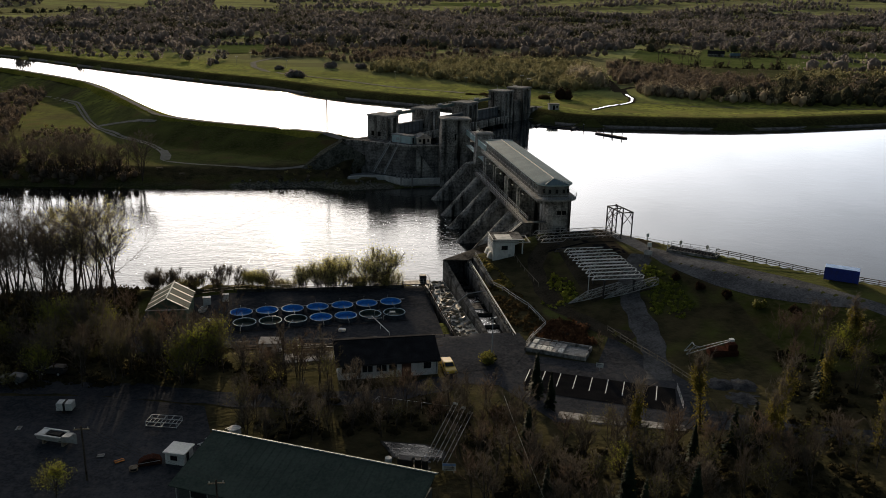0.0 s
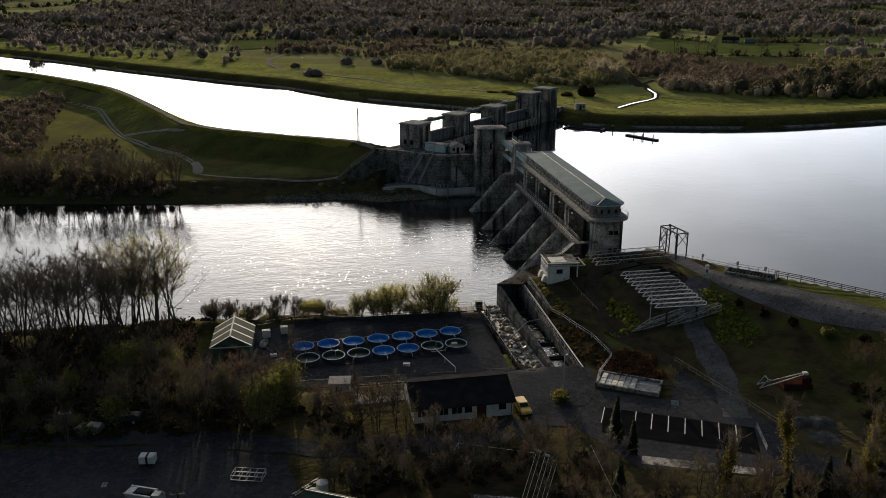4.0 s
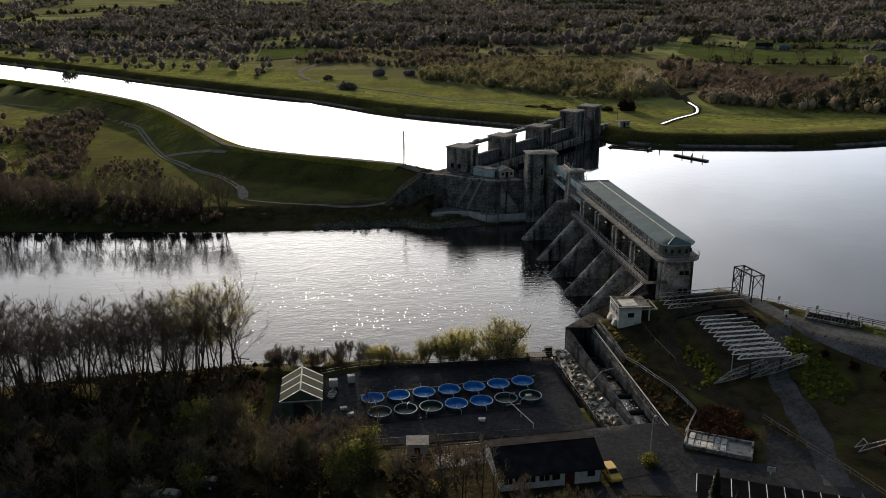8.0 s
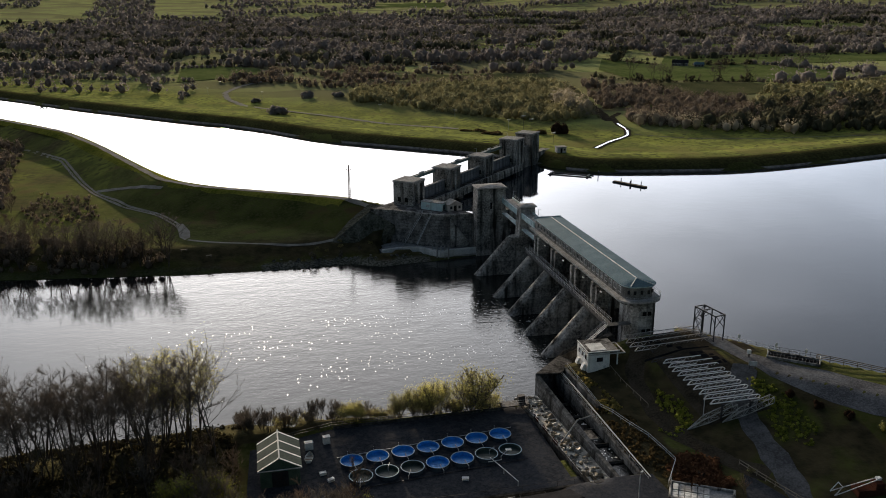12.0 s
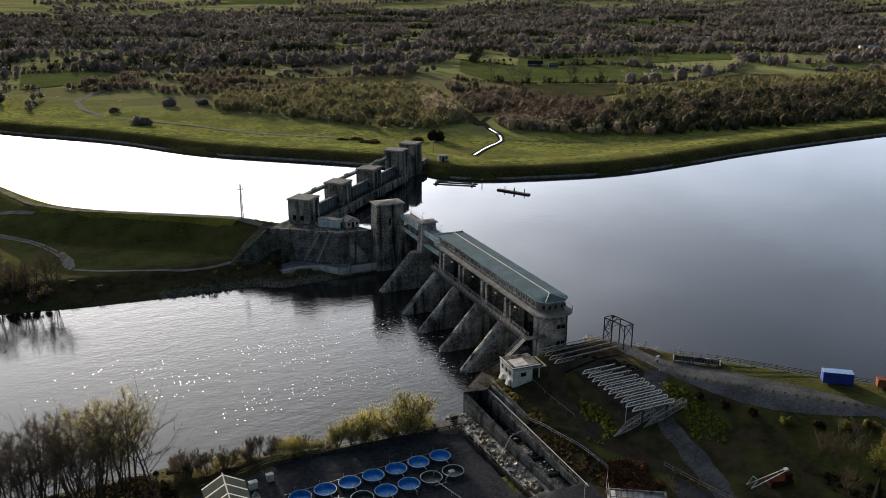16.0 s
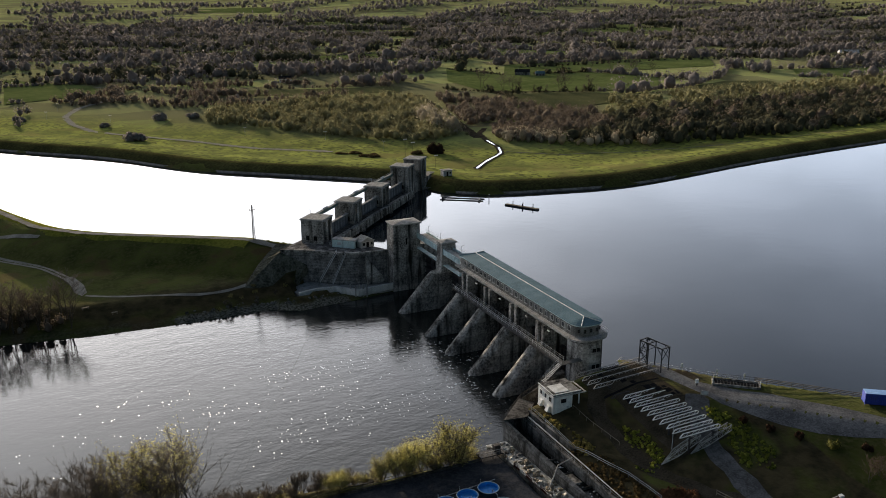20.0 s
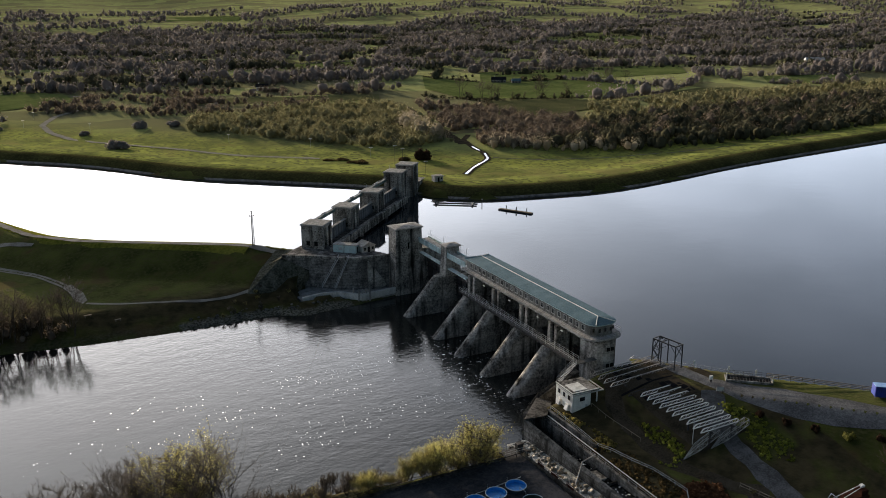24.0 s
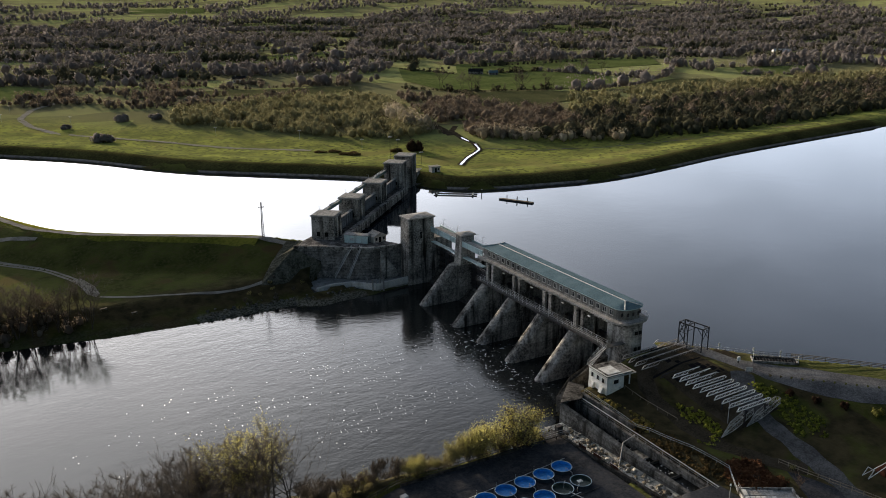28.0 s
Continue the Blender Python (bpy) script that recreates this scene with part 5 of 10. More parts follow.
# green fields told apart by their hedges
FIELD_GREEN = material("mown_pasture", (0.062, 0.082, 0.026), (0.115, 0.135, 0.048), 0.95, scale=0.03, fine=0.25, bump=0.2, spec=0.1)
FIELD_DULL = material("rough_pasture", (0.055, 0.058, 0.027), (0.095, 0.095, 0.044), 0.95, scale=0.03, fine=0.5, bump=0.2, spec=0.1)
PASTURES = (
        ([(443, 878), (511, 1000), (640, 1010), (766, 1014), (844, 985), (748, 865), (644, 863), (552, 867)], FIELD_GREEN, "bright green pasture between hedges"),
        ([(352, 838), (413, 973), (441, 876), (478, 866), (552, 865), (581, 770), (518, 692), (451, 680), (400, 700), (340, 730)], FIELD_GREEN, "olive-green pasture behind a row of bare trees"),
        ([(791, 778), (919, 742), (807, 654), (726, 708)], FIELD_GREEN, "green pasture beside dark woods"),
        ([(343, 690), (388, 694), (470, 645), (395, 601), (317, 580), (322, 640)], FIELD_DULL, "dull rough pasture"),
        ([(549, 677), (618, 706), (660, 686), (646, 648), (582, 631), (532, 648)], FIELD_DULL, "dull rough pasture between woods"),
        ([(570, 1140), (652, 1288), (782, 1254), (679, 1097)], FIELD_GREEN, "green pasture behind a belt of trees"),
        ([(819, 1577), (862, 1657), (1195, 1890), (1080, 1713)], FIELD_GREEN, "narrow green pasture far off"),
        ([(1172, 1610), (1387, 1978), (1437, 1953), (1190, 1600)], FIELD_GREEN, "narrow green pasture far off"),
        ([(306, 1114), (331, 1301), (520, 1380), (450, 1207)], FIELD_GREEN, "bright green pasture among far trees"),
        ([(128, 790), (134, 838), (284, 806), (264, 756)], FIELD_DULL, "dull rough pasture behind the scrub"),
        ([(-75, 815), (-85, 1060), (0, 954), (6, 874)], FIELD_GREEN, "pale pasture beside the lane"),
        ([(409, 2833), (508, 3500), (785, 3400), (595, 2740)], FIELD_GREEN, "distant green pasture"),
        ([(640, 2500), (900, 2300), (840, 2080), (560, 2250)], FIELD_GREEN, "distant green pasture"),
        ([(1100, 1900), (1500, 1800), (1420, 1640), (1080, 1700)], FIELD_GREEN, "distant green pasture"),
        ([(-520, 1050), (-400, 1120), (-330, 1000), (-440, 940)], FIELD_DULL, "pale rough pasture"),
        ([(150, 1480), (380, 1450), (360, 1290), (140, 1310)], FIELD_DULL, "pale rough pasture"))
for outline, mat, label in PASTURES:
    patch("pasture", outline, 0.5, mat, label, "pasture", step=40)

patch("rack_ground", [(72.8, 128.6), (85.4, 128.6), (85.8, 151.5), (72.6, 151.5)], 0.05, EARTH, "bare dark earth under the girder rack", "bare ground")
patch("rack_ground", [(69.4, 152.2), (87.0, 152.2), (86.0, 161.2), (69.8, 161.4)], 0.07, EARTH, "bare dark earth under the long girders", "bare ground")
patch("works_apron", [(40.0, 111.0), (40.6, 119.4), (56.2, 118.4), (56.6, 112.0), (52.0, 104.5), (41.0, 103.0)], 0.08, TARMAC, "worn tarmac apron below the fish ladder", "apron")
# ---- white control hut on the slope ----
hut = thing("control_hut", "white flat-roofed control hut with small windows on a grass slope", "hut", pose(58.7, 154.0, 6.4, 0, 0, -2))
part("body", worn(boxes((0, 4.9, 0, 6.8, -1.4, 4.9)), 0.05), WHITE_PAINT, hut)
hr = part("roof", worn(boxes((-0.12, 7.0, -0.12, 6.9, 4.9, 5.12)), 0.05), CONCRETE, hut, "stained grey flat roof slab")
part("kerb", boxes((-0.12, 7.0, -0.12, 0.06, 5.12, 5.3), (-0.12, 0.06, 0.06, 6.9, 5.12, 5.3)), WHITE_PAINT, hr)
part("roof_sheet", worn(boxes((0.9, 4.4, 0.8, 4.6, 5.12, 5.24)), 0.02), WHITE_PAINT, hr, "clean white roof sheet")
for x in (0.0, 2.2, 4.6):
    part("rail_post", rod(bmesh.new(), (x, 6.8, 5.1), (x, 6.8, 6.1), 0.04, n=5), STEEL_DARK, hr)
part("handrail", rod(bmesh.new(), (0, 6.8, 6.1), (4.6, 6.8, 6.1), 0.04, n=5), STEEL_DARK, hr)
part("porch_wall", boxes((4.9, 6.8, 5.0, 5.2, 0, 4.9)), WHITE_PAINT, hut)
part("porch_floor", worn(boxes((4.9, 6.9, 0, 5.2, -1.2, 1.3)), 0.04), CONCRETE_PALE, hut)
part("porch_post", worn(boxes((6.5, 6.75, 0.02, 0.27, 1.3, 4.9)), 0.02), WHITE_PAINT, hut)
part("meter_box", worn(boxes((3.5, 4.0, -0.18, 0.02, 1.4, 1.9)), 0.02), STEEL_GALV, hut)
part("door", boxes((4.88, 4.96, 1.5, 2.6, 1.3, 3.4)), STEEL_DARK, hut, "dark steel door")


def window_at(parent, x0, x1, y0, y1, z0, z1, mat=GLASS_DARK, edge=0.07):
    """A pane with its frame and sill on a wall that faces the thin side."""
    w = part("window", boxes((x0, x1, y0, y1, z0, z1)), mat, parent)
    if x1 - x0 < y1 - y0:
        bm = boxes((x0 - 0.03, x1 + 0.03, y0 - edge, y0, z0 - edge, z1 + edge), (x0 - 0.03, x1 + 0.03, y1, y1 + edge, z0 - edge, z1 + edge), (x0 - 0.03, x1 + 0.03, y0, y1, z1, z1 + edge), (x0 - 0.08, x1 + 0.08, y0 - edge, y1 + edge, z0 - edge, z0))
    else:
        bm = boxes((x0 - edge, x0, y0 - 0.03, y1 + 0.03, z0 - edge, z1 + edge), (x1, x1 + edge, y0 - 0.03, y1 + 0.03, z0 - edge, z1 + edge), (x0, x1, y0 - 0.03, y1 + 0.03, z1, z1 + edge), (x0 - edge, x1 + edge, y0 - 0.08, y1 + 0.08, z0 - edge, z0))
    part("frame", bm, WHITE_PAINT, w)
    return w


for y in (0.9, 2.9, 4.9):
    window_at(hut, -0.05, 0.03, y, y + 0.9, 3.1, 4.2)
window_at(hut, 1.9, 3.3, -0.04, 0.03, 2.9, 3.9)
for y in (0.9, 4.2):
    bm = bmesh.new()
    side_prism(bm, [(-1.0, 0.9), (-0.1, 0.6), (-0.1, 2.2), (-0.55, 2.1)], y, y + 1.1)
    part("cowl", bm, WHITE_PAINT, hut, "white sloping intake cowl")
for x0, x1, y0, y1 in ((-0.12, 8.3, -0.12, 0.1), (-0.12, 8.3, 5.3, 5.52), (-0.12, 0.1, 0.1, 5.3), (8.08, 8.3, 0.1, 5.3)):
    part("roof_kerb", boxes((x0, x1, y0, y1, 4.5, 4.72)), RENDER_GREY, hut)
part("roof_panel", boxes((0.9, 5.0, 0.7, 4.6, 4.5, 4.58)), STEEL_GALV, hut, "pale roof covering")


# ---- lattice trusses laid out in rows ----
def truss_mesh(name, length, height, bays, r=0.062):
    """A plane lattice girder on edge along x, with slanting ends and double chords."""
    bm = bmesh.new()
    for y in (-0.07, 0.07):
        rod(bm, (0, y, 0), (length - 0.2, y, 0), r, n=4)
        rod(bm, (height * 0.9, y, height), (length - height * 0.7, y, height), r, n=4)
        rod(bm, (0, y, 0), (height * 0.9, y, height), r, n=4)
        rod(bm, (length, y, 0.5), (length - height * 0.7, y, height), r, n=4)
        rod(bm, (length, y, 0.5), (length - 0.2, y, 0), r, n=4)
    for k in range(bays):
        a = height * 0.9 + (length - height * 1.6) * k / bays
        b = height * 0.9 + (length - height * 1.6) * (k + 1) / bays
        m = (a + b) / 2
        rod(bm, (a, 0.0, height), (m, 0.0, 0), r * 0.85, n=4)
        rod(bm, (m, 0.0, 0), (b, 0.0, height), r * 0.85, n=4)
    me = bpy.data.meshes.new(name)
    bm.to_mesh(me)
    bm.free()
    me.materials.append(GIRDER_STEEL)
    return me


GIRDER_STEEL = material("pale_girder_steel", (0.48, 0.48, 0.46), (0.68, 0.68, 0.66), 0.62, metal=0.1, scale=1.2, fine=12, stain=0.3, stain_color=(0.30, 0.24, 0.18), spec=0.3)
rack = thing("truss_rack", "dark steel rack on posts under stored lattice girders", "rack")
for x in (75.5, 81.5):
    part("beam", boxes((x - 0.15, x + 0.15, 128.6, 149.4, 9.93, 10.28)), STEEL_DARK, rack)
    for y in (129.2, 135.5, 142, 148.8):
        part("post", boxes((x - 0.14, x + 0.14, y - 0.14, y + 0.14, at_ground(x, y) - 0.3, 9.93)), STEEL_DARK, rack)
for x in (73.5, 85.0):
    part("beam", boxes((x - 0.15, x + 0.15, 153.6, 162.6, 10.28 + (x - 73.5) * 0.03, 10.58 + (x - 73.5) * 0.03)), STEEL_DARK, rack)
    for y in (154, 162):
        part("post", boxes((x - 0.14, x + 0.14, y - 0.14, y + 0.14, min(at_ground(x, y), 10.0) - 0.3, 10.15)), STEEL_DARK, rack)
GIRDER_RUST = material("weathered_girder_steel", (0.25, 0.235, 0.215), (0.48, 0.46, 0.43), 0.7, metal=0.1, scale=1.2, fine=12, stain=0.5, stain_color=(0.13, 0.07, 0.045), spec=0.3)
long_me, short_me = truss_mesh("lattice_girder", 18.9, 0.85, 10), truss_mesh("lattice_girder", 10.7, 0.8, 6)
long_me.materials[0] = GIRDER_RUST
for k in range(4):
    g = new("lattice_girder", long_me)
    g.matrix_basis = pose(69.5 + 0.15 * (k % 2), 161.4 - 2.25 * k, 10.56, 0, -1.7, 1.2 + 0.4 * (k % 3))
    tagged(g, "long weathered brown-grey lattice girder laid on a steel rack", "lattice girder", group="stored girders")
for k in range(10):
    g = new("lattice_girder", short_me)
    g.matrix_basis = pose(73.0 + 0.12 * math.sin(k * 2.1), 148.1 - 2.08 * k, 10.3, 0, 0, 2.0 + 0.8 * math.sin(k * 1.3))
    tagged(g, "galvanised lattice girder laid on a steel rack", "lattice girder", group="stored girders")
dark_g = new("lattice_girder", mesh_of("lattice_girder", [v.co[:] for v in short_me.vertices], [p.vertices[:] for p in short_me.polygons], STEEL_DARK))
dark_g.matrix_basis = pose(71.6, 150.6, 9.6, 10, 0, 2)
tagged(dark_g, "dark rusted lattice girder leaning at the row's end", "lattice girder", group="stored girders")
JIB_STEEL = material("dull_green_grey_steel", (0.17, 0.18, 0.17), (0.36, 0.37, 0.35), 0.75, scale=1.0, fine=10, stain=0.4, stain_color=(0.10, 0.07, 0.05))
for x0, y0, x1, y1 in ((68.4, 128.8, 79.6, 131.2), (75.4, 128.4, 86.6, 130.0)):
    fr = thing("crane_jib", "dull grey tapering lattice crane jib lying on the slope", "crane jib", group="crane jibs")
    p, q = Vector((x0, y0, at_ground(x0, y0) + 0.2)), Vector((x1, y1, at_ground(x1, y1) + 0.2))
    d = (q - p).normalized()
    w = Vector((-d.y, d.x, 0))
    n = 8
    rows = []
    for k in range(n + 1):
        c, f = p.lerp(q, k / n), min(1.0, k / n / 0.38)
        rows.append([c - w * 0.75 * f, c + w * 0.75 * f, c - w * 0.6 * f + Vector((0, 0, 1.15 * f)), c + w * 0.6 * f + Vector((0, 0, 1.15 * f))])
    for k in range(4):
        bm = bmesh.new()
        rings = [[bm.verts.new(r[k] + w * u + Vector((0, 0, v))) for u, v in ((-0.06, -0.06), (0.06, -0.06), (0.06, 0.06), (-0.06, 0.06))] for r in rows]
        for a, b in zip(rings, rings[1:]):
            for i in range(4):
                bm.faces.new((a[i], a[(i + 1) % 4], b[(i + 1) % 4], b[i]))
        part("chord", bm, JIB_STEEL, fr)
    for k in range(n):
        a, b = rows[k], rows[k + 1]
        for i, j in ((0, 2), (1, 3), (2, 3), (0, 1)):
            part("lacing", rod(bmesh.new(), a[i] if k % 2 else a[j], b[j] if k % 2 else b[i], 0.04, n=4), JIB_STEEL, fr)
            part("tie", rod(bmesh.new(), b[i], b[j], 0.035, n=4), JIB_STEEL, fr)
# Black sheets added under the girders to paint in the shade below them.
patch("girder_shade_sheet", [(74.2, 150.6), (85.4, 150.6), (85.4, 129.6), (74.2, 129.6)], 0.045, TARMAC_NEW, "black sheet painting in the shade under the stored girders", "pad")
patch("girder_shade_sheet", [(70.2, 161.0), (85.6, 161.0), (85.6, 151.6), (70.2, 151.6)], 0.045, TARMAC_NEW, "black sheet painting in the shade under the stored girders", "pad")

# ---- steel portal gantry at the water's edge ----
ga = thing("gantry", "dark steel lattice portal gantry on the reservoir bank", "gantry", pose(86.6, 160.4, 11.25, 0, 0, -80))
L, Wd, Hg = 6.7, 2.6, 6.1
for x in (0, 2.6, L):
    for y in (0, Wd):
        part("leg", rod(bmesh.new(), (x, y, -0.6), (x, y, Hg), 0.14, n=4), STEEL_DARK, ga)
for y in (0, Wd):
    part("beam", boxes((0, L, y - 0.1, y + 0.1, Hg - 0.25, Hg)), STEEL_DARK, ga)
for x in (0, 2.6, L):
    part("crossbeam", boxes((x - 0.1, x + 0.1, 0, Wd, Hg - 0.2, Hg)), STEEL_DARK, ga)
for a, b in (((0, 0, 3.6), (1.8, 0, Hg)), ((2.6, 0, 3.6), (1.8, 0, Hg)), ((L, 0, 4.2), (L - 1.7, 0, Hg)), ((0, 0, 2.2), (0, Wd, Hg)), ((0, Wd, 2.2), (0, 0, Hg)), ((L, 0, 3.0), (L, Wd, Hg)), ((0, 0, 0.4), (2.6, 0, 3.6)), ((2.6, 0, 0.4), (0, 0, 3.6)), ((0, 0, 3.6), (2.6, 0, 3.6)), ((0, Wd, 3.6), (0, 0, 3.6)), ((0, Wd, 3.6), (1.8, Wd, Hg)), ((L, Wd, 4.2), (L - 1.7, Wd, Hg)), ((2.6, 0, 4.4), (5.0, 0, Hg)), ((0, Wd, 0.4), (0, 0, 3.6)), ((L, Wd, 3.0), (L, 0, Hg))):
    part("brace", rod(bmesh.new(), a, b, 0.08, n=4), STEEL_DARK, ga)
part("pulley", rod(bmesh.new(), (1.6, Wd / 2 - 0.1, Hg + 0.35), (1.6, Wd / 2 + 0.1, Hg + 0.35), 0.35, n=10), STEEL_DARK, ga)

# ---- reservoir-side fence, buoy posts, screen pit, containers ----
def fence(name, label, line, height, bars, gap, mat, r=0.05, pale=None, square=False):
    """A post-and-rail fence: every post a part, and the rails of each run."""
    f = thing(name, label, "fence")
    pts = []
    for (ax, ay), (bx, by) in zip(line, line[1:]):
        n = max(1, round(math.hypot(bx - ax, by - ay) / gap))
        pts += [(ax + (bx - ax) * i / n, ay + (by - ay) * i / n) for i in range(n)]
    pts.append(line[-1])
    ground_z = ground_height(np.array([p[0] for p in pts]), np.array([p[1] for p in pts]))
    bm = rod(bmesh.new(), (0, 0, -0.4), (0, 0, height), r, n=4 if square else 6)
    me = bpy.data.meshes.new("post")
    bm.to_mesh(me)
    bm.free()
    me.materials.append(mat)
    for (x, y), z in zip(pts, ground_z):
        shared("post", me, f, pose(x, y, z))
    for b in bars:
        line_v, line_f = [], []
        for i, ((px, py), z) in enumerate(zip(pts, ground_z)):
            a, c = pts[max(0, i - 1)], pts[min(len(pts) - 1, i + 1)]
            d = Vector((c[0] - a[0], c[1] - a[1])).normalized() * r * 0.8
            line_v += [(px - d.y, py + d.x, z + b - r * 0.8), (px + d.y, py - d.x, z + b - r * 0.8), (px + d.y, py - d.x, z + b + r * 0.8), (px - d.y, py + d.x, z + b + r * 0.8)]
            if i:
                o = 4 * i
                line_f += [(o - 4 + k, o - 4 + (k + 1) % 4, o + (k + 1) % 4, o + k) for k in range(4)]
        part_me = mesh_of("rail", line_v, line_f, mat)
        shared("rail", part_me, f)
    return f


fence("bank_fence", "grey metal post-and-rail fence along the reservoir edge", [(80.6, 168.6), (84.0, 168.0), (89.2, 166.4), (92.0, 158.8), (97, 151.6), (103, 145)], 1.1, (0.55, 1.05), 2.4, STEEL_GALV, 0.04)
fence("bank_fence", "weathered timber post-and-rail fence along the reservoir edge", [(104, 140.8), (119.6, 127.4), (133, 114.5), (168, 86)], 1.2, (0.4, 0.8, 1.15), 2.6, TIMBER, 0.08, square=True)
for x, y in ((94.2, 154.0), (99.4, 148.0), (103.2, 143.2)):
    lb = thing("lifebuoy_post", "white lifebuoy post at the water's edge", "lifebuoy post", pose(x, y, at_ground(x, y)), group="lifebuoy posts")
    part("post", rod(bmesh.new(), (0, 0, -0.3), (0, 0, 1.9), 0.09, n=6), WHITE_PAINT, lb)
    part("board", worn(boxes((-0.3, 0.3, -0.06, 0.06, 1.0, 1.8)), 0.03), WHITE_PAINT, lb)
pit = thing("screen_pit", "dark steel screen pit with side rails beside the gravel road", "screen pit", pose(94.3, 143.9, 11.2, 0, 0, -39.5))
part("kerb", worn(boxes((0, 10.4, 0, 0.3, -0.4, 0.5), (0, 10.4, 3.0, 3.3, -0.4, 0.5), (0, 0.3, 0.3, 3.0, -0.4, 0.5), (10.1, 10.4, 0.3, 3.0, -0.4, 0.5)), 0.03), CONCRETE, pit)
for k in range(14):
    part("bar", boxes((0.5 + k * 0.7, 0.62 + k * 0.7, 0.3, 3.0, 0.2, 0.34)), STEEL_DARK, pit)
part("pit_floor", boxes((0.3, 10.1, 0.3, 3.0, -0.3, 0.08)), OPENING_SHADE, pit)
for x in (0.15, 10.25):
    part("end_post", rod(bmesh.new(), (x, 0.15, 0.4), (x, 0.15, 2.3), 0.09, n=6), WHITE_PAINT, pit)
for y in (0.15, 3.15):
    rail(pit, [(0.15, y, 0.5), (10.25, y, 0.5)], 1.0, gap=2.0, r=0.04, mat=STEEL_DARK)


def container(name, label, x, y, z, turn, lx, ly, lz, mat, top):
    c = thing(name, label, "container", pose(x, y, z, 0, 0, turn))
    bm = boxes((0.06, lx - 0.06, 0.06, ly - 0.06, 0.12, lz - 0.06))
    part("body", bm, mat, c)
    for xx in (0, lx - 0.14):
        for yy in (0, ly - 0.14):
            part("corner_post", boxes((xx, xx + 0.14, yy, yy + 0.14, 0, lz)), mat, c)
    n = int(lx / 0.42)
    bm = bmesh.new()
    for k in range(n):
        xx = 0.2 + (lx - 0.4) * k / n
        box(bm, xx, xx + 0.2, 0.0, 0.06, 0.15, lz - 0.1)
        box(bm, xx, xx + 0.2, ly - 0.06, ly, 0.15, lz - 0.1)
    part("corrugation", bm, mat, c, kind="stuff")
    part("roof", worn(boxes((0.02, lx - 0.02, 0.02, ly - 0.02, lz - 0.06, lz + 0.02)), 0.02), top, c, "faded sheet top")
    part("door", boxes((-0.03, 0.06, 0.2, ly / 2 - 0.02, 0.2, lz - 0.2)), mat, c)
    part("door", boxes((-0.03, 0.06, ly / 2 + 0.02, ly - 0.2, 0.2, lz - 0.2)), mat, c)
    return c


container("shipping_container", "blue shipping container with a faded top by the fence", 117.2, 122.6, 11.3, -35.5, 6.1, 2.44, 2.6, BLUE_STEEL, BLUE_STEEL_PALE)
container("storage_box", "rusty red storage box beyond the blue container", 126.2, 116.4, 11.3, -38, 3.6, 2.0, 1.9, DARK_BOX, DARK_BOX)
sg = thing("control_box", "small white control box on a post by the path", "control box", pose(91.0, 145.2, 11.1))
part("post", boxes((-0.15, 0.15, -0.15, 0.15, -0.3, 0.8)), STEEL_DARK, sg)
part("cabinet", worn(boxes((-0.4, 0.4, -0.25, 0.25, 0.8, 1.7)), 0.04), WHITE_PAINT, sg)
nb = thing("notice_board", "pale notice board on two legs on the slope", "notice board", pose(88.6, 140.0, at_ground(88.6, 140.0), 0, 0, -30))
for x in (-0.6, 0.6):
    part("leg", boxes((x - 0.05, x + 0.05, -0.05, 0.05, -0.3, 1.0)), STEEL_DARK, nb)
part("board", worn(boxes((-0.8, 0.8, -0.05, 0.05, 0.7, 1.7)), 0.02), STEEL_GALV, nb)


def lamp_post(x, y, h, arm=1.2, turn=0, label="grey street lamp on a tall column"):
    l = thing("street_lamp", label, "street lamp", pose(x, y, at_ground(x, y), 0, 0, turn), group="street lamps")
    part("column", rod(bmesh.new(), (0, 0, -0.4), (0, 0, h), 0.10, 0.06, n=7), STEEL_GALV, l)
    part("arm", rod(bmesh.new(), (0, 0, h), (arm, 0, h + 0.15), 0.04, n=5), STEEL_DARK, l)
    part("head", worn(boxes((arm - 0.1, arm + 0.55, -0.14, 0.14, h + 0.06, h + 0.22)), 0.04), STEEL_GALV, l)
    return l


lamp_post(73.2, 131.6, 6.0, 0.8)
lamp_post(49.3, 109.6, 6.4, 0.4, 40)

# ---- fish ladder beside the yard ----
fl = thing("fish_ladder", "stepped concrete fish ladder with pools between high walls", "fish ladder")
WALL_STONE = material("stained_ladder_wall", (0.05, 0.047, 0.042), (0.22, 0.21, 0.195), 0.9, scale=0.3, fine=2.0, bump=0.6, streak=0.9, stain_color=(0.03, 0.028, 0.024), course=1.3, joint=0.35)
bm = bmesh.new()
prism(bm, [(48.2, 157.4), (49.4, 139.0), (50.7, 119.6), (51.5, 119.6), (50.2, 139.0), (49.0, 157.5)], -2.5, [6.15, 3.95, 3.1, 3.1, 3.95, 6.15])
part("outer_wall", worn(bm, 0.08), WALL_STONE, fl)
bm = bmesh.new()
prism(bm, [(48.2, 157.45), (49.5, 157.65), (57.2, 163.6), (56.2, 164.9)], -2.5, 6.1)
part("end_wall", worn(bm, 0.08), WALL_STONE, fl)
part("landing_slab", worn(prism(bmesh.new(), [(48.15, 157.3), (53.6, 156.3), (58.4, 161.6), (56.4, 165.0)], 6.15, 6.4), 0.04), CONCRETE_WET, fl, "dark stained landing slab over the river end")
bm = bmesh.new()
prism(bm, [(53.3, 160.2), (54.5, 117.0), (55.2, 117.0), (54.1, 160.2)], -2.5, [5.3, 4.1, 4.1, 5.3])
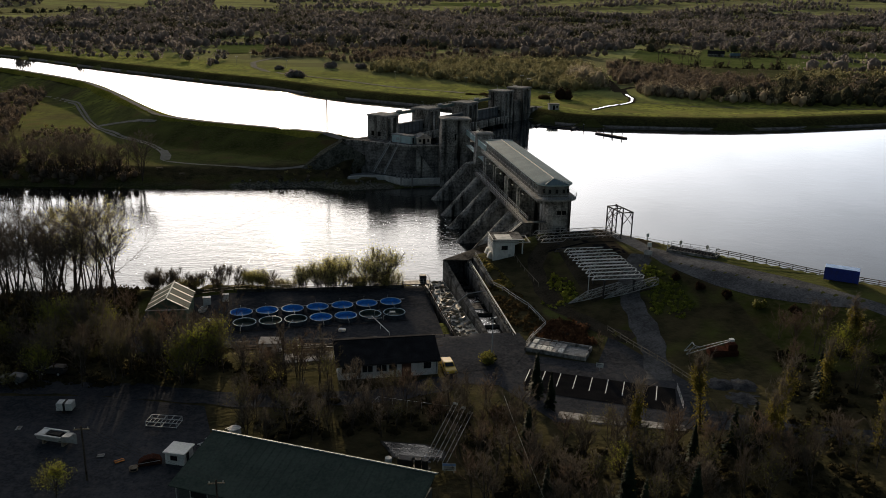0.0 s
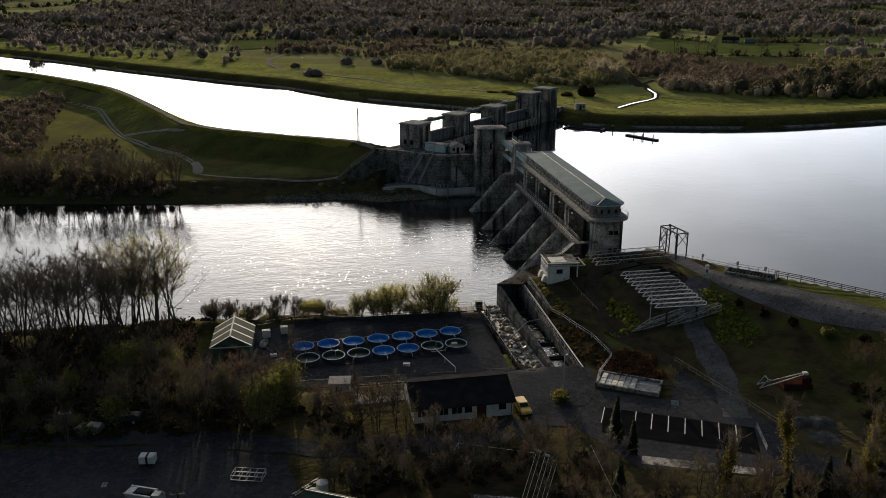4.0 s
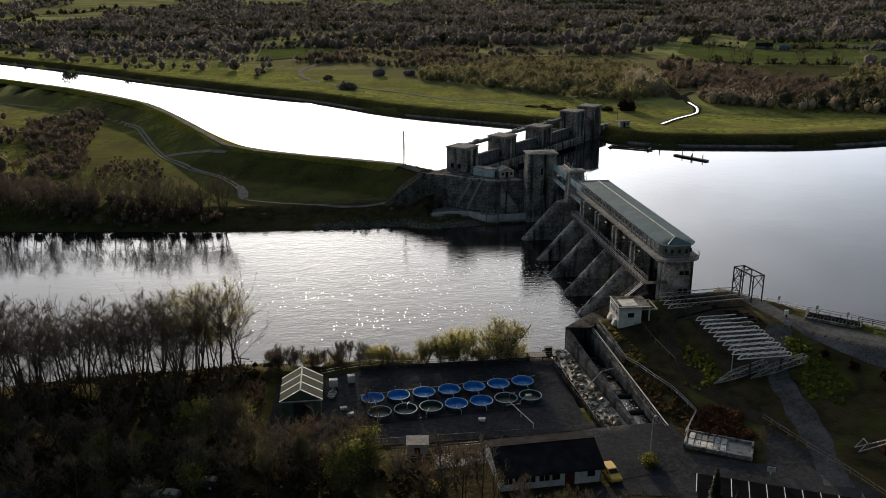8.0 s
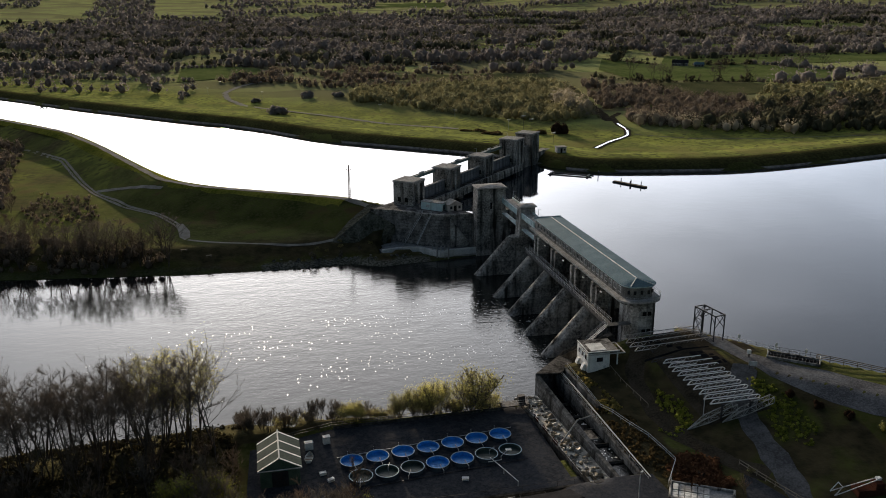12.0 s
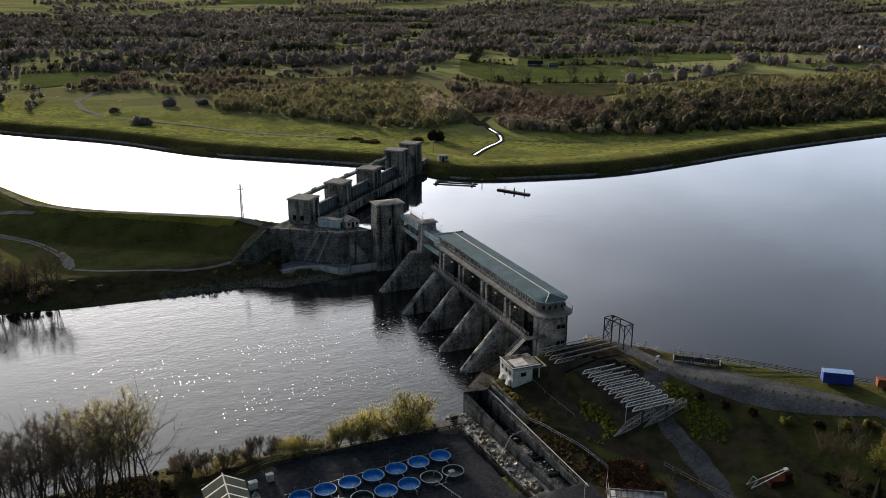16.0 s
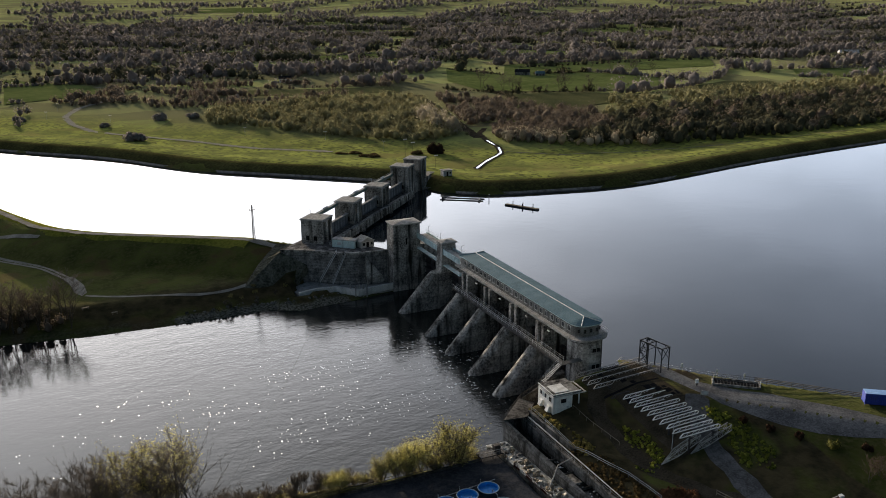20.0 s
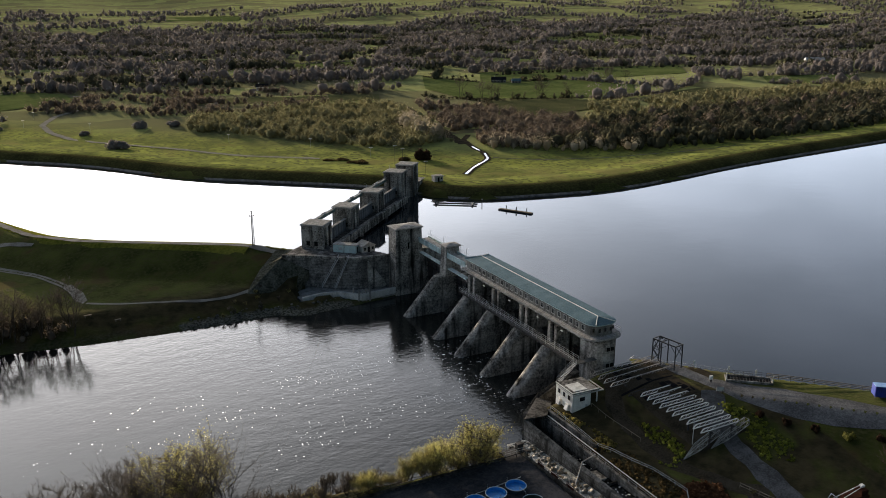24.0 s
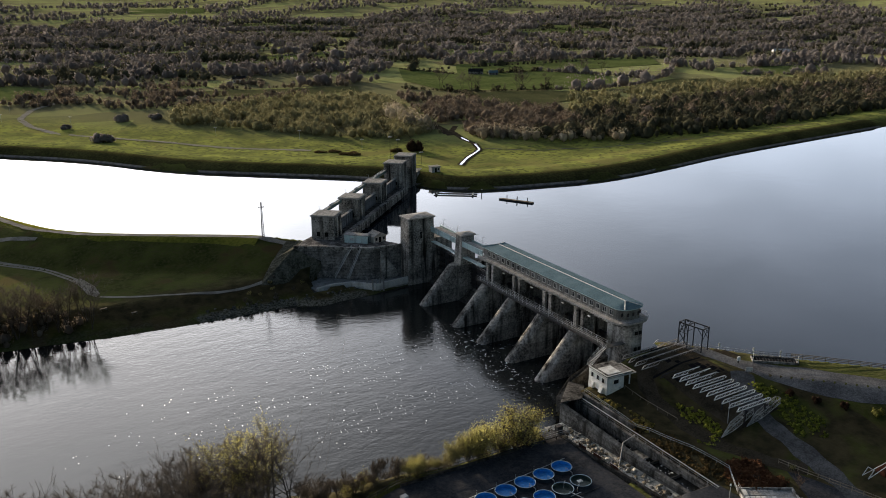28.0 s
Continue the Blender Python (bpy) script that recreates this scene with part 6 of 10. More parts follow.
part("inner_wall", worn(bm, 0.08), WALL_STONE, fl)
part("floor", prism(bmesh.new(), [(49.0, 157.5), (51.2, 119.0), (54.7, 119.0), (53.4, 159.6)], -2.5, 0.6), CONCRETE_WET, fl)
part("head_wall", worn(boxes((45.6, 55.0, 118.0, 119.0, -2.5, 4.4)), 0.06), CONCRETE_WET, fl)
POOL = water_material("pool_water", (0.010, 0.011, 0.010), 1.6, 0.8, foam=(52.0, 138, 14, 40, (52.0, 134, 7, 30)))
for k in range(6):
    y0, y1 = 119.6 + k * 6.2, 125.5 + k * 6.2
    zt = min(2.75, 3.2 - k * 0.36)
    lane = lambda y, e: ((49.35 + (157.4 - y) * 0.064 + e, y), (53.3 + (157.4 - y) * 0.029 - e, y))
    (ax, ay), (bx, by) = lane(y0, 0)
    (cx, cy), (dx, dy) = lane(y1, 0)
    part("pool", prism(bmesh.new(), [(ax, y0), (bx, y0), (dx, y1), (cx, y1)], 0.6, zt), POOL, fl, "dark churning pool")
    part("baffle", worn(prism(bmesh.new(), [(cx, y1), (dx, y1), (dx, y1 + 0.35), (cx, y1 + 0.35)], 0.6, zt + 0.5), 0.04), CONCRETE_WET, fl)
    if k == 2:
        part("cover", worn(prism(bmesh.new(), [(ax, y0 + 1.2), (bx - 1.4, y0 + 1.2), (dx - 1.4, y0 + 4.6), (cx, y0 + 4.6)], zt + 0.9, zt + 1.15), 0.03), CONCRETE, fl, "grey slab cover")
rail(fl, [(53.7, 159.8, 5.3), (54.9, 117.2, 4.1)], 0.9, gap=2.4, r=0.035)
# the wall that holds up the slope above the ladder
tagged(part("retaining_wall", worn(prism(bmesh.new(), [(55.0, 158.6), (55.6, 141.0), (56.2, 141.0), (55.7, 158.6)], 2.0, [6.7, 6.1, 6.1, 6.7]), 0.06), WALL_STONE), "stained grey concrete wall holding the grass slope", "retaining wall", kind="structure")
part("pipe", rod(bmesh.new(), (54.3, 158.5, 6.0), (55.2, 117.0, 4.9), 0.09, n=8), STEEL_GALV, fl, "long grey pipe")
bm = rod(bmesh.new(), (45.6, 134.2, 3.2), (50.4, 138.6, 4.9), 0.14, n=8)
rod(bm, (50.4, 138.6, 4.9), (54.3, 139.4, 5.2), 0.14, n=8)
part("pipe", bm, CONCRETE_PALE, fl, "pale bent pipe across the channel")
# the rocky overflow channel between ladder and yard
ch = thing("overflow_channel", "rocky overflow channel with white water between walls", "channel")
part("bed", prism(bmesh.new(), [(43.4, 156.5), (46.0, 119.5), (51.0, 119.5), (48.6, 156.5)], -2.5, 1.7), WHITE_WATER, ch, "shallow white water")
bm = bmesh.new()
prism(bm, [(42.4, 154.0), (45.0, 119.5), (45.7, 119.5), (43.1, 154.0)], -2.5, [2.9, 3.3, 3.3, 2.9])
part("wall", worn(bm, 0.06), CONCRETE_WET, ch)
rr = random.Random(5)
rock_me = []
SANDY = material("lit_sandstone_rock", (0.10, 0.085, 0.06), (0.30, 0.25, 0.18), 0.7, scale=1.2, fine=6, bump=0.6)
for k in range(4):
    bm = bmesh.new()
    bmesh.ops.create_icosphere(bm, subdivisions=1, radius=0.5)
    for v in bm.verts:
        v.co *= rr.uniform(0.7, 1.25)
        v.co.z *= 0.7
    me = bpy.data.meshes.new("rock")
    bm.to_mesh(me)
    bm.free()
    me.materials.append((WHITE_WATER, SANDY, SANDY, CONCRETE)[k])
    rock_me.append(me)
for k in range(190):
    y = rr.uniform(120, 156)
    x = 43.9 + (154 - y) * 0.075 + rr.random() * (4.2 - (154 - y) * 0.01)
    shared("rock", rock_me[k % 4], ch, pose(x, y, 1.7 + rr.uniform(-0.1, 0.25), rr.uniform(0, 50), 0, rr.uniform(0, 360)) @ Matrix.Scale(rr.uniform(0.5, 1.3), 4))
tg = thing("trash_screen", "dark steel trash screen and winch on the yard corner", "screen", pose(41.0, 150.2, 2.8))
part("platform", boxes((-2.5, 3.4, -0.8, 1.6, 0.6, 0.8)), STEEL_DARK, tg)
for x in (-2.4, 0.4, 3.3):
    for y in (-0.7, 1.5):
        part("leg", boxes((x - 0.08, x + 0.08, y - 0.08, y + 0.08, -1.5, 0.6)), STEEL_DARK, tg)
part("winch", worn(boxes((1.2, 2.6, 0.0, 1.2, 0.8, 2.3)), 0.06), STEEL_DARK, tg)
rail(tg, [(-2.4, -0.7, 0.8), (3.3, -0.7, 0.8), (3.3, 1.5, 0.8), (-2.4, 1.5, 0.8)], 1.0, gap=1.4, r=0.035)

# ---- the fish-tank yard ----
def tank(x, y, kind):
    t = thing("fish_tank", {"blue": "round blue fish tank with a pale rim on tarmac", "dark": "round fish tank with dark algae lining and pale rim", "feeder": "round dark fish tank with a white feeder across it"}[kind], "fish tank", pose(x, y, 2.85), group="fish tanks")
    n, r = 32, 2.15
    ring = lambda rad, z: [(rad * math.cos(2 * math.pi * k / n), rad * math.sin(2 * math.pi * k / n), z) for k in range(n)]

    def turned(prof):
        v, f = [], []
        for rad, z in prof:
            v += ring(rad, z)
        for i in range(len(prof) - 1):
            for k in range(n):
                f.append((i * n + k, i * n + (k + 1) % n, (i + 1) * n + (k + 1) % n, (i + 1) * n + k))
        return v, f
    shell, lin = tank_parts[kind]
    shared("shell", shell, t)
    shared("lining", lin, t)
    shared("rim", tank_parts["rim"], t)
    shared("floor", tank_parts[kind + "_floor"], t)
    shared("inlet_pipe", tank_parts["pipe"], t, pose(0, 0, 0, 0, 0, (x * 37) % 360 if kind != "blue" else -80))
    if kind == "feeder":
        part("feeder", worn(boxes((-0.9, 0.2, -0.5, 0.3, 0.75, 0.95)), 0.04), WHITE_PAINT, t, "white feeder tray")
    return t


def turned_mesh(name, prof, mat, n=32, close=False):
    v, f = [], []
    for rad, z in prof:
        v += [(rad * math.cos(2 * math.pi * k / n), rad * math.sin(2 * math.pi * k / n), z) for k in range(n)]
    for i in range(len(prof) - 1):
        for k in range(n):
            f.append((i * n + k, i * n + (k + 1) % n, (i + 1) * n + (k + 1) % n, (i + 1) * n + k))
    if close:
        f.append(tuple(range((len(prof) - 1) * n, len(prof) * n)))
    return mesh_of(name, v, f, mat, True)


tank_parts = {}
for kind, mat in (("blue", BLUE_PLASTIC), ("dark", TANK_DARK), ("feeder", TANK_DARK)):
    tank_parts[kind] = (turned_mesh("shell", [(2.1, -0.1), (2.12, 0.8)], TANK_SHELL), turned_mesh("lining", [(2.04, 0.82), (2.02, 0.1)], mat))
    tank_parts[kind + "_floor"] = turned_mesh("floor", [(2.03, 0.12), (1.0, 0.06), (0.06, 0.0)], mat, close=True)
tank_parts["rim"] = turned_mesh("rim", [(2.00, 0.78), (2.01, 0.86), (2.12, 0.88), (2.16, 0.83), (2.13, 0.78)], TANK_RIM)
bm = rod(bmesh.new(), (1.2, 0, 0.1), (1.2, 0, 1.05), 0.06, n=6)
rod(bm, (1.2, 0, 1.0), (2.9, 0, 0.7), 0.06, n=6)
rod(bm, (2.9, 0, 0.7), (2.9, 0, -0.05), 0.06, n=6)
tank_parts["pipe"] = bpy.data.meshes.new("inlet_pipe")
bm.to_mesh(tank_parts["pipe"])
bm.free()
tank_parts["pipe"].materials.append(STEEL_GALV)
for k in range(7):
    tank(6.0 + 4.82 * k, 136.1 + 0.52 * k, "blue")
    tank(7.0 + 4.68 * k, 130.7 + 0.42 * k, ("dark", "dark", "dark", "blue", "blue", "dark", "feeder")[k])
gp = thing("feed_walkway", "thin pale pipe walkway from a tank to the yard wall", "pipe", pose(30.6, 131.0, 2.85))
part("pipe", rod(bmesh.new(), (0, 0, 1.0), (2.6, -8.6, 1.0), 0.09, n=6), STEEL_GALV, gp)
part("tee", rod(bmesh.new(), (-0.8, -1.4, 1.0), (1.8, -1.2, 1.0), 0.07, n=6), STEEL_GALV, gp)
for k in (0, 4.3, 8.5):
    part("leg", rod(bmesh.new(), (2.6 * k / 8.6, -k, 0), (2.6 * k / 8.6, -k, 1.0), 0.06, n=6), STEEL_GALV, gp)
fence("yard_fence", "dark steel mesh-free railing round the fish-tank yard", [(-11, 146), (3.5, 150.3), (38.5, 150.6)], 1.2, (0.6, 1.15), 2.4, STEEL_DARK, 0.05)
fence("yard_fence", "thin dark railing along the low yard wall", [(2, 121.2), (24, 121.0), (43, 121.0)], 1.0, (0.95,), 3.4, STEEL_DARK, 0.035)
tagged(part("yard_wall", worn(boxes((0, 43.4, 119.6, 120.3, 1.0, 3.3)), 0.06), CONCRETE_WET), "low concrete wall along the yard's front", "wall", kind="structure")
tagged(part("yard_kerb", worn(boxes((4, 38.5, 149.6, 150.1, 1.0, 3.3)), 0.06), CONCRETE_WET), "low concrete kerb along the river side of the yard", "kerb", kind="structure")
for x, y, s, label in ((-1.2, 143.2, 1.5, "white electrical cabinet beside the yard shed"), (2.2, 144.6, 1.3, "white pump cabinet on the yard")):
    cb = thing("cabinet", label, "cabinet", pose(x, y, 2.85, 0, 0, 8))
    part("body", worn(boxes((-s / 2, s / 2, -0.5, 0.5, 0, 1.4)), 0.05), WHITE_PAINT, cb)
    part("lid", worn(boxes((-s / 2 - 0.06, s / 2 + 0.06, -0.56, 0.56, 1.4, 1.5)), 0.03), STEEL_GALV, cb)
    part("plinth", boxes((-s / 2 + 0.05, s / 2 - 0.05, -0.45, 0.45, -0.2, 0)), CONCRETE, cb)
wb = thing("dinghy", "small white dinghy lying beside the shed", "dinghy", pose(-1.4, 139.4, 2.9, 0, 0, 80))
hull = bmesh.new()
sec = []
for x, w, z in ((-1.5, 0.62, 0.55), (-0.6, 0.78, 0.55), (0.5, 0.72, 0.58), (1.3, 0.4, 0.66), (1.75, 0.04, 0.74)):
    sec.append([hull.verts.new(p) for p in ((x, -w, z), (x, -w * 0.6, 0.08), (x, w * 0.6, 0.08), (x, w, z))])
for a, b in zip(sec, sec[1:]):
    for i in range(3):
        hull.faces.new((a[i], a[i + 1], b[i + 1], b[i]))
hull.faces.new(sec[0])
part("hull", hull, WHITE_PAINT, wb)
for x in (-0.7, 0.4):
    part("thwart", boxes((x - 0.14, x + 0.14, -0.66, 0.66, 0.42, 0.48)), TIMBER, wb)

# striped shed
sh = thing("yard_shed", "green-walled shed with pale striped translucent roof sheets", "shed", pose(-10.4, 131.6, 2.85))
part("wall", worn(boxes((0.2, 7.0, 0.2, 9.6, -0.2, 3.6)), 0.05), material("shed_green_wall", (0.05, 0.08, 0.055), (0.09, 0.13, 0.095), 0.7, scale=0.6, fine=5), sh)
bm = bmesh.new()
side_prism(bm, [(0.2, 3.6), (7.0, 3.6), (3.6, 5.5)], 0.25, 9.55)
part("gable", bm, material("shed_green_gable", (0.05, 0.08, 0.055), (0.09, 0.13, 0.095), 0.7, scale=0.6, fine=5), sh)
for k in range(7):
    y0 = -0.1 + (k // 2) * 3.1 + (0.4 if k % 2 else 0.0)
    y1 = -0.1 + (k // 2) * 3.1 + (3.1 if k % 2 else 0.4)
    mat = GREEN_SHEET if k % 2 else CLEAR_SHEET
    for s in (0, 1):
        xs = (-0.2, 3.6) if s == 0 else (7.4, 3.6)
        v = [(xs[0], y0, 3.45), (xs[0], y1, 3.45), (xs[1], y1, 5.62), (xs[1], y0, 5.62), (xs[0], y0, 3.37), (xs[0], y1, 3.37), (xs[1], y1, 5.54), (xs[1], y0, 5.54)]
        me = mesh_of("roof_sheet", v, [(0, 1, 2, 3), (7, 6, 5, 4), (0, 4, 5, 1), (1, 5, 6, 2), (2, 6, 7, 3), (3, 7, 4, 0)], mat)
        shared("roof_sheet", me, sh)
part("ridge_cap", rod(bmesh.new(), (3.6, -0.15, 5.62), (3.6, 9.9, 5.62), 0.14, n=6), WHITE_PAINT, sh)
part("door", boxes((2.2, 5.0, 0.12, 0.22, 0, 2.9)), STEEL_DARK, sh)
part("verge_board", boxes((-0.2, 7.4, -0.16, -0.1, 3.3, 3.5)), WHITE_PAINT, sh)

# small pale hut by the yard wall
ph = thing("pump_hut", "small pale flat-roofed pump hut by the yard wall", "hut", pose(10.6, 115.2, 3.2, 0, 0, -6))
part("body", worn(boxes((0, 3.4, 0, 2.8, -0.4, 2.4)), 0.05), RENDER_GREY, ph)
part("roof", worn(boxes((-0.15, 3.55, -0.15, 2.95, 2.4, 2.6)), 0.04), CONCRETE_PALE, ph)
part("door", boxes((1.2, 2.1, -0.05, 0.03, 0, 2.0)), STEEL_DARK, ph)

# ---- white office with slate roof ----
of = thing("office", "long white single-storey office with a black slate roof", "office", pose(17.0, 102.2, 4.35, 0, 0, 2.5))
part("wall", worn(boxes((6.4, 22.2, 0, 10.0, -0.5, 2.8)), 0.04), WHITE_PAINT, of)
for s in (0, 1):
    y0, y1 = (-0.5, 5.0) if s == 0 else (10.5, 5.0)
    v = [(6.0, y0, 2.65), (22.6, y0, 2.65), (22.6, y1, 4.6), (6.0, y1, 4.6), (6.0, y0, 2.5), (22.6, y0, 2.5), (22.6, y1, 4.45), (6.0, y1, 4.45)]
    me = mesh_of("roof_slope", v, [(0, 1, 2, 3), (7, 6, 5, 4), (0, 4, 5, 1), (1, 5, 6, 2), (2, 6, 7, 3), (3, 7, 4, 0)], SLATE)
    shared("roof_slope", me, of)
bm = bmesh.new()
for x0 in (6.42, 21.98):
    v = [bm.verts.new(p) for p in ((x0, 0.1, 2.79), (x0, 9.9, 2.79), (x0, 5.0, 4.42), (x0 + 0.2, 0.1, 2.79), (x0 + 0.2, 9.9, 2.79), (x0 + 0.2, 5.0, 4.42))]
    for f in ((0, 1, 2), (5, 4, 3), (0, 3, 4, 1), (1, 4, 5, 2), (2, 5, 3, 0)):
        bm.faces.new([v[i] for i in f])
part("gable", bm, WHITE_PAINT, of)
part("ridge", rod(bmesh.new(), (6.0, 5.0, 4.6), (22.6, 5.0, 4.6), 0.1, n=6), SLATE, of)
for x, w in ((7.0, 1.3), (8.6, 1.3), (10.2, 1.6), (12.4, 1.6), (14.4, 1.2), (19.9, 1.2)):
    win = window_at(of, x, x + w, -0.04, 0.03, 1.15, 2.2)
    n = max(1, round(w / 0.8))
    for k in range(1, n):
        part("mullion", boxes((x + w * k / n - 0.03, x + w * k / n + 0.03, -0.07, -0.04, 1.15, 2.2)), WHITE_PAINT, win)
part("door", boxes((16.4, 17.9, -0.05, 0.03, 0, 2.3)), material("brown_door", (0.05, 0.018, 0.012), (0.09, 0.03, 0.02), 0.6), of, "dark red-brown door")
part("gutter", rod(bmesh.new(), (6.0, -0.55, 2.5), (22.6, -0.55, 2.5), 0.07, n=6), STEEL_DARK, of)
part("downpipe", rod(bmesh.new(), (21.9, -0.1, 0), (21.9, -0.5, 2.5), 0.05, n=6), STEEL_DARK, of)


fence("terrace_rail", "thin grey railing behind the office terrace", [(15.0, 116.6), (23.0, 117.2), (31.0, 117.6)], 1.0, (0.5, 0.95), 2.2, STEEL_GALV, 0.035)
patch("terrace", [(14.6, 109.6), (22.8, 110.4), (22.8, 115.6), (14.6, 115.2)], 0.06, CONCRETE, "stained concrete terrace beside the office", "terrace")

# ---- parked cars ----
def car(name, label, m, paint, length, width, height, van=False):
    c = thing(name, label, "van" if van else "car", m)
    hw, L2 = width / 2, length / 2
    prof = [(-L2, 0.42), (-L2, 1.0), (-L2 + 0.12, height * 0.93), (-L2 + 0.4, height), (L2 - 2.1, height), (L2 - 1.25, 1.12), (L2 - 0.2, 0.92), (L2, 0.75), (L2, 0.42)]
    bm = bmesh.new()
    rows = []
    for y, inset in ((-hw, 0.0), (-hw * 0.62, 0.0), (hw * 0.62, 0.0), (hw, 0.0)):
        rows.append([bm.verts.new((x, y * (1 - 0.13 * max(0, (z - 1.0)) / max(0.1, height - 1.0)), z)) for x, z in prof])
    for a, b in zip(rows, rows[1:]):
        for i in range(len(prof)):
            j = (i + 1) % len(prof)
            bm.faces.new((a[i], a[j], b[j], b[i]))
    bm.faces.new(rows[0][::-1])
    bm.faces.new(rows[-1])
    bmesh.ops.recalc_face_normals(bm, faces=bm.faces)
    part("body", worn(bm, 0.05, 2), paint, c, smooth=False)
    x0, z0, x1, z1 = L2 - 1.33, 1.2, L2 - 2.02, height - 0.06
    v = [(x0 + 0.03, -hw * 0.78, z0), (x0 + 0.03, hw * 0.78, z0), (x1 + 0.03, hw * 0.74, z1), (x1 + 0.03, -hw * 0.74, z1)]
    shared("windscreen", mesh_of("windscreen", v, [(0, 1, 2, 3)], GLASS_DARK), c)
    for s in (-1, 1):
        yy = s * (hw * 0.945)
        part("side_window", boxes((L2 - 2.9, L2 - 1.95, min(yy, yy + s * 0.03), max(yy, yy + s * 0.03), 1.15, height - 0.25)), GLASS_DARK, c)
        part("mirror", worn(boxes((L2 - 1.75, L2 - 1.6, s * hw * 1.0 - 0.1, s * hw * 1.0 + 0.1, 1.05, 1.3)), 0.02), RUBBER, c)
        part("headlight", boxes((L2 - 0.04, L2 + 0.03, s * hw * 0.7 - 0.16, s * hw * 0.7 + 0.16, 0.66, 0.82)), STEEL_GALV, c)
        for x in (-L2 + 0.85, L2 - 0.85):
            tyre = part("wheel", rod(bmesh.new(), (x, s * (hw - 0.2), 0.33), (x, s * (hw + 0.01), 0.33), 0.33, n=14), RUBBER, c)
            part("rim", rod(bmesh.new(), (x, s * (hw - 0.02), 0.33), (x, s * (hw + 0.03), 0.33), 0.2, n=10), STEEL_GALV, tyre)
    part("bumper", worn(boxes((L2 - 0.02, L2 + 0.1, -hw * 0.95, hw * 0.95, 0.35, 0.55)), 0.03), RUBBER, c)
    part("bumper", worn(boxes((-L2 - 0.1, -L2 + 0.02, -hw * 0.95, hw * 0.95, 0.35, 0.55)), 0.03), RUBBER, c)
    return c


car("car", "bright yellow estate car parked beside the white office", pose(41.0, 104.0, at_ground(41.0, 104.0) + 0.05, 0, 0, -84), YELLOW_PAINT, 4.4, 1.8, 1.6)
car("car", "dull silver car parked at the edge of the trees", pose(-25.5, 107.0, at_ground(-25.5, 107) + 0.06, 0, 0, 160), SILVER_PAINT, 4.2, 1.75, 1.45)
car("car", "dark car parked at the edge of the trees", pose(-20.5, 109.5, at_ground(-20.5, 109.5) + 0.06, 0, 0, 170), STEEL_DARK, 4.2, 1.75, 1.45)

# ---- settling basin by the car park ----
sb = thing("settling_basin", "shallow walled concrete basin with white boards on it", "basin", pose(55.2, 110.6, 4.4, 0, 0, -30))
part("wall", worn(boxes((0, 10.6, 0, 0.35, -0.3, 0.7), (0, 10.6, 4.9, 5.25, -0.3, 0.7), (0, 0.35, 0.35, 4.9, -0.3, 0.7), (10.25, 10.6, 0.35, 4.9, -0.3, 0.7)), 0.04), CONCRETE, sb)
part("floor", boxes((0.35, 10.25, 0.35, 4.9, -0.3, 0.2)), CONCRETE_PALE, sb)
rb = random.Random(9)
for k in range(12):
    x, y = 0.6 + (k % 6) * 1.0, 0.6 + (k // 6) * 2.1
    part("board", worn(boxes((x, x + 0.85, y, y + 1.9, 0.42 + rb.uniform(0, 0.1), 0.56 + rb.uniform(0, 0.08))), 0.02), WHITE_PAINT if k < 8 and rb.random() < 0.7 else CONCRETE_PALE, sb)
rail(sb, [(0.2, 0.2, 0.7), (10.4, 0.2, 0.7)], 0.8, gap=2.0, r=0.03)
rail(sb, [(0.2, 0.2, 0.7), (0.2, 5.1, 0.7)], 0.8, gap=1.6, r=0.03)
fence("path_fence", "brown timber rail fence between car park and path", [(72.4, 117.5), (74.5, 110), (77.5, 100), (79.0, 93.6)], 1.2, (0.5, 1.05), 2.2, TIMBER, 0.07, square=True)
fence("slope_fence", "grey metal railing down the grass slope", [(55.6, 158.0), (56.2, 141.2), (57.6, 138.6), (60.6, 129.0), (61.6, 120.4), (57.0, 114.2)], 1.1, (0.6, 1.05), 2.6, STEEL_GALV, 0.04)
fence("slope_fence", "low rusty rail beside the earth track", [(63.4, 153.2), (63.9, 146), (64.9, 138)], 0.9, (0.85,), 2.4, TIMBER, 0.05)
bd = thing("sign", "small white sign board standing in the car park", "sign", pose(65.4, 101.4, at_ground(65.4, 101.4) + 0.05, 0, 0, -25))
part("post", boxes((-0.05, 0.05, -0.05, 0.05, -0.2, 1.2)), STEEL_GALV, bd)
part("board", worn(boxes((-0.6, 0.6, -0.12, -0.06, 0.6, 1.4)), 0.02), WHITE_PAINT, bd)
part("writing_bar", boxes((-0.45, 0.45, -0.13, -0.118, 1.1, 1.18)), STEEL_DARK, bd)
part("writing_bar", boxes((-0.45, 0.3, -0.13, -0.118, 0.88, 0.95)), STEEL_DARK, bd)
bg = thing("barrier_gate", "pale metal barrier gate at the end of the bays", "gate", pose(75.2, 93.6, at_ground(75, 93.6), 0, 0, -106))
for x in (0, 3.6, 7.2):
    part("post", boxes((x - 0.04, x + 0.04, -0.04, 0.04, -0.3, 1.2)), STEEL_DARK, bg)
for z in (0.4, 0.75, 1.1):
    part("bar", boxes((0, 7.2, -0.02, 0.02, z - 0.02, z + 0.02)), STEEL_GALV, bg)

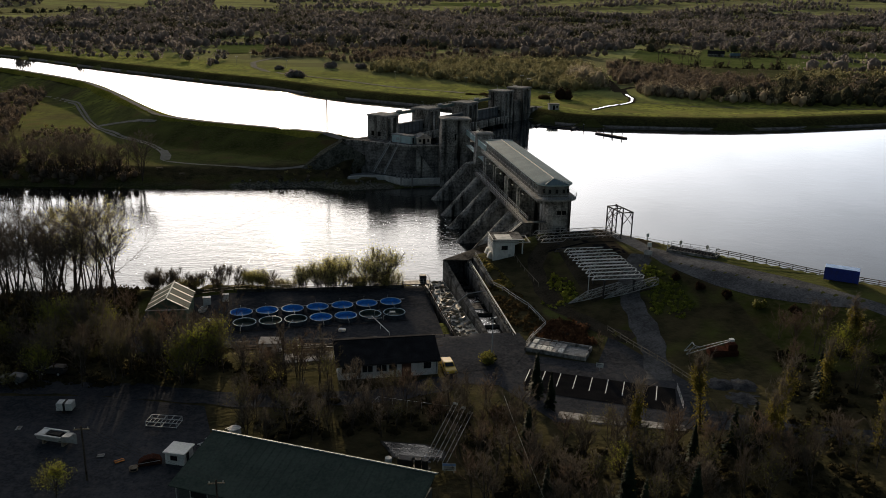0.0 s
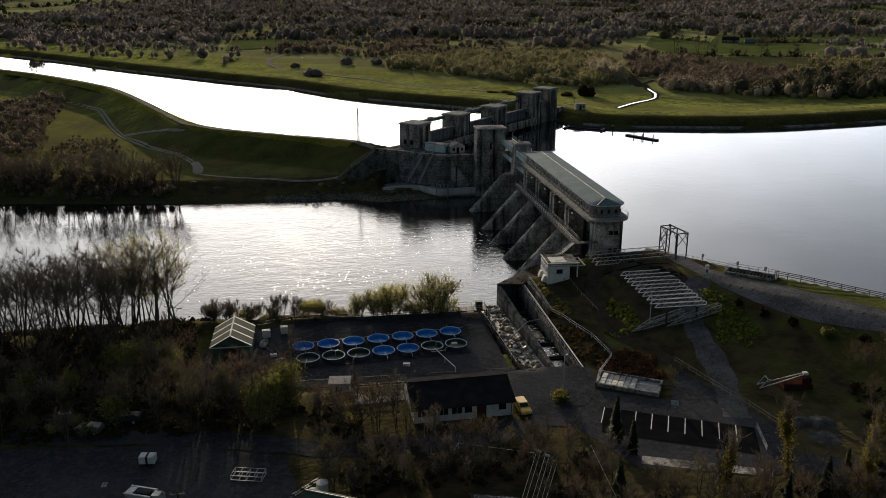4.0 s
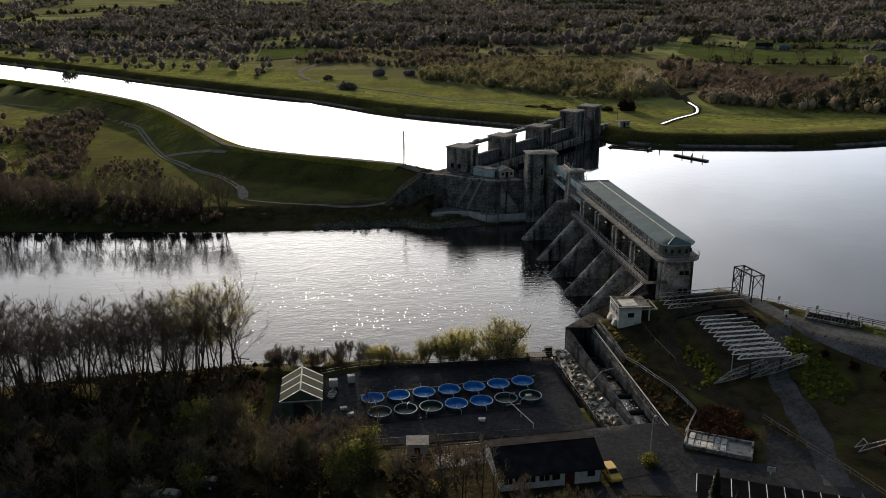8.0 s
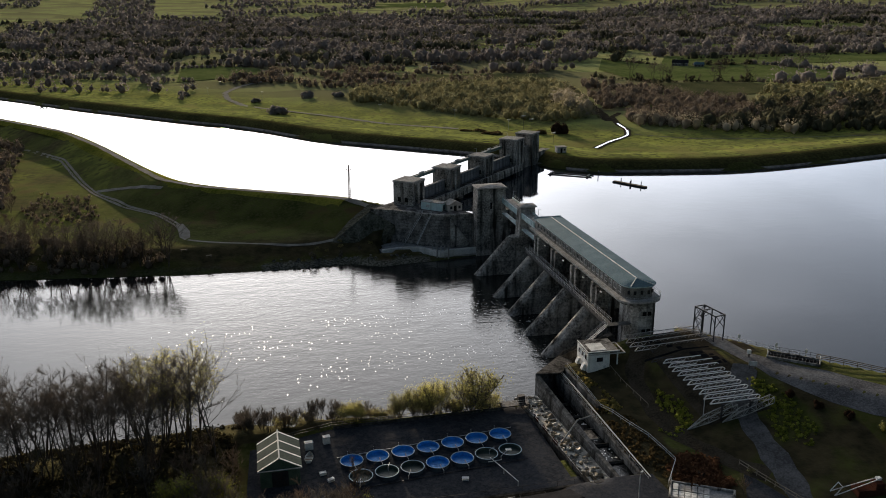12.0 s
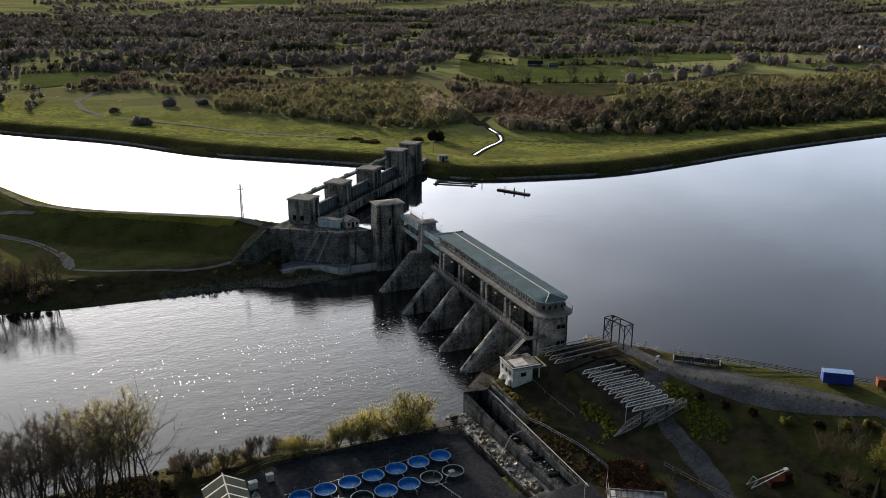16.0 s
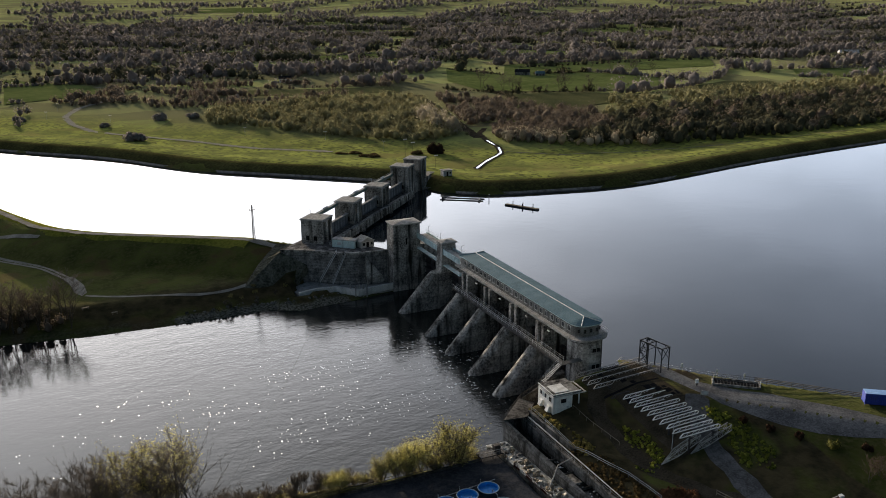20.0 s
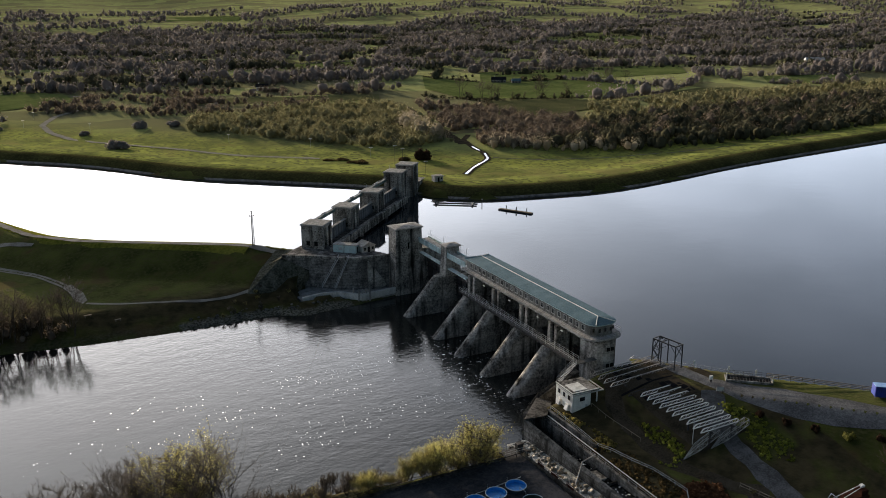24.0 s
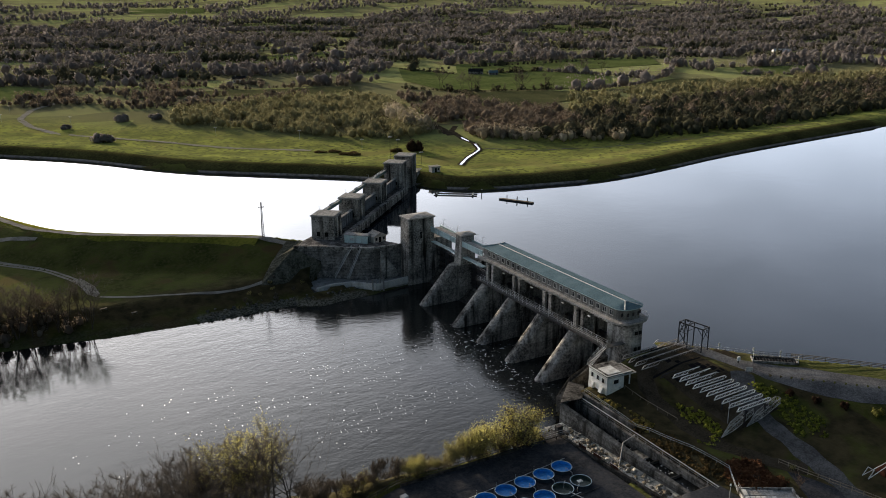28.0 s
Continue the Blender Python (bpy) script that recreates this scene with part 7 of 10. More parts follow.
# ---- things left lying on the slope east of the car park ----
mx = thing("digger_arm", "rusty disused hoist with a pale jib on the grass", "hoist", pose(83.5, 104.8, at_ground(83.5, 104.8), 0, 0, -8))
part("base", worn(boxes((2.0, 6.8, -1.2, 1.2, -0.2, 1.2)), 0.08), RUST, mx, "rusty red machine body")
part("cab", worn(boxes((5.0, 6.6, -1.0, 1.0, 1.2, 2.2)), 0.08), RUST, mx)
for p, q in (((-1.8, 0.7, 0.3), (5.5, 0.3, 2.6)), ((-1.8, -0.7, 0.3), (5.5, -0.3, 2.6)), ((-1.8, 0.7, 0.3), (-0.6, 0.7, 1.9)), ((-1.8, -0.7, 0.3), (-0.6, -0.7, 1.9)), ((-0.6, 0.7, 1.9), (-0.6, -0.7, 1.9)), ((0.6, 0.6, 1.1), (-0.6, -0.7, 1.9))):
    part("jib", rod(bmesh.new(), p, q, 0.09, n=5), STEEL_GALV, mx)
part("hook_block", worn(boxes((5.4, 6.2, -0.4, 0.4, 2.5, 2.9)), 0.05), WHITE_PAINT, mx)
HEAP = material("crushed_stone", (0.03, 0.031, 0.033), (0.085, 0.085, 0.086), 0.95, scale=0.8, fine=4, bump=1.0)
for x, y, r, h in ((82.6, 94.2, 2.6, 0.7), (86.0, 93.2, 2.6, 0.6), (84.0, 89.0, 3.6, 0.3)):
    v, f, n = [], [], 22
    hr = random.Random(int(x * 10))
    for j in range(7):
        for k in range(n):
            rad = r * (1 - j / 6.6) * (1 + 0.12 * hr.uniform(-1, 1))
            px, py = x + rad * math.cos(6.283 * k / n), y + rad * math.sin(6.283 * k / n)
            v.append((px, py, at_ground(px, py) - 0.15 + h * (j / 6) ** 0.85 + 0.08 * hr.uniform(-1, 1)))
    for j in range(6):
        for k in range(n):
            f.append((j * n + k, j * n + (k + 1) % n, (j + 1) * n + (k + 1) % n, (j + 1) * n + k))
    f.append(tuple(range(6 * n, 7 * n)))
    tagged(new("spoil_mound", mesh_of("spoil_mound", v, f, HEAP, True)), "low grey mound of crushed stone beside the lane", "mound", group="stone mounds")

# ---- works compound in front ----
gs = thing("workshop", "long workshop with a dark green sheet roof", "workshop", pose(7.6, 79.4, 4.4, 0, 0, -26.6))
part("wall", worn(boxes((0.3, 28.5, -8.6, 0.3, -0.4, 2.85)), 0.05), material("workshop_wall", (0.05, 0.06, 0.055), (0.09, 0.10, 0.09), 0.8, scale=0.6, fine=5), gs)
for s in (0, 1):
    y0, y1 = (-9.6, -0.1) if s == 0 else (1.2, -0.1)
    zr, ze = 5.0, (2.9 if s == 0 else 4.4)
    v = [(-0.3, y0, ze), (29.0, y0, ze), (29.0, y1, zr), (-0.3, y1, zr), (-0.3, y0, ze - 0.12), (29.0, y0, ze - 0.12), (29.0, y1, zr - 0.12), (-0.3, y1, zr - 0.12)]
    shared("roof_slope", mesh_of("roof_slope", v, [(0, 1, 2, 3), (7, 6, 5, 4), (0, 4, 5, 1), (1, 5, 6, 2), (2, 6, 7, 3), (3, 7, 4, 0)], GREEN_SHEET), gs)
bm = bmesh.new()
for k in range(30):
    rod(bm, (-0.2 + k, -9.55, 2.9), (-0.2 + k, -0.15, 4.99), 0.03, n=4)
part("seam", bm, GREEN_SHEET, gs, kind="stuff")
part("ridge_cap", rod(bmesh.new(), (-0.4, -0.1, 5.05), (29.1, -0.1, 5.05), 0.08, n=6), STEEL_GALV, gs, "pale ridge capping")
for k in range(5):
    window_at(gs, 2.0 + k * 4.6, 4.2 + k * 4.6, -8.65, -8.58, 1.2, 2.3)
part("door", boxes((0.22, 0.32, -6.4, -2.6, 0, 3.0)), STEEL_DARK, gs)
part("downpipe", rod(bmesh.new(), (0.1, -8.7, 0), (0.1, -8.7, 3.0), 0.07, n=6), STEEL_GALV, gs)
kb = thing("gate_lodge", "small gate lodge with a pale flat roof", "lodge", pose(1.4, 82.2, 4.45, 0, 0, -20) @ Matrix.Scale(0.68, 4))
part("wall", worn(boxes((0.3, 4.1, -2.4, 1.2, -0.2, 2.3)), 0.04), WHITE_PAINT, kb)
part("roof", worn(boxes((0, 4.4, -2.7, 1.5, 2.3, 2.55)), 0.04), CLEAR_SHEET, kb, "pale flat roof")
part("door", boxes((4.08, 4.16, -1.4, -0.5, 0, 2.05)), STEEL_DARK, kb)
window_at(kb, 1.4, 2.8, -2.44, -2.38, 0.9, 1.9)
tr = thing("trailer", "small white box trailer parked on the tarmac", "trailer", pose(-15.1, 96.6, 4.45, 0, 0, -6) @ Matrix.Scale(0.78, 4))
part("body", worn(boxes((-1.4, 1.4, -0.9, 0.9, 0.5, 1.9)), 0.05), WHITE_PAINT, tr)
part("strap", boxes((-0.2, 0.2, -0.93, 0.93, 0.52, 1.94)), STEEL_DARK, tr)
part("drawbar", rod(bmesh.new(), (1.4, 0, 0.5), (2.6, 0, 0.4), 0.06, n=5), STEEL_DARK, tr)
for s in (-1, 1):
    part("wheel", rod(bmesh.new(), (0, s * 0.85, 0.32), (0, s * 1.05, 0.32), 0.32, n=12), RUBBER, tr)
bt = thing("boat", "old white cabin boat standing on the tarmac", "boat", pose(-13.6, 87.4, 4.68, 0, 0, -22) @ Matrix.Scale(0.76, 4))
hull = bmesh.new()
sec = []
for x, w, z in ((-3.6, 1.15, 1.5), (-1.6, 1.3, 1.5), (0.8, 1.25, 1.55), (2.6, 0.8, 1.7), (3.7, 0.06, 1.9)):
    sec.append([hull.verts.new(p) for p in ((x, -w, z), (x, -w * 0.75, 0.5), (x, 0, 0.1), (x, w * 0.75, 0.5), (x, w, z))])
for a, b in zip(sec, sec[1:]):
    for i in range(4):
        hull.faces.new((a[i], a[i + 1], b[i + 1], b[i]))
hull.faces.new(sec[0])
part("hull", hull, RENDER_GREY, bt)
part("deck", boxes((-3.5, -2.2, -1.1, 1.1, 1.4, 1.52)), WHITE_PAINT, bt)
part("foredeck", worn(boxes((1.3, 2.7, -0.8, 0.8, 1.45, 1.6)), 0.03), WHITE_PAINT, bt)
part("gunwale", boxes((-3.6, 1.4, -1.32, -1.0, 1.45, 1.6)), WHITE_PAINT, bt)
part("gunwale", boxes((-3.6, 1.4, 1.0, 1.32, 1.45, 1.6)), WHITE_PAINT, bt)
part("cockpit", boxes((-2.2, 1.3, -1.0, 1.0, 0.7, 0.8)), OPENING_SHADE, bt)
part("cover", worn(boxes((-1.9, 1.0, -0.85, 0.85, 0.8, 1.62)), 0.25, 2), RUBBER, bt, "slumped black tarpaulin cover")
for x in (-2.4, 1.4):
    part("prop", boxes((x - 0.2, x + 0.2, -0.9, 0.9, -0.3, 0.5)), TIMBER, bt)
cg = thing("cage_frame", "low white tubular cage frame on the tarmac", "cage frame", pose(-3.2, 90.8, 4.45, 0, 0, -14) @ Matrix.Scale(0.8, 4))
bm = bmesh.new()
for z in (0.1, 0.9):
    for y in (0, 1.3, 2.6):
        rod(bm, (0, y, z), (5.4, y, z), 0.06, n=5)
    for x in (0, 1.35, 2.7, 4.05, 5.4):
        rod(bm, (x, 0, z), (x, 2.6, z), 0.06, n=5)
for x in (0, 2.7, 5.4):
    for y in (0, 2.6):
        rod(bm, (x, y, 0), (x, y, 0.9), 0.06, n=5)
part("frame", bm, STEEL_GALV, cg)
for k, (x, y) in enumerate(((5.4, 86.0), (6.6, 87.2), (7.8, 88.4), (4.6, 84.6))):
    lr = thing("ladder_rack", "pale ladder sections stacked beside the lodge", "ladder", pose(x, y, 4.5, 0, 8, 48), group="ladders")
    part("stile", boxes((0, 3.4, -0.3, -0.22, 0, 0.12)), STEEL_GALV, lr)
    part("stile", boxes((0, 3.4, 0.22, 0.3, 0, 0.12)), STEEL_GALV, lr)
    for j in range(8):
        part("rung", boxes((0.2 + j * 0.42, 0.26 + j * 0.42, -0.22, 0.22, 0.03, 0.09)), STEEL_GALV, lr)
for x, y, r in ((9.2, 86.2, 0.8), (8.0, 85.0, 0.6)):
    tk = thing("water_drum", "pale round water drum beside the workshop", "drum", pose(x, y, 4.45), group="drums")
    part("drum", rod(bmesh.new(), (0, 0, 0), (0, 0, 1.3 * r + 0.4), r, n=14), WHITE_PAINT, tk)
    part("lid", rod(bmesh.new(), (0, 0, 1.3 * r + 0.4), (0, 0, 1.3 * r + 0.48), r * 1.04, n=14), STEEL_GALV, tk)
cy = thing("cable_reel", "pale cable reel lying beside the lodge", "cable reel", pose(-2.6, 79.4, 4.46) @ Matrix.Scale(0.55, 4))
for z in (0.1, 0.8):
    part("flange", rod(bmesh.new(), (0, 0, z), (0, 0, z + 0.1), 1.0, n=16), TIMBER, cy)
part("cable", rod(bmesh.new(), (0, 0, 0.2), (0, 0, 0.8), 0.7, n=16), RUBBER, cy)
fence("compound_fence", "dark steel palisade fence round the works compound", [(-12, 70), (-4, 69), (5, 66)], 1.8, (0.4, 1.6), 2.2, STEEL_DARK, 0.06)


def pole(x, y, h, label, half=0.9, turn=0):
    p = thing("utility_pole", label, "utility pole", pose(x, y, at_ground(x, y), 0, 0, turn), group="utility poles")
    part("shaft", rod(bmesh.new(), (0, 0, -0.6), (0, 0, h), 0.14, 0.1, n=8), BARK, p)
    part("crossarm", boxes((-half, half, -0.06, 0.06, h - 0.5, h - 0.36)), TIMBER, p)
    for x in (0.15 - half, 0, half - 0.15):
        part("insulator", rod(bmesh.new(), (x, 0, h - 0.36), (x, 0, h - 0.14), 0.05, n=6), WHITE_PAINT, p)
    return p


POLES = [(-7.7, 77.8, 7.4), (9.0, 67.0, 5.6), (-26.0, 99.0, 8.0)]
for x, y, h in POLES:
    pole(x, y, h, "dark timber utility pole carrying cables")


def cable(name, label, p, q, sag, r=0.014):
    bm = bmesh.new()
    p, q = Vector(p), Vector(q)
    pts = [p.lerp(q, k / 24) - Vector((0, 0, sag * 4 * (k / 24) * (1 - k / 24))) for k in range(25)]
    d = (q - p).normalized()
    u = d.cross(Vector((0, 0, 1))).normalized()
    w = u.cross(d)
    rings = [[bm.verts.new(c + (u * math.cos(1.5708 * k) + w * math.sin(1.5708 * k)) * r) for k in range(4)] for c in pts]
    for a, b in zip(rings, rings[1:]):
        for k in range(4):
            bm.faces.new((a[k], a[(k + 1) % 4], b[(k + 1) % 4], b[k]))
    bm.faces.new(rings[0][::-1])
    bm.faces.new(rings[-1])
    return tagged(part(name, bm, BARK), label, "cable")


for dx in (-0.75, 0.0, 0.75):
    cable("overhead_cable", "thin overhead cable between utility poles", (-7.7 + dx, 77.8, at_ground(-7.7, 77.8) + 7.3), (9.0 + dx, 67, at_ground(9, 67) + 5.5), 0.4)
    cable("overhead_cable", "thin overhead cable between utility poles", (-7.7 + dx, 77.8, at_ground(-7.7, 77.8) + 7.3), (-26 + dx, 99.0, at_ground(-26, 99.0) + 7.9), 0.6)

# ---- pool, conveyors and clutter in the wood behind the workshop ----
pl = thing("wood_pool", "shallow concrete pool half hidden among bare trees", "pool")
part("rim", worn(prism(bmesh.new(), [(28.4, 83.0), (29.8, 78.6), (36.2, 77.2), (36.8, 79.2), (34.4, 81.4)], 3.6, 4.6), 0.05), CONCRETE_WET, pl)
part("water", prism(bmesh.new(), [(28.8, 82.6), (30.1, 78.9), (36.0, 77.6), (36.4, 79.1), (34.2, 81.0)], 4.5, 4.63), water_material("grey_pool_water", (0.02, 0.022, 0.025), 1.2, 0.9), pl, "pale grey still water")
for (ax, ay), (bx, by) in (((33.6, 76.0), (39.6, 88.9)), ((34.9, 75.8), (40.5, 87.6)), ((35.9, 75.2), (41.2, 86.0))):
    cv = thing("conveyor", "long narrow lattice conveyor leaning over the pool", "conveyor", group="conveyors")
    a, b = Vector((ax, ay, 5.2)), Vector((bx, by, 6.4))
    side = Vector((by - ay, ax - bx, 0)).normalized() * 0.28
    for s in (-1, 1):
        part("rail", rod(bmesh.new(), a + side * s, b + side * s, 0.035, n=5), STEEL_GALV, cv)
    for k in range(20):
        o = a.lerp(b, (k + 0.5) / 20)
        part("rung", rod(bmesh.new(), o - side, o + side, 0.025, n=4), STEEL_DARK, cv)
    for k in (0.05, 0.5, 0.95):
        o = a.lerp(b, k)
        part("leg", rod(bmesh.new(), (o.x, o.y, at_ground(o.x, o.y) - 0.3), o, 0.06, n=5), STEEL_DARK, cv)
    part("head_roller", rod(bmesh.new(), b - side * 1.2, b + side * 1.2, 0.2, n=8), WHITE_PAINT, cv)
mc = thing("pump_set", "dark pump set with round tanks at the pool's edge", "pump set", pose(29.9, 76.4, 4.4, 0, 0, -22))
part("skid", boxes((0, 4.4, -0.8, 0.8, 0, 0.3)), STEEL_DARK, mc)
part("engine", worn(boxes((0.3, 2.2, -0.6, 0.6, 0.3, 1.6)), 0.08), STEEL_DARK, mc)
for x in (2.9, 3.8):
    part("tank", rod(bmesh.new(), (x, 0, 0.3), (x, 0, 1.7), 0.42, n=12), STEEL_DARK, mc)
part("pipe", rod(bmesh.new(), (0.2, 0.9, 0.5), (4.3, 0.9, 0.9), 0.12, n=7), STEEL_GALV, mc)
dr = thing("water_drum", "pale drum standing beside the pump set", "drum", pose(29.0, 77.0, 4.4), group="drums")
part("drum", rod(bmesh.new(), (0, 0, 0), (0, 0, 1.1), 0.45, n=12), WHITE_PAINT, dr)
sn = thing("notice_sign", "blue and white notice board beside the pool", "sign", pose(36.4, 74.3, 4.3, 0, 0, -12))
for x in (-0.6, 0.6):
    part("post", boxes((x - 0.05, x + 0.05, -0.05, 0.05, -0.3, 1.4)), STEEL_GALV, sn)
part("board", worn(boxes((-0.85, 0.85, -0.1, -0.05, 0.5, 1.5)), 0.015), WHITE_PAINT, sn)
part("header", boxes((-0.83, 0.83, -0.115, -0.1, 1.15, 1.48)), BLUE_STEEL_PALE, sn, "blue header panel")
for z in (0.65, 0.85, 1.0):
    part("writing_bar", boxes((-0.65, 0.6, -0.113, -0.1, z - 0.04, z + 0.04)), STEEL_DARK, sn)
fence("thin_railing", "thin white railing above the pool", [(28.0, 92.4), (29.0, 94.4), (39.3, 90.2), (38.9, 88.9)], 1.0, (0.95,), 2.4, STEEL_GALV, 0.035)
cable("stay_wire", "pale stay wire slanting down through the trees", (45.6, 84.5, 9.5), (45.0, 56.0, 8.2), 0.4, 0.012).data.materials[0] = WHITE_PAINT
cable("river_cable", "thin dark cable spanning the river to the quay", (50.2, 281.0, 16.2), (-19.6, 141.2, 11.3), 4.0, 0.013)
cable("river_cable", "thin dark cable spanning the river to the quay", (54.6, 280.0, 15.8), (-17.9, 140.5, 11.3), 4.2, 0.013)
cable("river_cable", "thin dark cable spanning the river to the quay", (52.6, 280.5, 16.0), (-16.2, 139.8, 11.3), 4.1, 0.013)
pole(-17.9, 140.5, 11.5 - at_ground(-17.9, 140.5), "timber pole carrying cables over the river", 1.85, -22)
rng_c = random.Random(71)
ORANGE = material("faded_orange_plastic", (0.30, 0.09, 0.02), (0.45, 0.16, 0.04), 0.7)
for x, y, w, mat_, label in ((-4.8, 81.8, 1.2, ORANGE, "faded orange board lying on the tarmac"), (-2.6, 80.0, 1.0, ORANGE, "orange crate lid on the tarmac"), (-7.4, 83.4, 0.9, CONCRETE_PALE, "pale slab on the tarmac"), (-20.0, 92.0, 1.1, CONCRETE_PALE, "pale board dropped on the tarmac")):
    pb = thing("board_scrap", label, "board", pose(x, y, 4.5, 0, 0, rng_c.uniform(0, 90)))
    part("board", worn(boxes((-w / 2, w / 2, -0.35, 0.35, 0, 0.1)), 0.02), mat_, pb)
    part("batten", boxes((-w / 2 + 0.05, w / 2 - 0.05, -0.05, 0.05, 0.1, 0.16)), TIMBER, pb)
rd = thing("covered_stack", "red tarpaulin over a low stack by the lodge", "stack", pose(-0.9, 80.9, 4.5, 0, 0, 8))
bm = bmesh.new()
side_prism(bm, [(-1.5, 0), (1.5, 0), (1.2, 0.7), (0.4, 1.0), (-0.6, 0.85), (-1.2, 0.5)], -0.7, 0.7)
part("tarpaulin", worn(bm, 0.1), RUST, rd)
part("rope", rod(bmesh.new(), (-1.3, -0.72, 0.45), (1.3, -0.72, 0.6), 0.03, n=4), WHITE_PAINT, rd)

# ---- trench, beams and pens between the yard and the office ----
tb = thing("trench_beam", "pale timber beam on short posts over the trench beside the yard", "beam")
part("beam", worn(boxes((18.0, 41.6, 116.9, 117.2, 3.2, 3.42)), 0.03), TIMBER, tb)
for x in (19, 23.5, 28, 32.5, 37, 41.2):
    part("post", boxes((x - 0.1, x + 0.1, 116.95, 117.15, at_ground(x, 117) - 0.3, 3.2)), TIMBER, tb)
    part("strut", boxes((x - 0.06, x + 0.06, 117.2, 119.6, 3.0, 3.14)), TIMBER, tb)
patch("trench_floor", [(12, 114.2), (41.8, 114.2), (41.8, 119.5), (12, 119.5)], 0.06, EARTH, "dark wet floor of the trench beside the yard", "trench")
for k, x in enumerate((8.0, 12.6, 17.2)):
    pn_ = thing("pen_frame", "low timber pen frame beside the yard wall", "pen", pose(x, 113.0, at_ground(x + 2, 114), 0, 0, -3), group="pens")
    for y in (0, 2.6):
        part("rail", boxes((0, 4.2, y - 0.05, y + 0.05, 0.8, 0.92)), TIMBER, pn_)
        part("rail", boxes((0, 4.2, y - 0.04, y + 0.04, 0.35, 0.45)), TIMBER, pn_)
    for xx in (0.05, 2.1, 4.15):
        for y in (0, 2.6):
            part("post", boxes((xx - 0.06, xx + 0.06, y - 0.06, y + 0.06, -0.4, 1.0)), TIMBER, pn_)
# pipes and fittings round the tanks
for k in range(7):
    vx, vy = 6.0 + 4.82 * k, 136.1 + 0.52 * k
    sp = thing("standpipe", "short grey standpipe behind a fish tank", "standpipe", pose(vx - 0.4, vy + 2.7, 2.86), group="standpipes")
    part("pipe", rod(bmesh.new(), (0, 0, 0), (0, 0, 1.15), 0.06, n=6), STEEL_GALV, sp)
    part("valve", rod(bmesh.new(), (-0.15, 0, 1.0), (0.15, 0, 1.0), 0.09, n=6), STEEL_DARK, sp)
ml = thing("feed_main", "long grey water main along the tank rows", "water main")
part("pipe", rod(bmesh.new(), (3.6, 138.6, 3.0), (38.0, 142.2, 3.0), 0.08, n=6), STEEL_GALV, ml)
part("pipe", rod(bmesh.new(), (4.6, 127.6, 3.0), (37.5, 130.4, 3.0), 0.07, n=6), STEEL_DARK, ml)
for x, y, label in ((0.6, 133.8, "white crate of fittings on the yard"), (1.8, 131.4, "pale crate of fittings on the yard"), (24.8, 126.4, "pale valve box on the yard")):
    cr = thing("crate", label, "crate", pose(x, y, 2.86, 0, 0, 14 * x), group="crates")
    part("body", worn(boxes((-0.6, 0.6, -0.35, 0.35, 0, 0.45)), 0.03), WHITE_PAINT, cr)
    part("lid", boxes((-0.62, 0.62, -0.37, 0.37, 0.45, 0.5)), STEEL_GALV, cr)
# scaffold and screens along the overflow channel
sf = thing("handrail_run", "rusty steel screens and handrails along the overflow channel", "handrail", pose(44.6, 121.0, 2.85, 0, 0, 3.2))
for k in range(9):
    y = 1.5 + k * 3.0
    part("upright", rod(bmesh.new(), (0.0, y, -0.3), (0.0, y, 1.3), 0.05, n=5), STEEL_DARK, sf)
    part("strut", rod(bmesh.new(), (0.0, y, 0.9), (1.2, y + 0.6, 0.2), 0.04, n=5), STEEL_DARK, sf)
for z in (0.65, 1.25):
    part("handrail", rod(bmesh.new(), (0, 0.5, z), (0, 26.0, z), 0.035, n=5), STEEL_GALV if z > 1 else STEEL_DARK, sf)
for y in (12.0, 17.0, 21.5):
    part("screen", worn(boxes((0.3, 0.42, y, y + 2.2, -0.2, 1.1)), 0.02), RUST, sf)
# ---- on the far banks ----
ms = thing("lattice_mast", "slender dark lattice mast on the embankment crest", "mast", pose(25.3, 301.4, at_ground(25.3, 301.4)))
for x, y in ((-0.45, -0.45), (0.45, -0.45), (0, 0.5)):
    part("leg", rod(bmesh.new(), (x, y, -0.4), (x * 0.35, y * 0.35, 12.6), 0.11, n=4), STEEL_DARK, ms)
bm = bmesh.new()
for k in range(16):
    z0, z1 = k * 0.78, (k + 1) * 0.78
    s0, s1 = 1 - 0.65 * z0 / 12.6, 1 - 0.65 * z1 / 12.6
    ring0, ring1 = [(-0.45 * s0, -0.45 * s0, z0), (0.45 * s0, -0.45 * s0, z0), (0, 0.5 * s0, z0)], [(-0.45 * s1, -0.45 * s1, z1), (0.45 * s1, -0.45 * s1, z1), (0, 0.5 * s1, z1)]
    for i in range(3):
        rod(bm, ring0[i], ring1[(i + 1) % 3], 0.055, n=3)
part("lacing", bm, STEEL_DARK, ms)
part("crossarm", boxes((-0.9, 0.9, -0.06, 0.06, 11.0, 11.14)), STEEL_DARK, ms)
for x in (-0.8, 0.8):
    part("lamp", worn(boxes((x - 0.18, x + 0.18, -0.2, 0.2, 11.1, 11.5)), 0.04), STEEL_DARK, ms)
part("top_lamp", worn(boxes((-0.25, 0.25, -0.25, 0.25, 12.6, 13.0)), 0.05), STEEL_DARK, ms)
ks = thing("bank_kiosk", "small pale kiosk with a flat roof on the far bank", "kiosk", pose(132.5, 372.0, at_ground(134, 373)))
part("body", worn(boxes((0, 4.6, 0, 3.4, -0.5, 2.6)), 0.05), RENDER_GREY, ks)
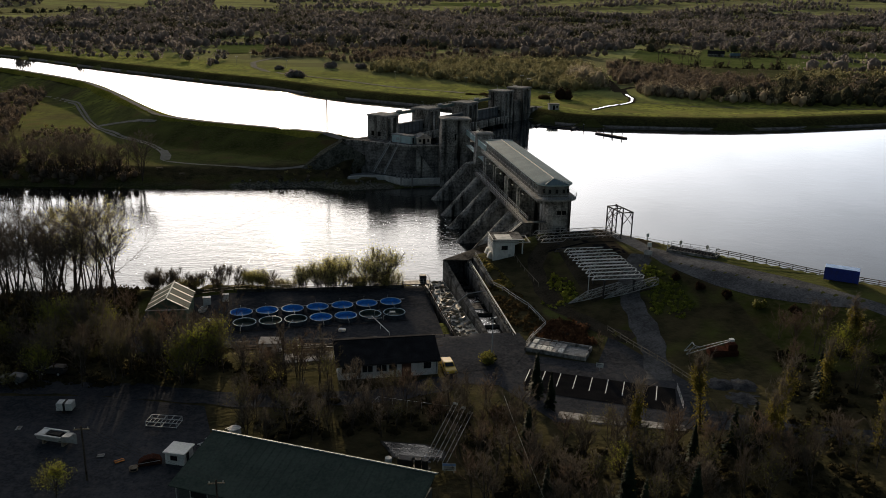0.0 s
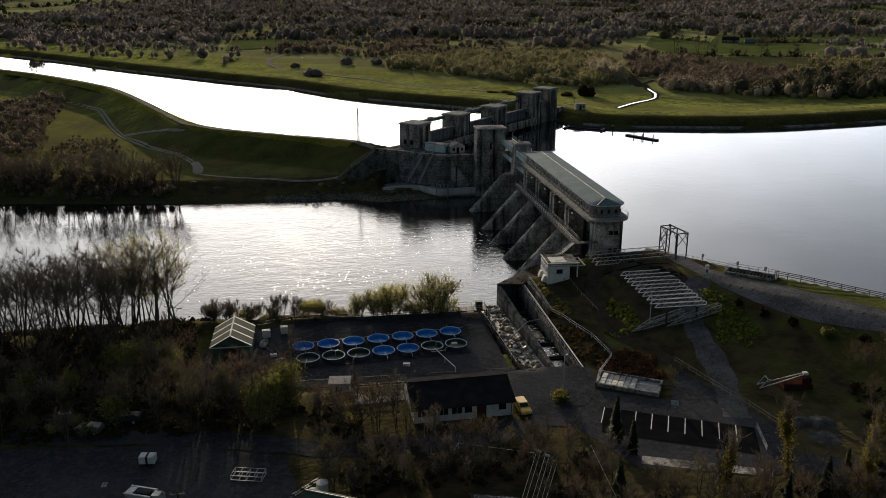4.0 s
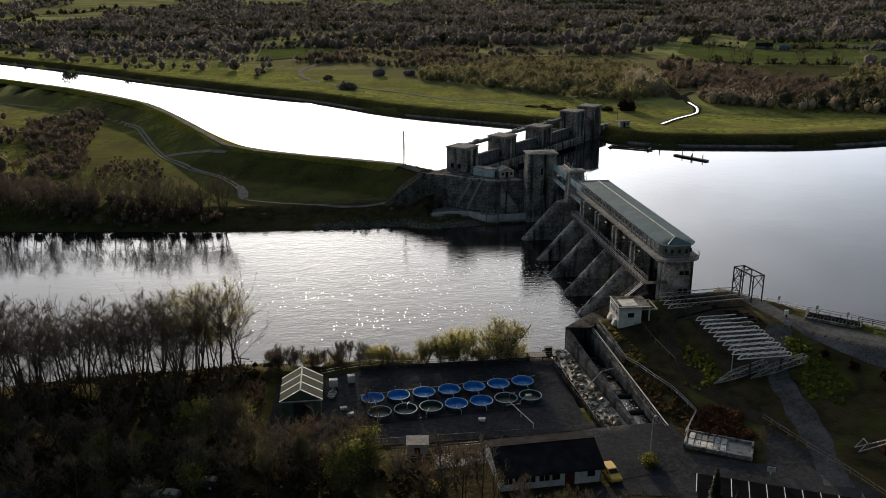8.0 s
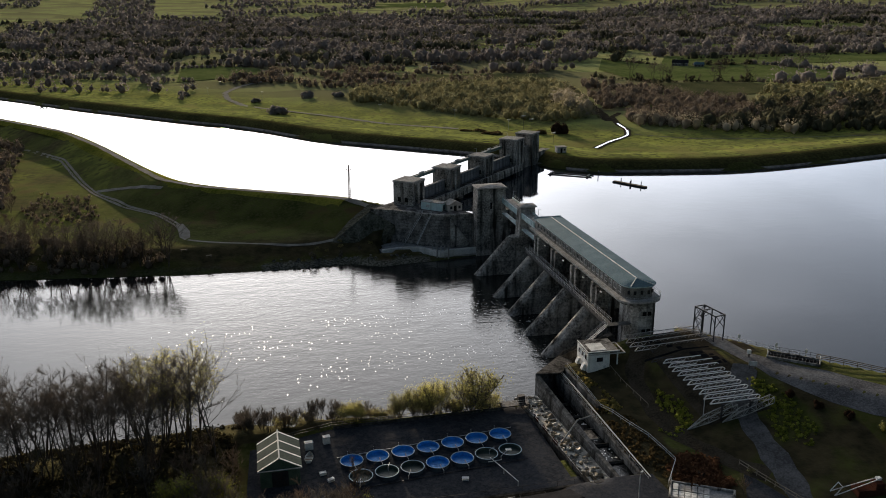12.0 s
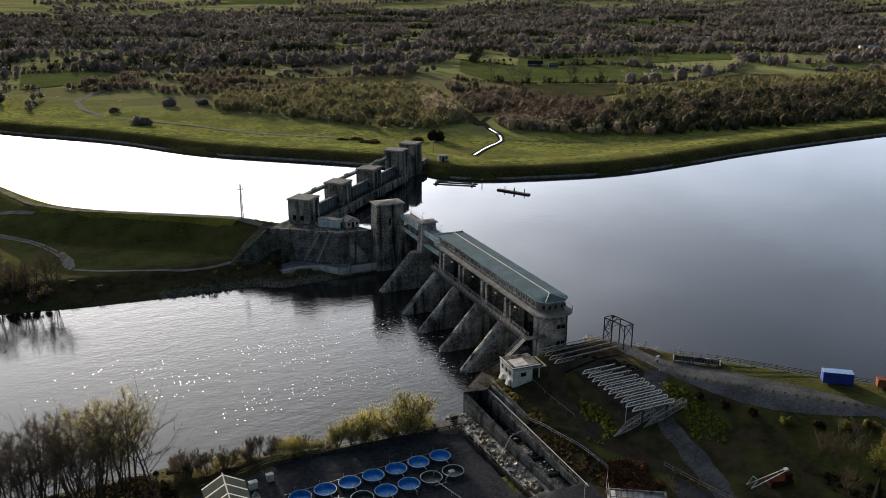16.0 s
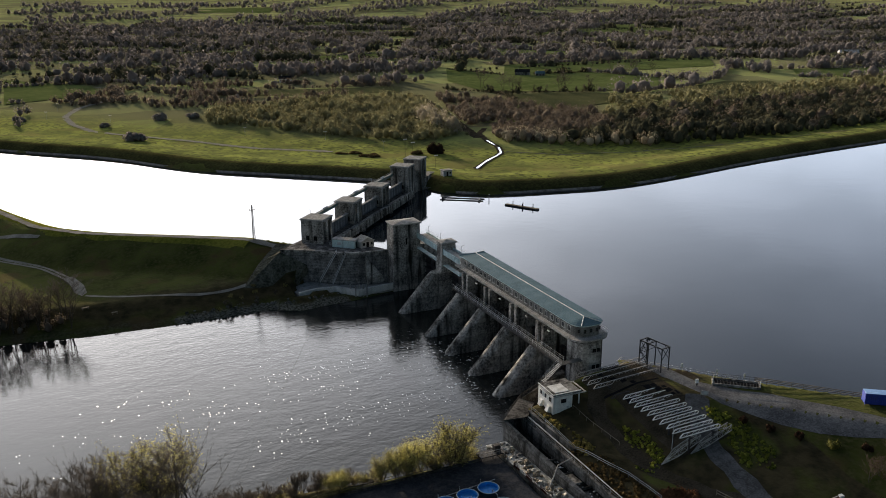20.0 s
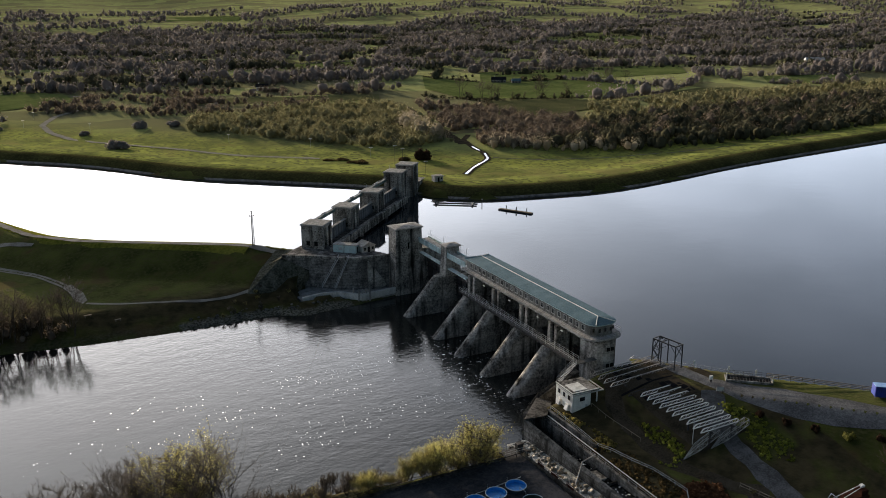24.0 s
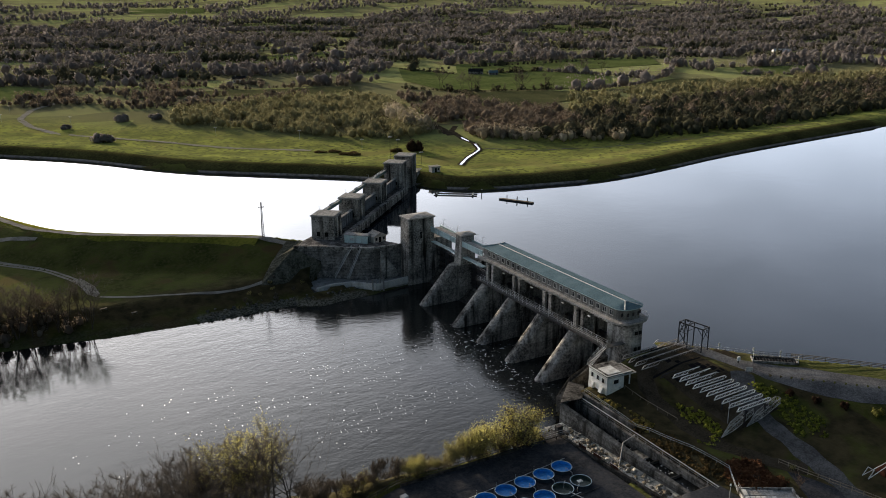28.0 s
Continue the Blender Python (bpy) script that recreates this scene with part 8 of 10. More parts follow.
part("roof", worn(boxes((-0.4, 5.0, -0.4, 3.8, 2.6, 2.85)), 0.05), CONCRETE_PALE, ks)
part("door", boxes((1.6, 2.6, -0.06, 0.02, 0, 2.1)), OPENING_SHADE, ks)
part("window", boxes((3.2, 4.1, -0.06, 0.02, 1.0, 1.9)), GLASS_DARK, ks)


def floodlight(x, y, z, h):
    p = thing("floodlight_mast", "thin floodlight mast beside the intake", "floodlight", pose(x, y, z), group="floodlights")
    part("column", rod(bmesh.new(), (0, 0, -0.3), (0, 0, h), 0.12, 0.07, n=6), STEEL_DARK, p)
    part("crossarm", boxes((-0.9, 0.9, -0.06, 0.06, h - 0.1, h)), STEEL_DARK, p)
    for dx in (-0.75, 0.0, 0.75):
        part("lamp", worn(boxes((dx - 0.25, dx + 0.25, -0.25, 0.15, h, h + 0.5)), 0.04), STEEL_GALV, p)
    return p


floodlight(126.8, 406.8, at_ground(126.8, 406.8), 13.0)
floodlight(130.2, 404.6, at_ground(130.2, 404.6), 11.5)
floodlight(139.0, 395.5, at_ground(139.0, 395.5), 6.0)
for x, y in ((-42, 702), (0, 659), (76, 560), (118, 519), (138, 468), (-34, 752)):
    ml = thing("meadow_lamp", "slim lamp column with two pale heads beside the meadow track", "lamp", pose(x, y, at_ground(x, y), 0, 0, -40), group="meadow lamps")
    part("column", rod(bmesh.new(), (0, 0, -0.3), (0, 0, 5.6), 0.09, 0.06, n=6), STEEL_GALV, ml)
    for dx in (-0.6, 0.6):
        part("arm", rod(bmesh.new(), (0, 0, 5.5), (dx, 0, 5.7), 0.05, n=5), STEEL_GALV, ml)
        part("lamp_head", worn(boxes((dx - 0.5, dx + 0.5, -0.3, 0.3, 5.65, 5.9)), 0.04), WHITE_PAINT, ml)
# pontoon and boom in the reservoir
pn = thing("pontoon", "dark floating pontoon held by piles on the reservoir", "pontoon", pose(139.2, 321.8, 9.0, 0, 0, -60.5))
part("float", worn(boxes((0, 16.2, -0.9, 0.9, -0.4, 0.45)), 0.08), STEEL_DARK, pn)
part("deck", boxes((0.1, 16.1, -0.85, 0.85, 0.45, 0.56)), TIMBER, pn)
for x in (3.0, 8.0, 13.0):
    part("mooring_post", rod(bmesh.new(), (x, 1.1, -4), (x, 1.1, 2.0), 0.18, n=8), STEEL_DARK, pn)
part("bollard", rod(bmesh.new(), (8.6, -0.4, 0.56), (8.6, -0.4, 1.7), 0.2, n=8), STEEL_DARK, pn)
bo = thing("boom", "two long dark floating boom tubes with end drums", "boom", pose(118.6, 344.6, 9.0, 0, 0, -35.0))
for y in (-2.0, 2.0):
    part("tube", rod(bmesh.new(), (0, y, 0.15), (19.5, y, 0.15), 0.22, n=8), STEEL_DARK, bo)
for x in (1.2, 17.6):
    part("drum", rod(bmesh.new(), (x, -2.4, 0.35), (x, 2.4, 0.35), 0.45, n=10), STEEL_DARK, bo)
mp_ = thing("marker_post", "dark marker post standing in the reservoir", "post", pose(137.4, 334.0, 9.0))
part("shaft", rod(bmesh.new(), (0, 0, -5), (0, 0, 2.2), 0.2, n=8), STEEL_DARK, mp_)
part("cap", rod(bmesh.new(), (0, 0, 2.2), (0, 0, 2.45), 0.28, 0.1, n=8), WHITE_PAINT, mp_)
for x, y, s in ((-32.5, 276.5, 1.0), (-24.5, 272.0, 0.8)):
    fh = thing("fishing_stand", "small pale bench stand on the river bank", "bench", pose(x, y, at_ground(x, y), 0, 0, 10), group="benches")
    part("seat", worn(boxes((-1.1 * s, 1.1 * s, -0.4, 0.4, 0.45, 0.6)), 0.03), TIMBER, fh)
    for dx in (-0.8, 0.8):
        part("leg", boxes((dx * s - 0.06, dx * s + 0.06, -0.35, 0.35, -0.2, 0.45)), TIMBER, fh)


# ---- far houses and farms ----
def house(x, y, turn, lx, ly, h, roof_mat, wall_mat, label):
    z = at_ground(x, y)
    o = thing("house", label, "house", pose(x, y, z, 0, 0, turn))
    part("wall", boxes((0, lx, 0, ly, -0.5, h)), wall_mat, o)
    bm = bmesh.new()
    v = [bm.verts.new(p) for p in ((-0.4, -0.4, h), (lx + 0.4, -0.4, h), (lx + 0.4, ly + 0.4, h), (-0.4, ly + 0.4, h), (-0.4, ly / 2, h + ly * 0.38), (lx + 0.4, ly / 2, h + ly * 0.38))]
    for f in ((0, 1, 5, 4), (2, 3, 4, 5), (1, 2, 5), (3, 0, 4), (3, 2, 1, 0)):
        bm.faces.new([v[i] for i in f])
    rf = part("roof", bm, roof_mat, o)
    part("chimney", boxes((lx * 0.2, lx * 0.2 + 0.8, ly / 2 - 0.4, ly / 2 + 0.4, h + ly * 0.25, h + ly * 0.38 + 1.0)), wall_mat, rf)
    n = max(2, int(lx / 3))
    for k in range(n):
        xx = lx * (k + 0.5) / n
        part("window", boxes((xx - 0.5, xx + 0.5, -0.06, 0.02, 1.0, 2.2)), GLASS_DARK, o)
    part("door", boxes((lx * 0.45, lx * 0.45 + 1.0, -0.06, 0.02, 0, 0.9)), STEEL_DARK, o)
    return o


for row in ((185, 908, -15, 13, 8, 3.6, SLATE, WHITE_PAINT, "white farmhouse with a slate roof among far trees"),
            (210, 1030, 10, 16, 8, 3.4, SLATE, WHITE_PAINT, "white bungalow with a slate roof far off"),
            (452, 868, -32, 17, 9, 3.6, SLATE, CONCRETE, "grey farm barn with a dull sheet roof"),
            (470, 850, -20, 10, 7, 2.8, ROOF_TEAL, CONCRETE, "low shed beside the grey barn"),
            (1000, 1264, -30, 24, 9, 6.0, SLATE, WHITE_PAINT, "long white farmhouse with many windows far off"),
            (1034, 1252, -20, 12, 8, 5.0, SLATE, WHITE_PAINT, "white house with slate roof far off"),
            (1062, 940, -30, 28, 12, 4.0, STEEL_GALV, CONCRETE, "long pale-roofed farm shed far off"),
            (1180, 830, -30, 30, 12, 4.0, STEEL_GALV, CONCRETE, "long pale-roofed farm shed far off"),
            (640, 1600, 0, 14, 8, 4.0, SLATE, WHITE_PAINT, "white house with slate roof far off"),
            (900, 1700, 15, 14, 8, 4.0, SLATE, WHITE_PAINT, "white house with slate roof far off"),
            (300, 1500, 15, 14, 8, 4.0, SLATE, WHITE_PAINT, "white house with slate roof far off"),
            (1300, 1500, 15, 14, 8, 4.0, SLATE, WHITE_PAINT, "white house with slate roof far off"),
            (-90, 1250, 15, 14, 8, 4.0, SLATE, WHITE_PAINT, "white house with slate roof far off"),
            (480, 1950, -5, 14, 8, 4.0, SLATE, WHITE_PAINT, "white house with slate roof far off")):
    house(*row)
# ---- trees: a few kinds, each built once, then copied ----
def limb(rng, out, start, direction, length, r0, r1, pieces, wobble, upward):
    """One limb in bent pieces that curve upwards; gives back the points along it."""
    p, d = Vector(start), Vector(direction).normalized()
    nodes = [(p.copy(), d.copy(), r0)]
    for k in range(pieces):
        d = (d + Vector((rng.uniform(-1, 1), rng.uniform(-1, 1), rng.uniform(-0.6, 0.6))) * wobble + Vector((0, 0, upward))).normalized()
        q = p + d * (length / pieces)
        r = r0 + (r1 - r0) * (k + 1) / pieces
        out.append((p.copy(), q.copy(), nodes[-1][2], r))
        nodes.append((q.copy(), d.copy(), r))
        p = q
    return nodes


def along(nodes, f):
    k = min(int(f * (len(nodes) - 1)), len(nodes) - 2)
    g = f * (len(nodes) - 1) - k
    return nodes[k][0].lerp(nodes[k + 1][0], g), nodes[k + 1][1], nodes[k][2] * (1 - g) + nodes[k + 1][2] * g


def tubes(limbs, sides_of):
    v, f = [], []
    for p, q, r0, r1 in limbs:
        n = sides_of(r0)
        d = (q - p).normalized()
        u = d.orthogonal().normalized()
        w = d.cross(u)
        a = len(v)
        if r0 < 0.034:
            # the thinnest limbs are mere slips
            s = (u * 0.8 + w * 0.6) * r0 * 1.2
            v += [p - s, p + s, q + s * (r1 / r0), q - s * (r1 / r0)]
            f.append((a, a + 1, a + 2, a + 3))
            continue
        for c, r in ((p, r0), (q, r1)):
            for i in range(n):
                k = 6.2832 * i / n
                v.append(c + (u * math.cos(k) + w * math.sin(k)) * r)
        for i in range(n):
            j = (i + 1) % n
            f.append((a + i, a + j, a + n + j, a + n + i))
    return v, f


def blades(rng, tips, per, length, width, droop=0.0, spread=0.6):
    """Twigs: thin pointed slips that spring from the limb ends."""
    v, f = [], []
    for p, d in tips:
        for _ in range(per):
            e = (d + Vector((rng.uniform(-1, 1), rng.uniform(-1, 1), rng.uniform(-0.8, 0.9))) * spread + Vector((0, 0, 0.12 - droop))).normalized()
            s = e.cross(Vector((rng.uniform(-1, 1), rng.uniform(-1, 1), rng.uniform(-1, 1)))).normalized() * width
            o = p - d * rng.uniform(0, 0.5)
            L = length * rng.uniform(0.5, 1.2)
            a = len(v)
            v += [o - s, o + s, o + e * L]
            f.append((a, a + 1, a + 2))
    return v, f


def leaf_quads(rng, centres, per, reach, size):
    v, f = [], []
    for p in centres:
        for _ in range(per):
            o = p + Vector((rng.gauss(0, reach), rng.gauss(0, reach), rng.gauss(0, reach)))
            n = Vector((rng.uniform(-1, 1), rng.uniform(-1, 1), rng.uniform(-0.3, 1))).normalized()
            u = n.orthogonal().normalized() * size * rng.uniform(0.6, 1.3)
            w = n.cross(u).normalized() * size * rng.uniform(0.4, 0.9)
            a = len(v)
            v += [o - u, o - w * 0.6, o + u, o + w]
            f.append((a, a + 1, a + 2, a + 3))
    return v, f


def tree(name, label, seed, height, stems=1, slim=0.26, first=0.3, limbs=15, subs=4, twigs=9, twig_len=1.3, twig_w=0.017, trunk_r=0.16, twig_mat=None, leaf_mat=None, leaves=0, leaf_size=0.1, leaf_reach=0.4, ivy=0.0, lean=0.12, wobble=0.07, rounded=False):
    """Slender stems that fork low, ascending limbs, side limbs and fine twigs; then leaves or ivy."""
    rng = random.Random(seed)
    t = thing(name, label, "shrub" if name == "shrub" else "tree")
    out, tips = [], []
    for s in range(stems):
        a = rng.uniform(0, 6.28)
        tilt = rng.uniform(0.3, 1.0) * lean
        h = height * (1.0 if s == 0 else rng.uniform(0.66, 0.97))
        o = Vector((0, 0, -0.4)) if s == 0 else Vector((math.cos(a) * 0.25, math.sin(a) * 0.25, -0.4))
        trunk = limb(rng, out, o, (math.cos(a) * tilt, math.sin(a) * tilt, 1), h, trunk_r * (1 if s == 0 else 0.75), 0.02, 7 if height > 6 else 4, wobble, 0.02)
        tips.append((trunk[-1][0], trunk[-1][1]))
        az = rng.uniform(0, 6.28)
        top = trunk[-1][0].z
        for k in range(limbs):
            f = first + (0.9 - first) * ((k + rng.uniform(0, 0.8)) / limbs)
            p, d, r = along(trunk, f)
            az += 2.4 + rng.uniform(-0.5, 0.5)
            wide = rng.uniform(0.35, 1.0) * slim * 4.0
            way = Vector((math.cos(az) * wide, math.sin(az) * wide, 1.0)).normalized()
            tip = rng.uniform(0.9, 1.06) - 0.12 * wide if rounded else rng.uniform(0.74, 1.0)
            reach = (top * tip - p.z) / max(0.35, way.z)
            length = min(max(reach, 0.12 * height), 0.55 * height)
            bough = limb(rng, out, p, way, length, min(r * 0.6, 0.085), 0.013, 4, 0.13, -0.02 if rounded else 0.05)
            for j in range(3):
                q, e, r2 = along(bough, rng.uniform(0.5, 1.0))
                tips.append((q, e))
            for j in range(subs):
                q, e, r2 = along(bough, 0.25 + 0.72 * (j + rng.random()) / subs)
                side = Vector((rng.uniform(-1, 1), rng.uniform(-1, 1), rng.uniform(-0.3, 0.8))).normalized()
                twig = limb(rng, out, q, e * 0.8 + side * 0.75, length * rng.uniform(0.2, 0.4), min(r2 * 0.7, 0.033), 0.008, 2, 0.2, 0.06)
                for i in range(4):
                    o, e2, r3 = along(twig, 0.25 + 0.75 * (i + rng.random()) / 4)
                    tips.append((o, e2))
    v, f = tubes(out, lambda r: 6 if r > 0.09 else (4 if r > 0.05 else 3))
    shared("trunk", mesh_of("trunk", v, f, BARK, True), t)
    v, f = blades(rng, tips, twigs, twig_len, twig_w, 0.08 if rounded else 0.0, 1.0 if rounded else 0.6)
    shared("crown", mesh_of("crown", v, f, twig_mat or TWIG), t)
    if leaves:
        v, f = leaf_quads(rng, [p for p, d in tips], leaves, leaf_reach, leaf_size)
        shared("foliage", mesh_of("foliage", v, f, leaf_mat), t)
    if ivy:
        on = [p.lerp(q, k / 4) for p, q, r0, r1 in out if p.z < height * ivy and r0 > 0.05 for k in range(4)]
        v, f = leaf_quads(rng, on, 34, 0.42, 0.19)
        shared("ivy", mesh_of("ivy", v, f, IVY), t)
    return t


def conifer(label, seed, height):
    rng = random.Random(seed)
    t = thing("conifer", label, "tree")
    bm = rod(bmesh.new(), (0, 0, -0.4), (0, 0, height * 0.95), 0.2, 0.04, n=6)
    part("trunk", bm, BARK, t)
    v, f = [], []
    for k in range(520):
        z = height * (0.08 + 0.9 * rng.random() ** 0.85)
        r = (height - z) * 0.24 * rng.uniform(0.5, 1.1)
        a = rng.uniform(0, 6.283)
        o, e = Vector((0.1 * math.cos(a), 0.1 * math.sin(a), z)), Vector((r * math.cos(a), r * math.sin(a), z - r * rng.uniform(0.1, 0.5)))
        s = Vector((-math.sin(a), math.cos(a), 0)) * (0.22 + 0.16 * rng.random())
        m = o.lerp(e, 0.6)
        n = len(v)
        v += [o, m - s + Vector((0, 0, -0.1)), e, m + s + Vector((0, 0, 0.12))]
        f += [(n, n + 1, n + 2), (n, n + 2, n + 3)]
    shared("crown", mesh_of("crown", v, f, CONIFER), t)
    return t


KINDS = {
    "tall": [tree("tall_tree", "tall slender bare tree with thin dark stems", s, h, stems=n, slim=0.42, first=0.36, limbs=11, subs=6, twigs=5, twig_len=1.0, twig_w=0.012, trunk_r=0.19, lean=0.3, rounded=True) for s, h, n in ((1, 16.5, 2), (2, 15.5, 3), (3, 17.0, 2), (4, 14.5, 2))],
    "bare": [tree("bare_tree", "slender bare winter tree with fine brown twigs", s, h, stems=n, slim=0.27, first=0.25, limbs=10, subs=5, twigs=3, twig_len=1.0, twig_w=0.016, trunk_r=0.12, lean=0.25) for s, h, n in ((5, 9.5, 2), (6, 10.5, 1), (7, 8.5, 3))],
    "budding": [tree("budding_tree", "bare tree with a haze of olive spring buds", s, h, stems=2, slim=0.28, first=0.25, limbs=10, subs=5, twigs=3, twig_len=0.9, twig_w=0.016, lean=0.25, leaf_mat=LEAF_OLIVE, leaves=1, leaf_size=0.10, trunk_r=0.12) for s, h in ((11, 9.0), (12, 8.0))],
    "fresh": [tree("leafing_tree", "tree in young yellow-green spring leaf", s, h, stems=2, slim=0.34, first=0.18, limbs=10, subs=5, twigs=2, leaf_mat=LEAF_SPRING, leaves=4, leaf_size=0.10, trunk_r=0.12) for s, h in ((21, 6.5), (22, 7.5))],
    "tallgreen": [tree("tall_tree", "tall bare tree with yellow-green buds", s, h, stems=2, slim=0.25, first=0.3, limbs=12, subs=6, twigs=3, twig_len=1.1, twig_w=0.015, lean=0.26, leaf_mat=LEAF_WILLOW, leaves=3, leaf_size=0.11, leaf_reach=0.5, trunk_r=0.18, rounded=True) for s, h in ((25, 15.5), (26, 14.0))],
    "red": [tree("bare_tree", "bare tree with reddish-brown twigs", s, h, stems=2, slim=0.3, first=0.22, limbs=10, subs=5, twigs=3, twig_len=0.9, twig_w=0.016, lean=0.25, twig_mat=TWIG_RED, trunk_r=0.11) for s, h in ((31, 7.5), (32, 8.5))],
    "ivy": [tree("ivy_clad_tree", "tall bare tree with a trunk wrapped in olive ivy", s, h, slim=0.14, first=0.5, limbs=12, subs=4, twigs=3, trunk_r=0.2, ivy=0.86) for s, h in ((41, 12.0), (42, 11.0))],
    "willow": [tree("shrub", "bushy willow in pale yellow-green bud", s, h, stems=11, slim=0.2, first=0.12, limbs=7, subs=4, twigs=1, twig_len=0.6, leaf_mat=LEAF_WILLOW, leaves=3, leaf_size=0.065, leaf_reach=0.34, trunk_r=0.05, lean=0.55) for s, h in ((51, 5.0), (52, 4.4))],
    "brush": [tree("shrub", "leafless brown waterside shrub", s, h, stems=8, slim=0.2, first=0.2, limbs=5, subs=3, twigs=2, twig_len=0.8, trunk_r=0.04, lean=0.4) for s, h in ((61, 4.0), (62, 4.8))],
    "goldbrush": [tree("shrub", "low brown shrub with a few yellow-green buds", s, h, stems=7, slim=0.24, first=0.15, limbs=5, subs=3, twigs=2, twig_len=0.7, trunk_r=0.035, twig_mat=TWIG_RED, leaf_mat=LEAF_WILLOW, leaves=2, leaf_size=0.07, leaf_reach=0.28, lean=0.55) for s, h in ((71, 3.0), (72, 3.6))],
    "rusty": [tree("shrub", "dense russet-brown leafless shrub on the slope", s, h, stems=8, slim=0.34, first=0.12, limbs=6, subs=3, twigs=4, twig_len=0.6, twig_w=0.02, trunk_r=0.03, twig_mat=TWIG_RED, lean=0.75) for s, h in ((75, 2.6), (76, 2.9))],
    "gorse": [tree("shrub", "dense round evergreen shrub", s, h, stems=7, slim=0.34, first=0.1, limbs=5, subs=3, twigs=1, twig_len=0.4, trunk_r=0.04, leaf_mat=CONIFER if s == 82 else LEAF_OLIVE, leaves=4, leaf_size=0.12, leaf_reach=0.2, lean=0.8) for s, h in ((81, 1.8), (82, 2.0))],
    "conifer": [conifer("dark narrow evergreen among bare trees", 91, 8.5)],
}
_used = set()


def plant(kind, x, y, rng, scale=1.0, group=""):
    protos = KINDS[kind]
    p = protos[rng.randrange(len(protos))]
    s = scale * rng.uniform(0.82, 1.18)
    m = pose(x, y, at_ground(x, y), 0, 0, rng.uniform(0, 360)) @ Matrix.Diagonal((s * rng.uniform(0.9, 1.1), s * rng.uniform(0.9, 1.1), s, 1))
    if p.name not in _used:
        _used.add(p.name)
        p.matrix_basis = m
        o = p
    else:
        o = copy_thing(p, m)
    if group:
        tagged(o, group=group)
    return o


def scatter(kinds, area, count, seed, group, scale=1.0, near=2.2, clear=()):
    """Trees spread over a plan area, none within near metres of another."""
    rng = random.Random(seed)
    xs, ys = [p[0] for p in area], [p[1] for p in area]
    done, tries = [], 0
    while len(done) < count and tries < count * 40:
        tries += 1
        x, y = rng.uniform(min(xs), max(xs)), rng.uniform(min(ys), max(ys))
        here = (np.array([x]), np.array([y]))
        if edge_distance(*here, area)[0] > 0 or any(math.hypot(x - a, y - b) < near for a, b in done):
            continue
        if any(x0 < x < x1 and y0 < y < y1 for x0, x1, y0, y1 in clear):
            continue
        done.append((x, y))
        plant(kinds[rng.randrange(len(kinds))], x, y, rng, scale, group)


CLEAR = [(-14, 46, 119, 151), (25, 42, 94.5, 103), (6, 24, 111, 119), (16, 46, 99, 114), (38, 80, 93, 118), (50, 78, 79, 104), (-22, 9, 76, 101), (6, 38, 58, 84)]
scatter(["tall"], [(-95, 138), (-62, 136), (-24, 138), (-17, 146), (-31, 151), (-32, 158), (-45, 157), (-95, 151)], 74, 101, "riverside grove", 1.03, 2.1, CLEAR)
for x, y, s in ((-30.6, 154.0, 1.15), (-27.2, 154.6, 1.0), (-24.0, 155.0, 1.0), (-21.4, 152.6, 1.12), (-28.2, 151.4, 0.95), (-23.0, 150.6, 1.0)):
    plant("tallgreen", x, y, random.Random(int(x * 31 + 2000)), s, "riverside grove")
scatter(["bare", "bare", "red", "budding"], [(-95, 122), (-62, 120), (-14, 122), (-14, 140), (-95, 142)], 46, 113, "wood behind the grove", 0.95, 3.2, CLEAR)
scatter(["budding", "red", "bare", "bare", "bare", "goldbrush", "fresh"], [(-60, 106), (-20, 103), (2, 105), (16, 100), (17, 118), (-14, 123), (-60, 127)], 76, 102, "wood behind the compound", 0.95, 2.5, CLEAR)
scatter(["bare", "bare", "bare", "red", "budding"], [(9, 86), (30, 72), (50, 82), (48, 94), (18, 94), (8, 96)], 50, 103, "wood between workshop and office", 0.68, 2.3, CLEAR)
scatter(["bare", "bare", "bare", "red", "conifer", "budding", "red"], [(34, 64), (60, 58), (84, 66), (78, 78), (52, 83), (40, 76)], 58, 104, "wood below the car park", 0.85, 2.4, CLEAR)
scatter(["bare", "bare", "red", "conifer", "bare", "ivy", "budding"], [(84, 64), (150, 52), (150, 84), (112, 100), (96, 100), (92, 80)], 66, 105, "wood beside the lane", 0.9, 2.9, CLEAR)
scatter(["goldbrush", "red", "budding"], [(96, 100), (118, 96), (150, 82), (150, 92), (116, 106), (100, 110)], 24, 106, "scrub above the lane", 0.7, 2.6)
for x, y in ((73.2, 81.1), (79.4, 72.4), (81.8, 75.6), (61.0, 76.6), (95.0, 86.5)):
    plant("ivy", x, y, random.Random(int(x * 7)), 0.95, "ivy-clad trees")
scatter(["red", "bare", "budding"], [(-17, 106), (4, 106), (5, 118), (-16, 118.6)], 18, 115, "wood below the yard shed", 1.0, 2.2)
for x, y, s in ((-21.6, 123.0, 1.15), (-16.2, 125.0, 1.1), (-24.8, 123.5, 1.0), (3.9, 110.0, 1.3), (1.2, 106.5, 1.25), (0.0, 103.5, 1.2), (-10.4, 74.5, 0.8), (4.4, 108.6, 0.85), (57.5, 70.0, 0.9), (105.0, 97.5, 1.0)):
    plant("fresh", x, y, random.Random(int(x * 19 + 900)), s, "yellow-green trees in the wood")
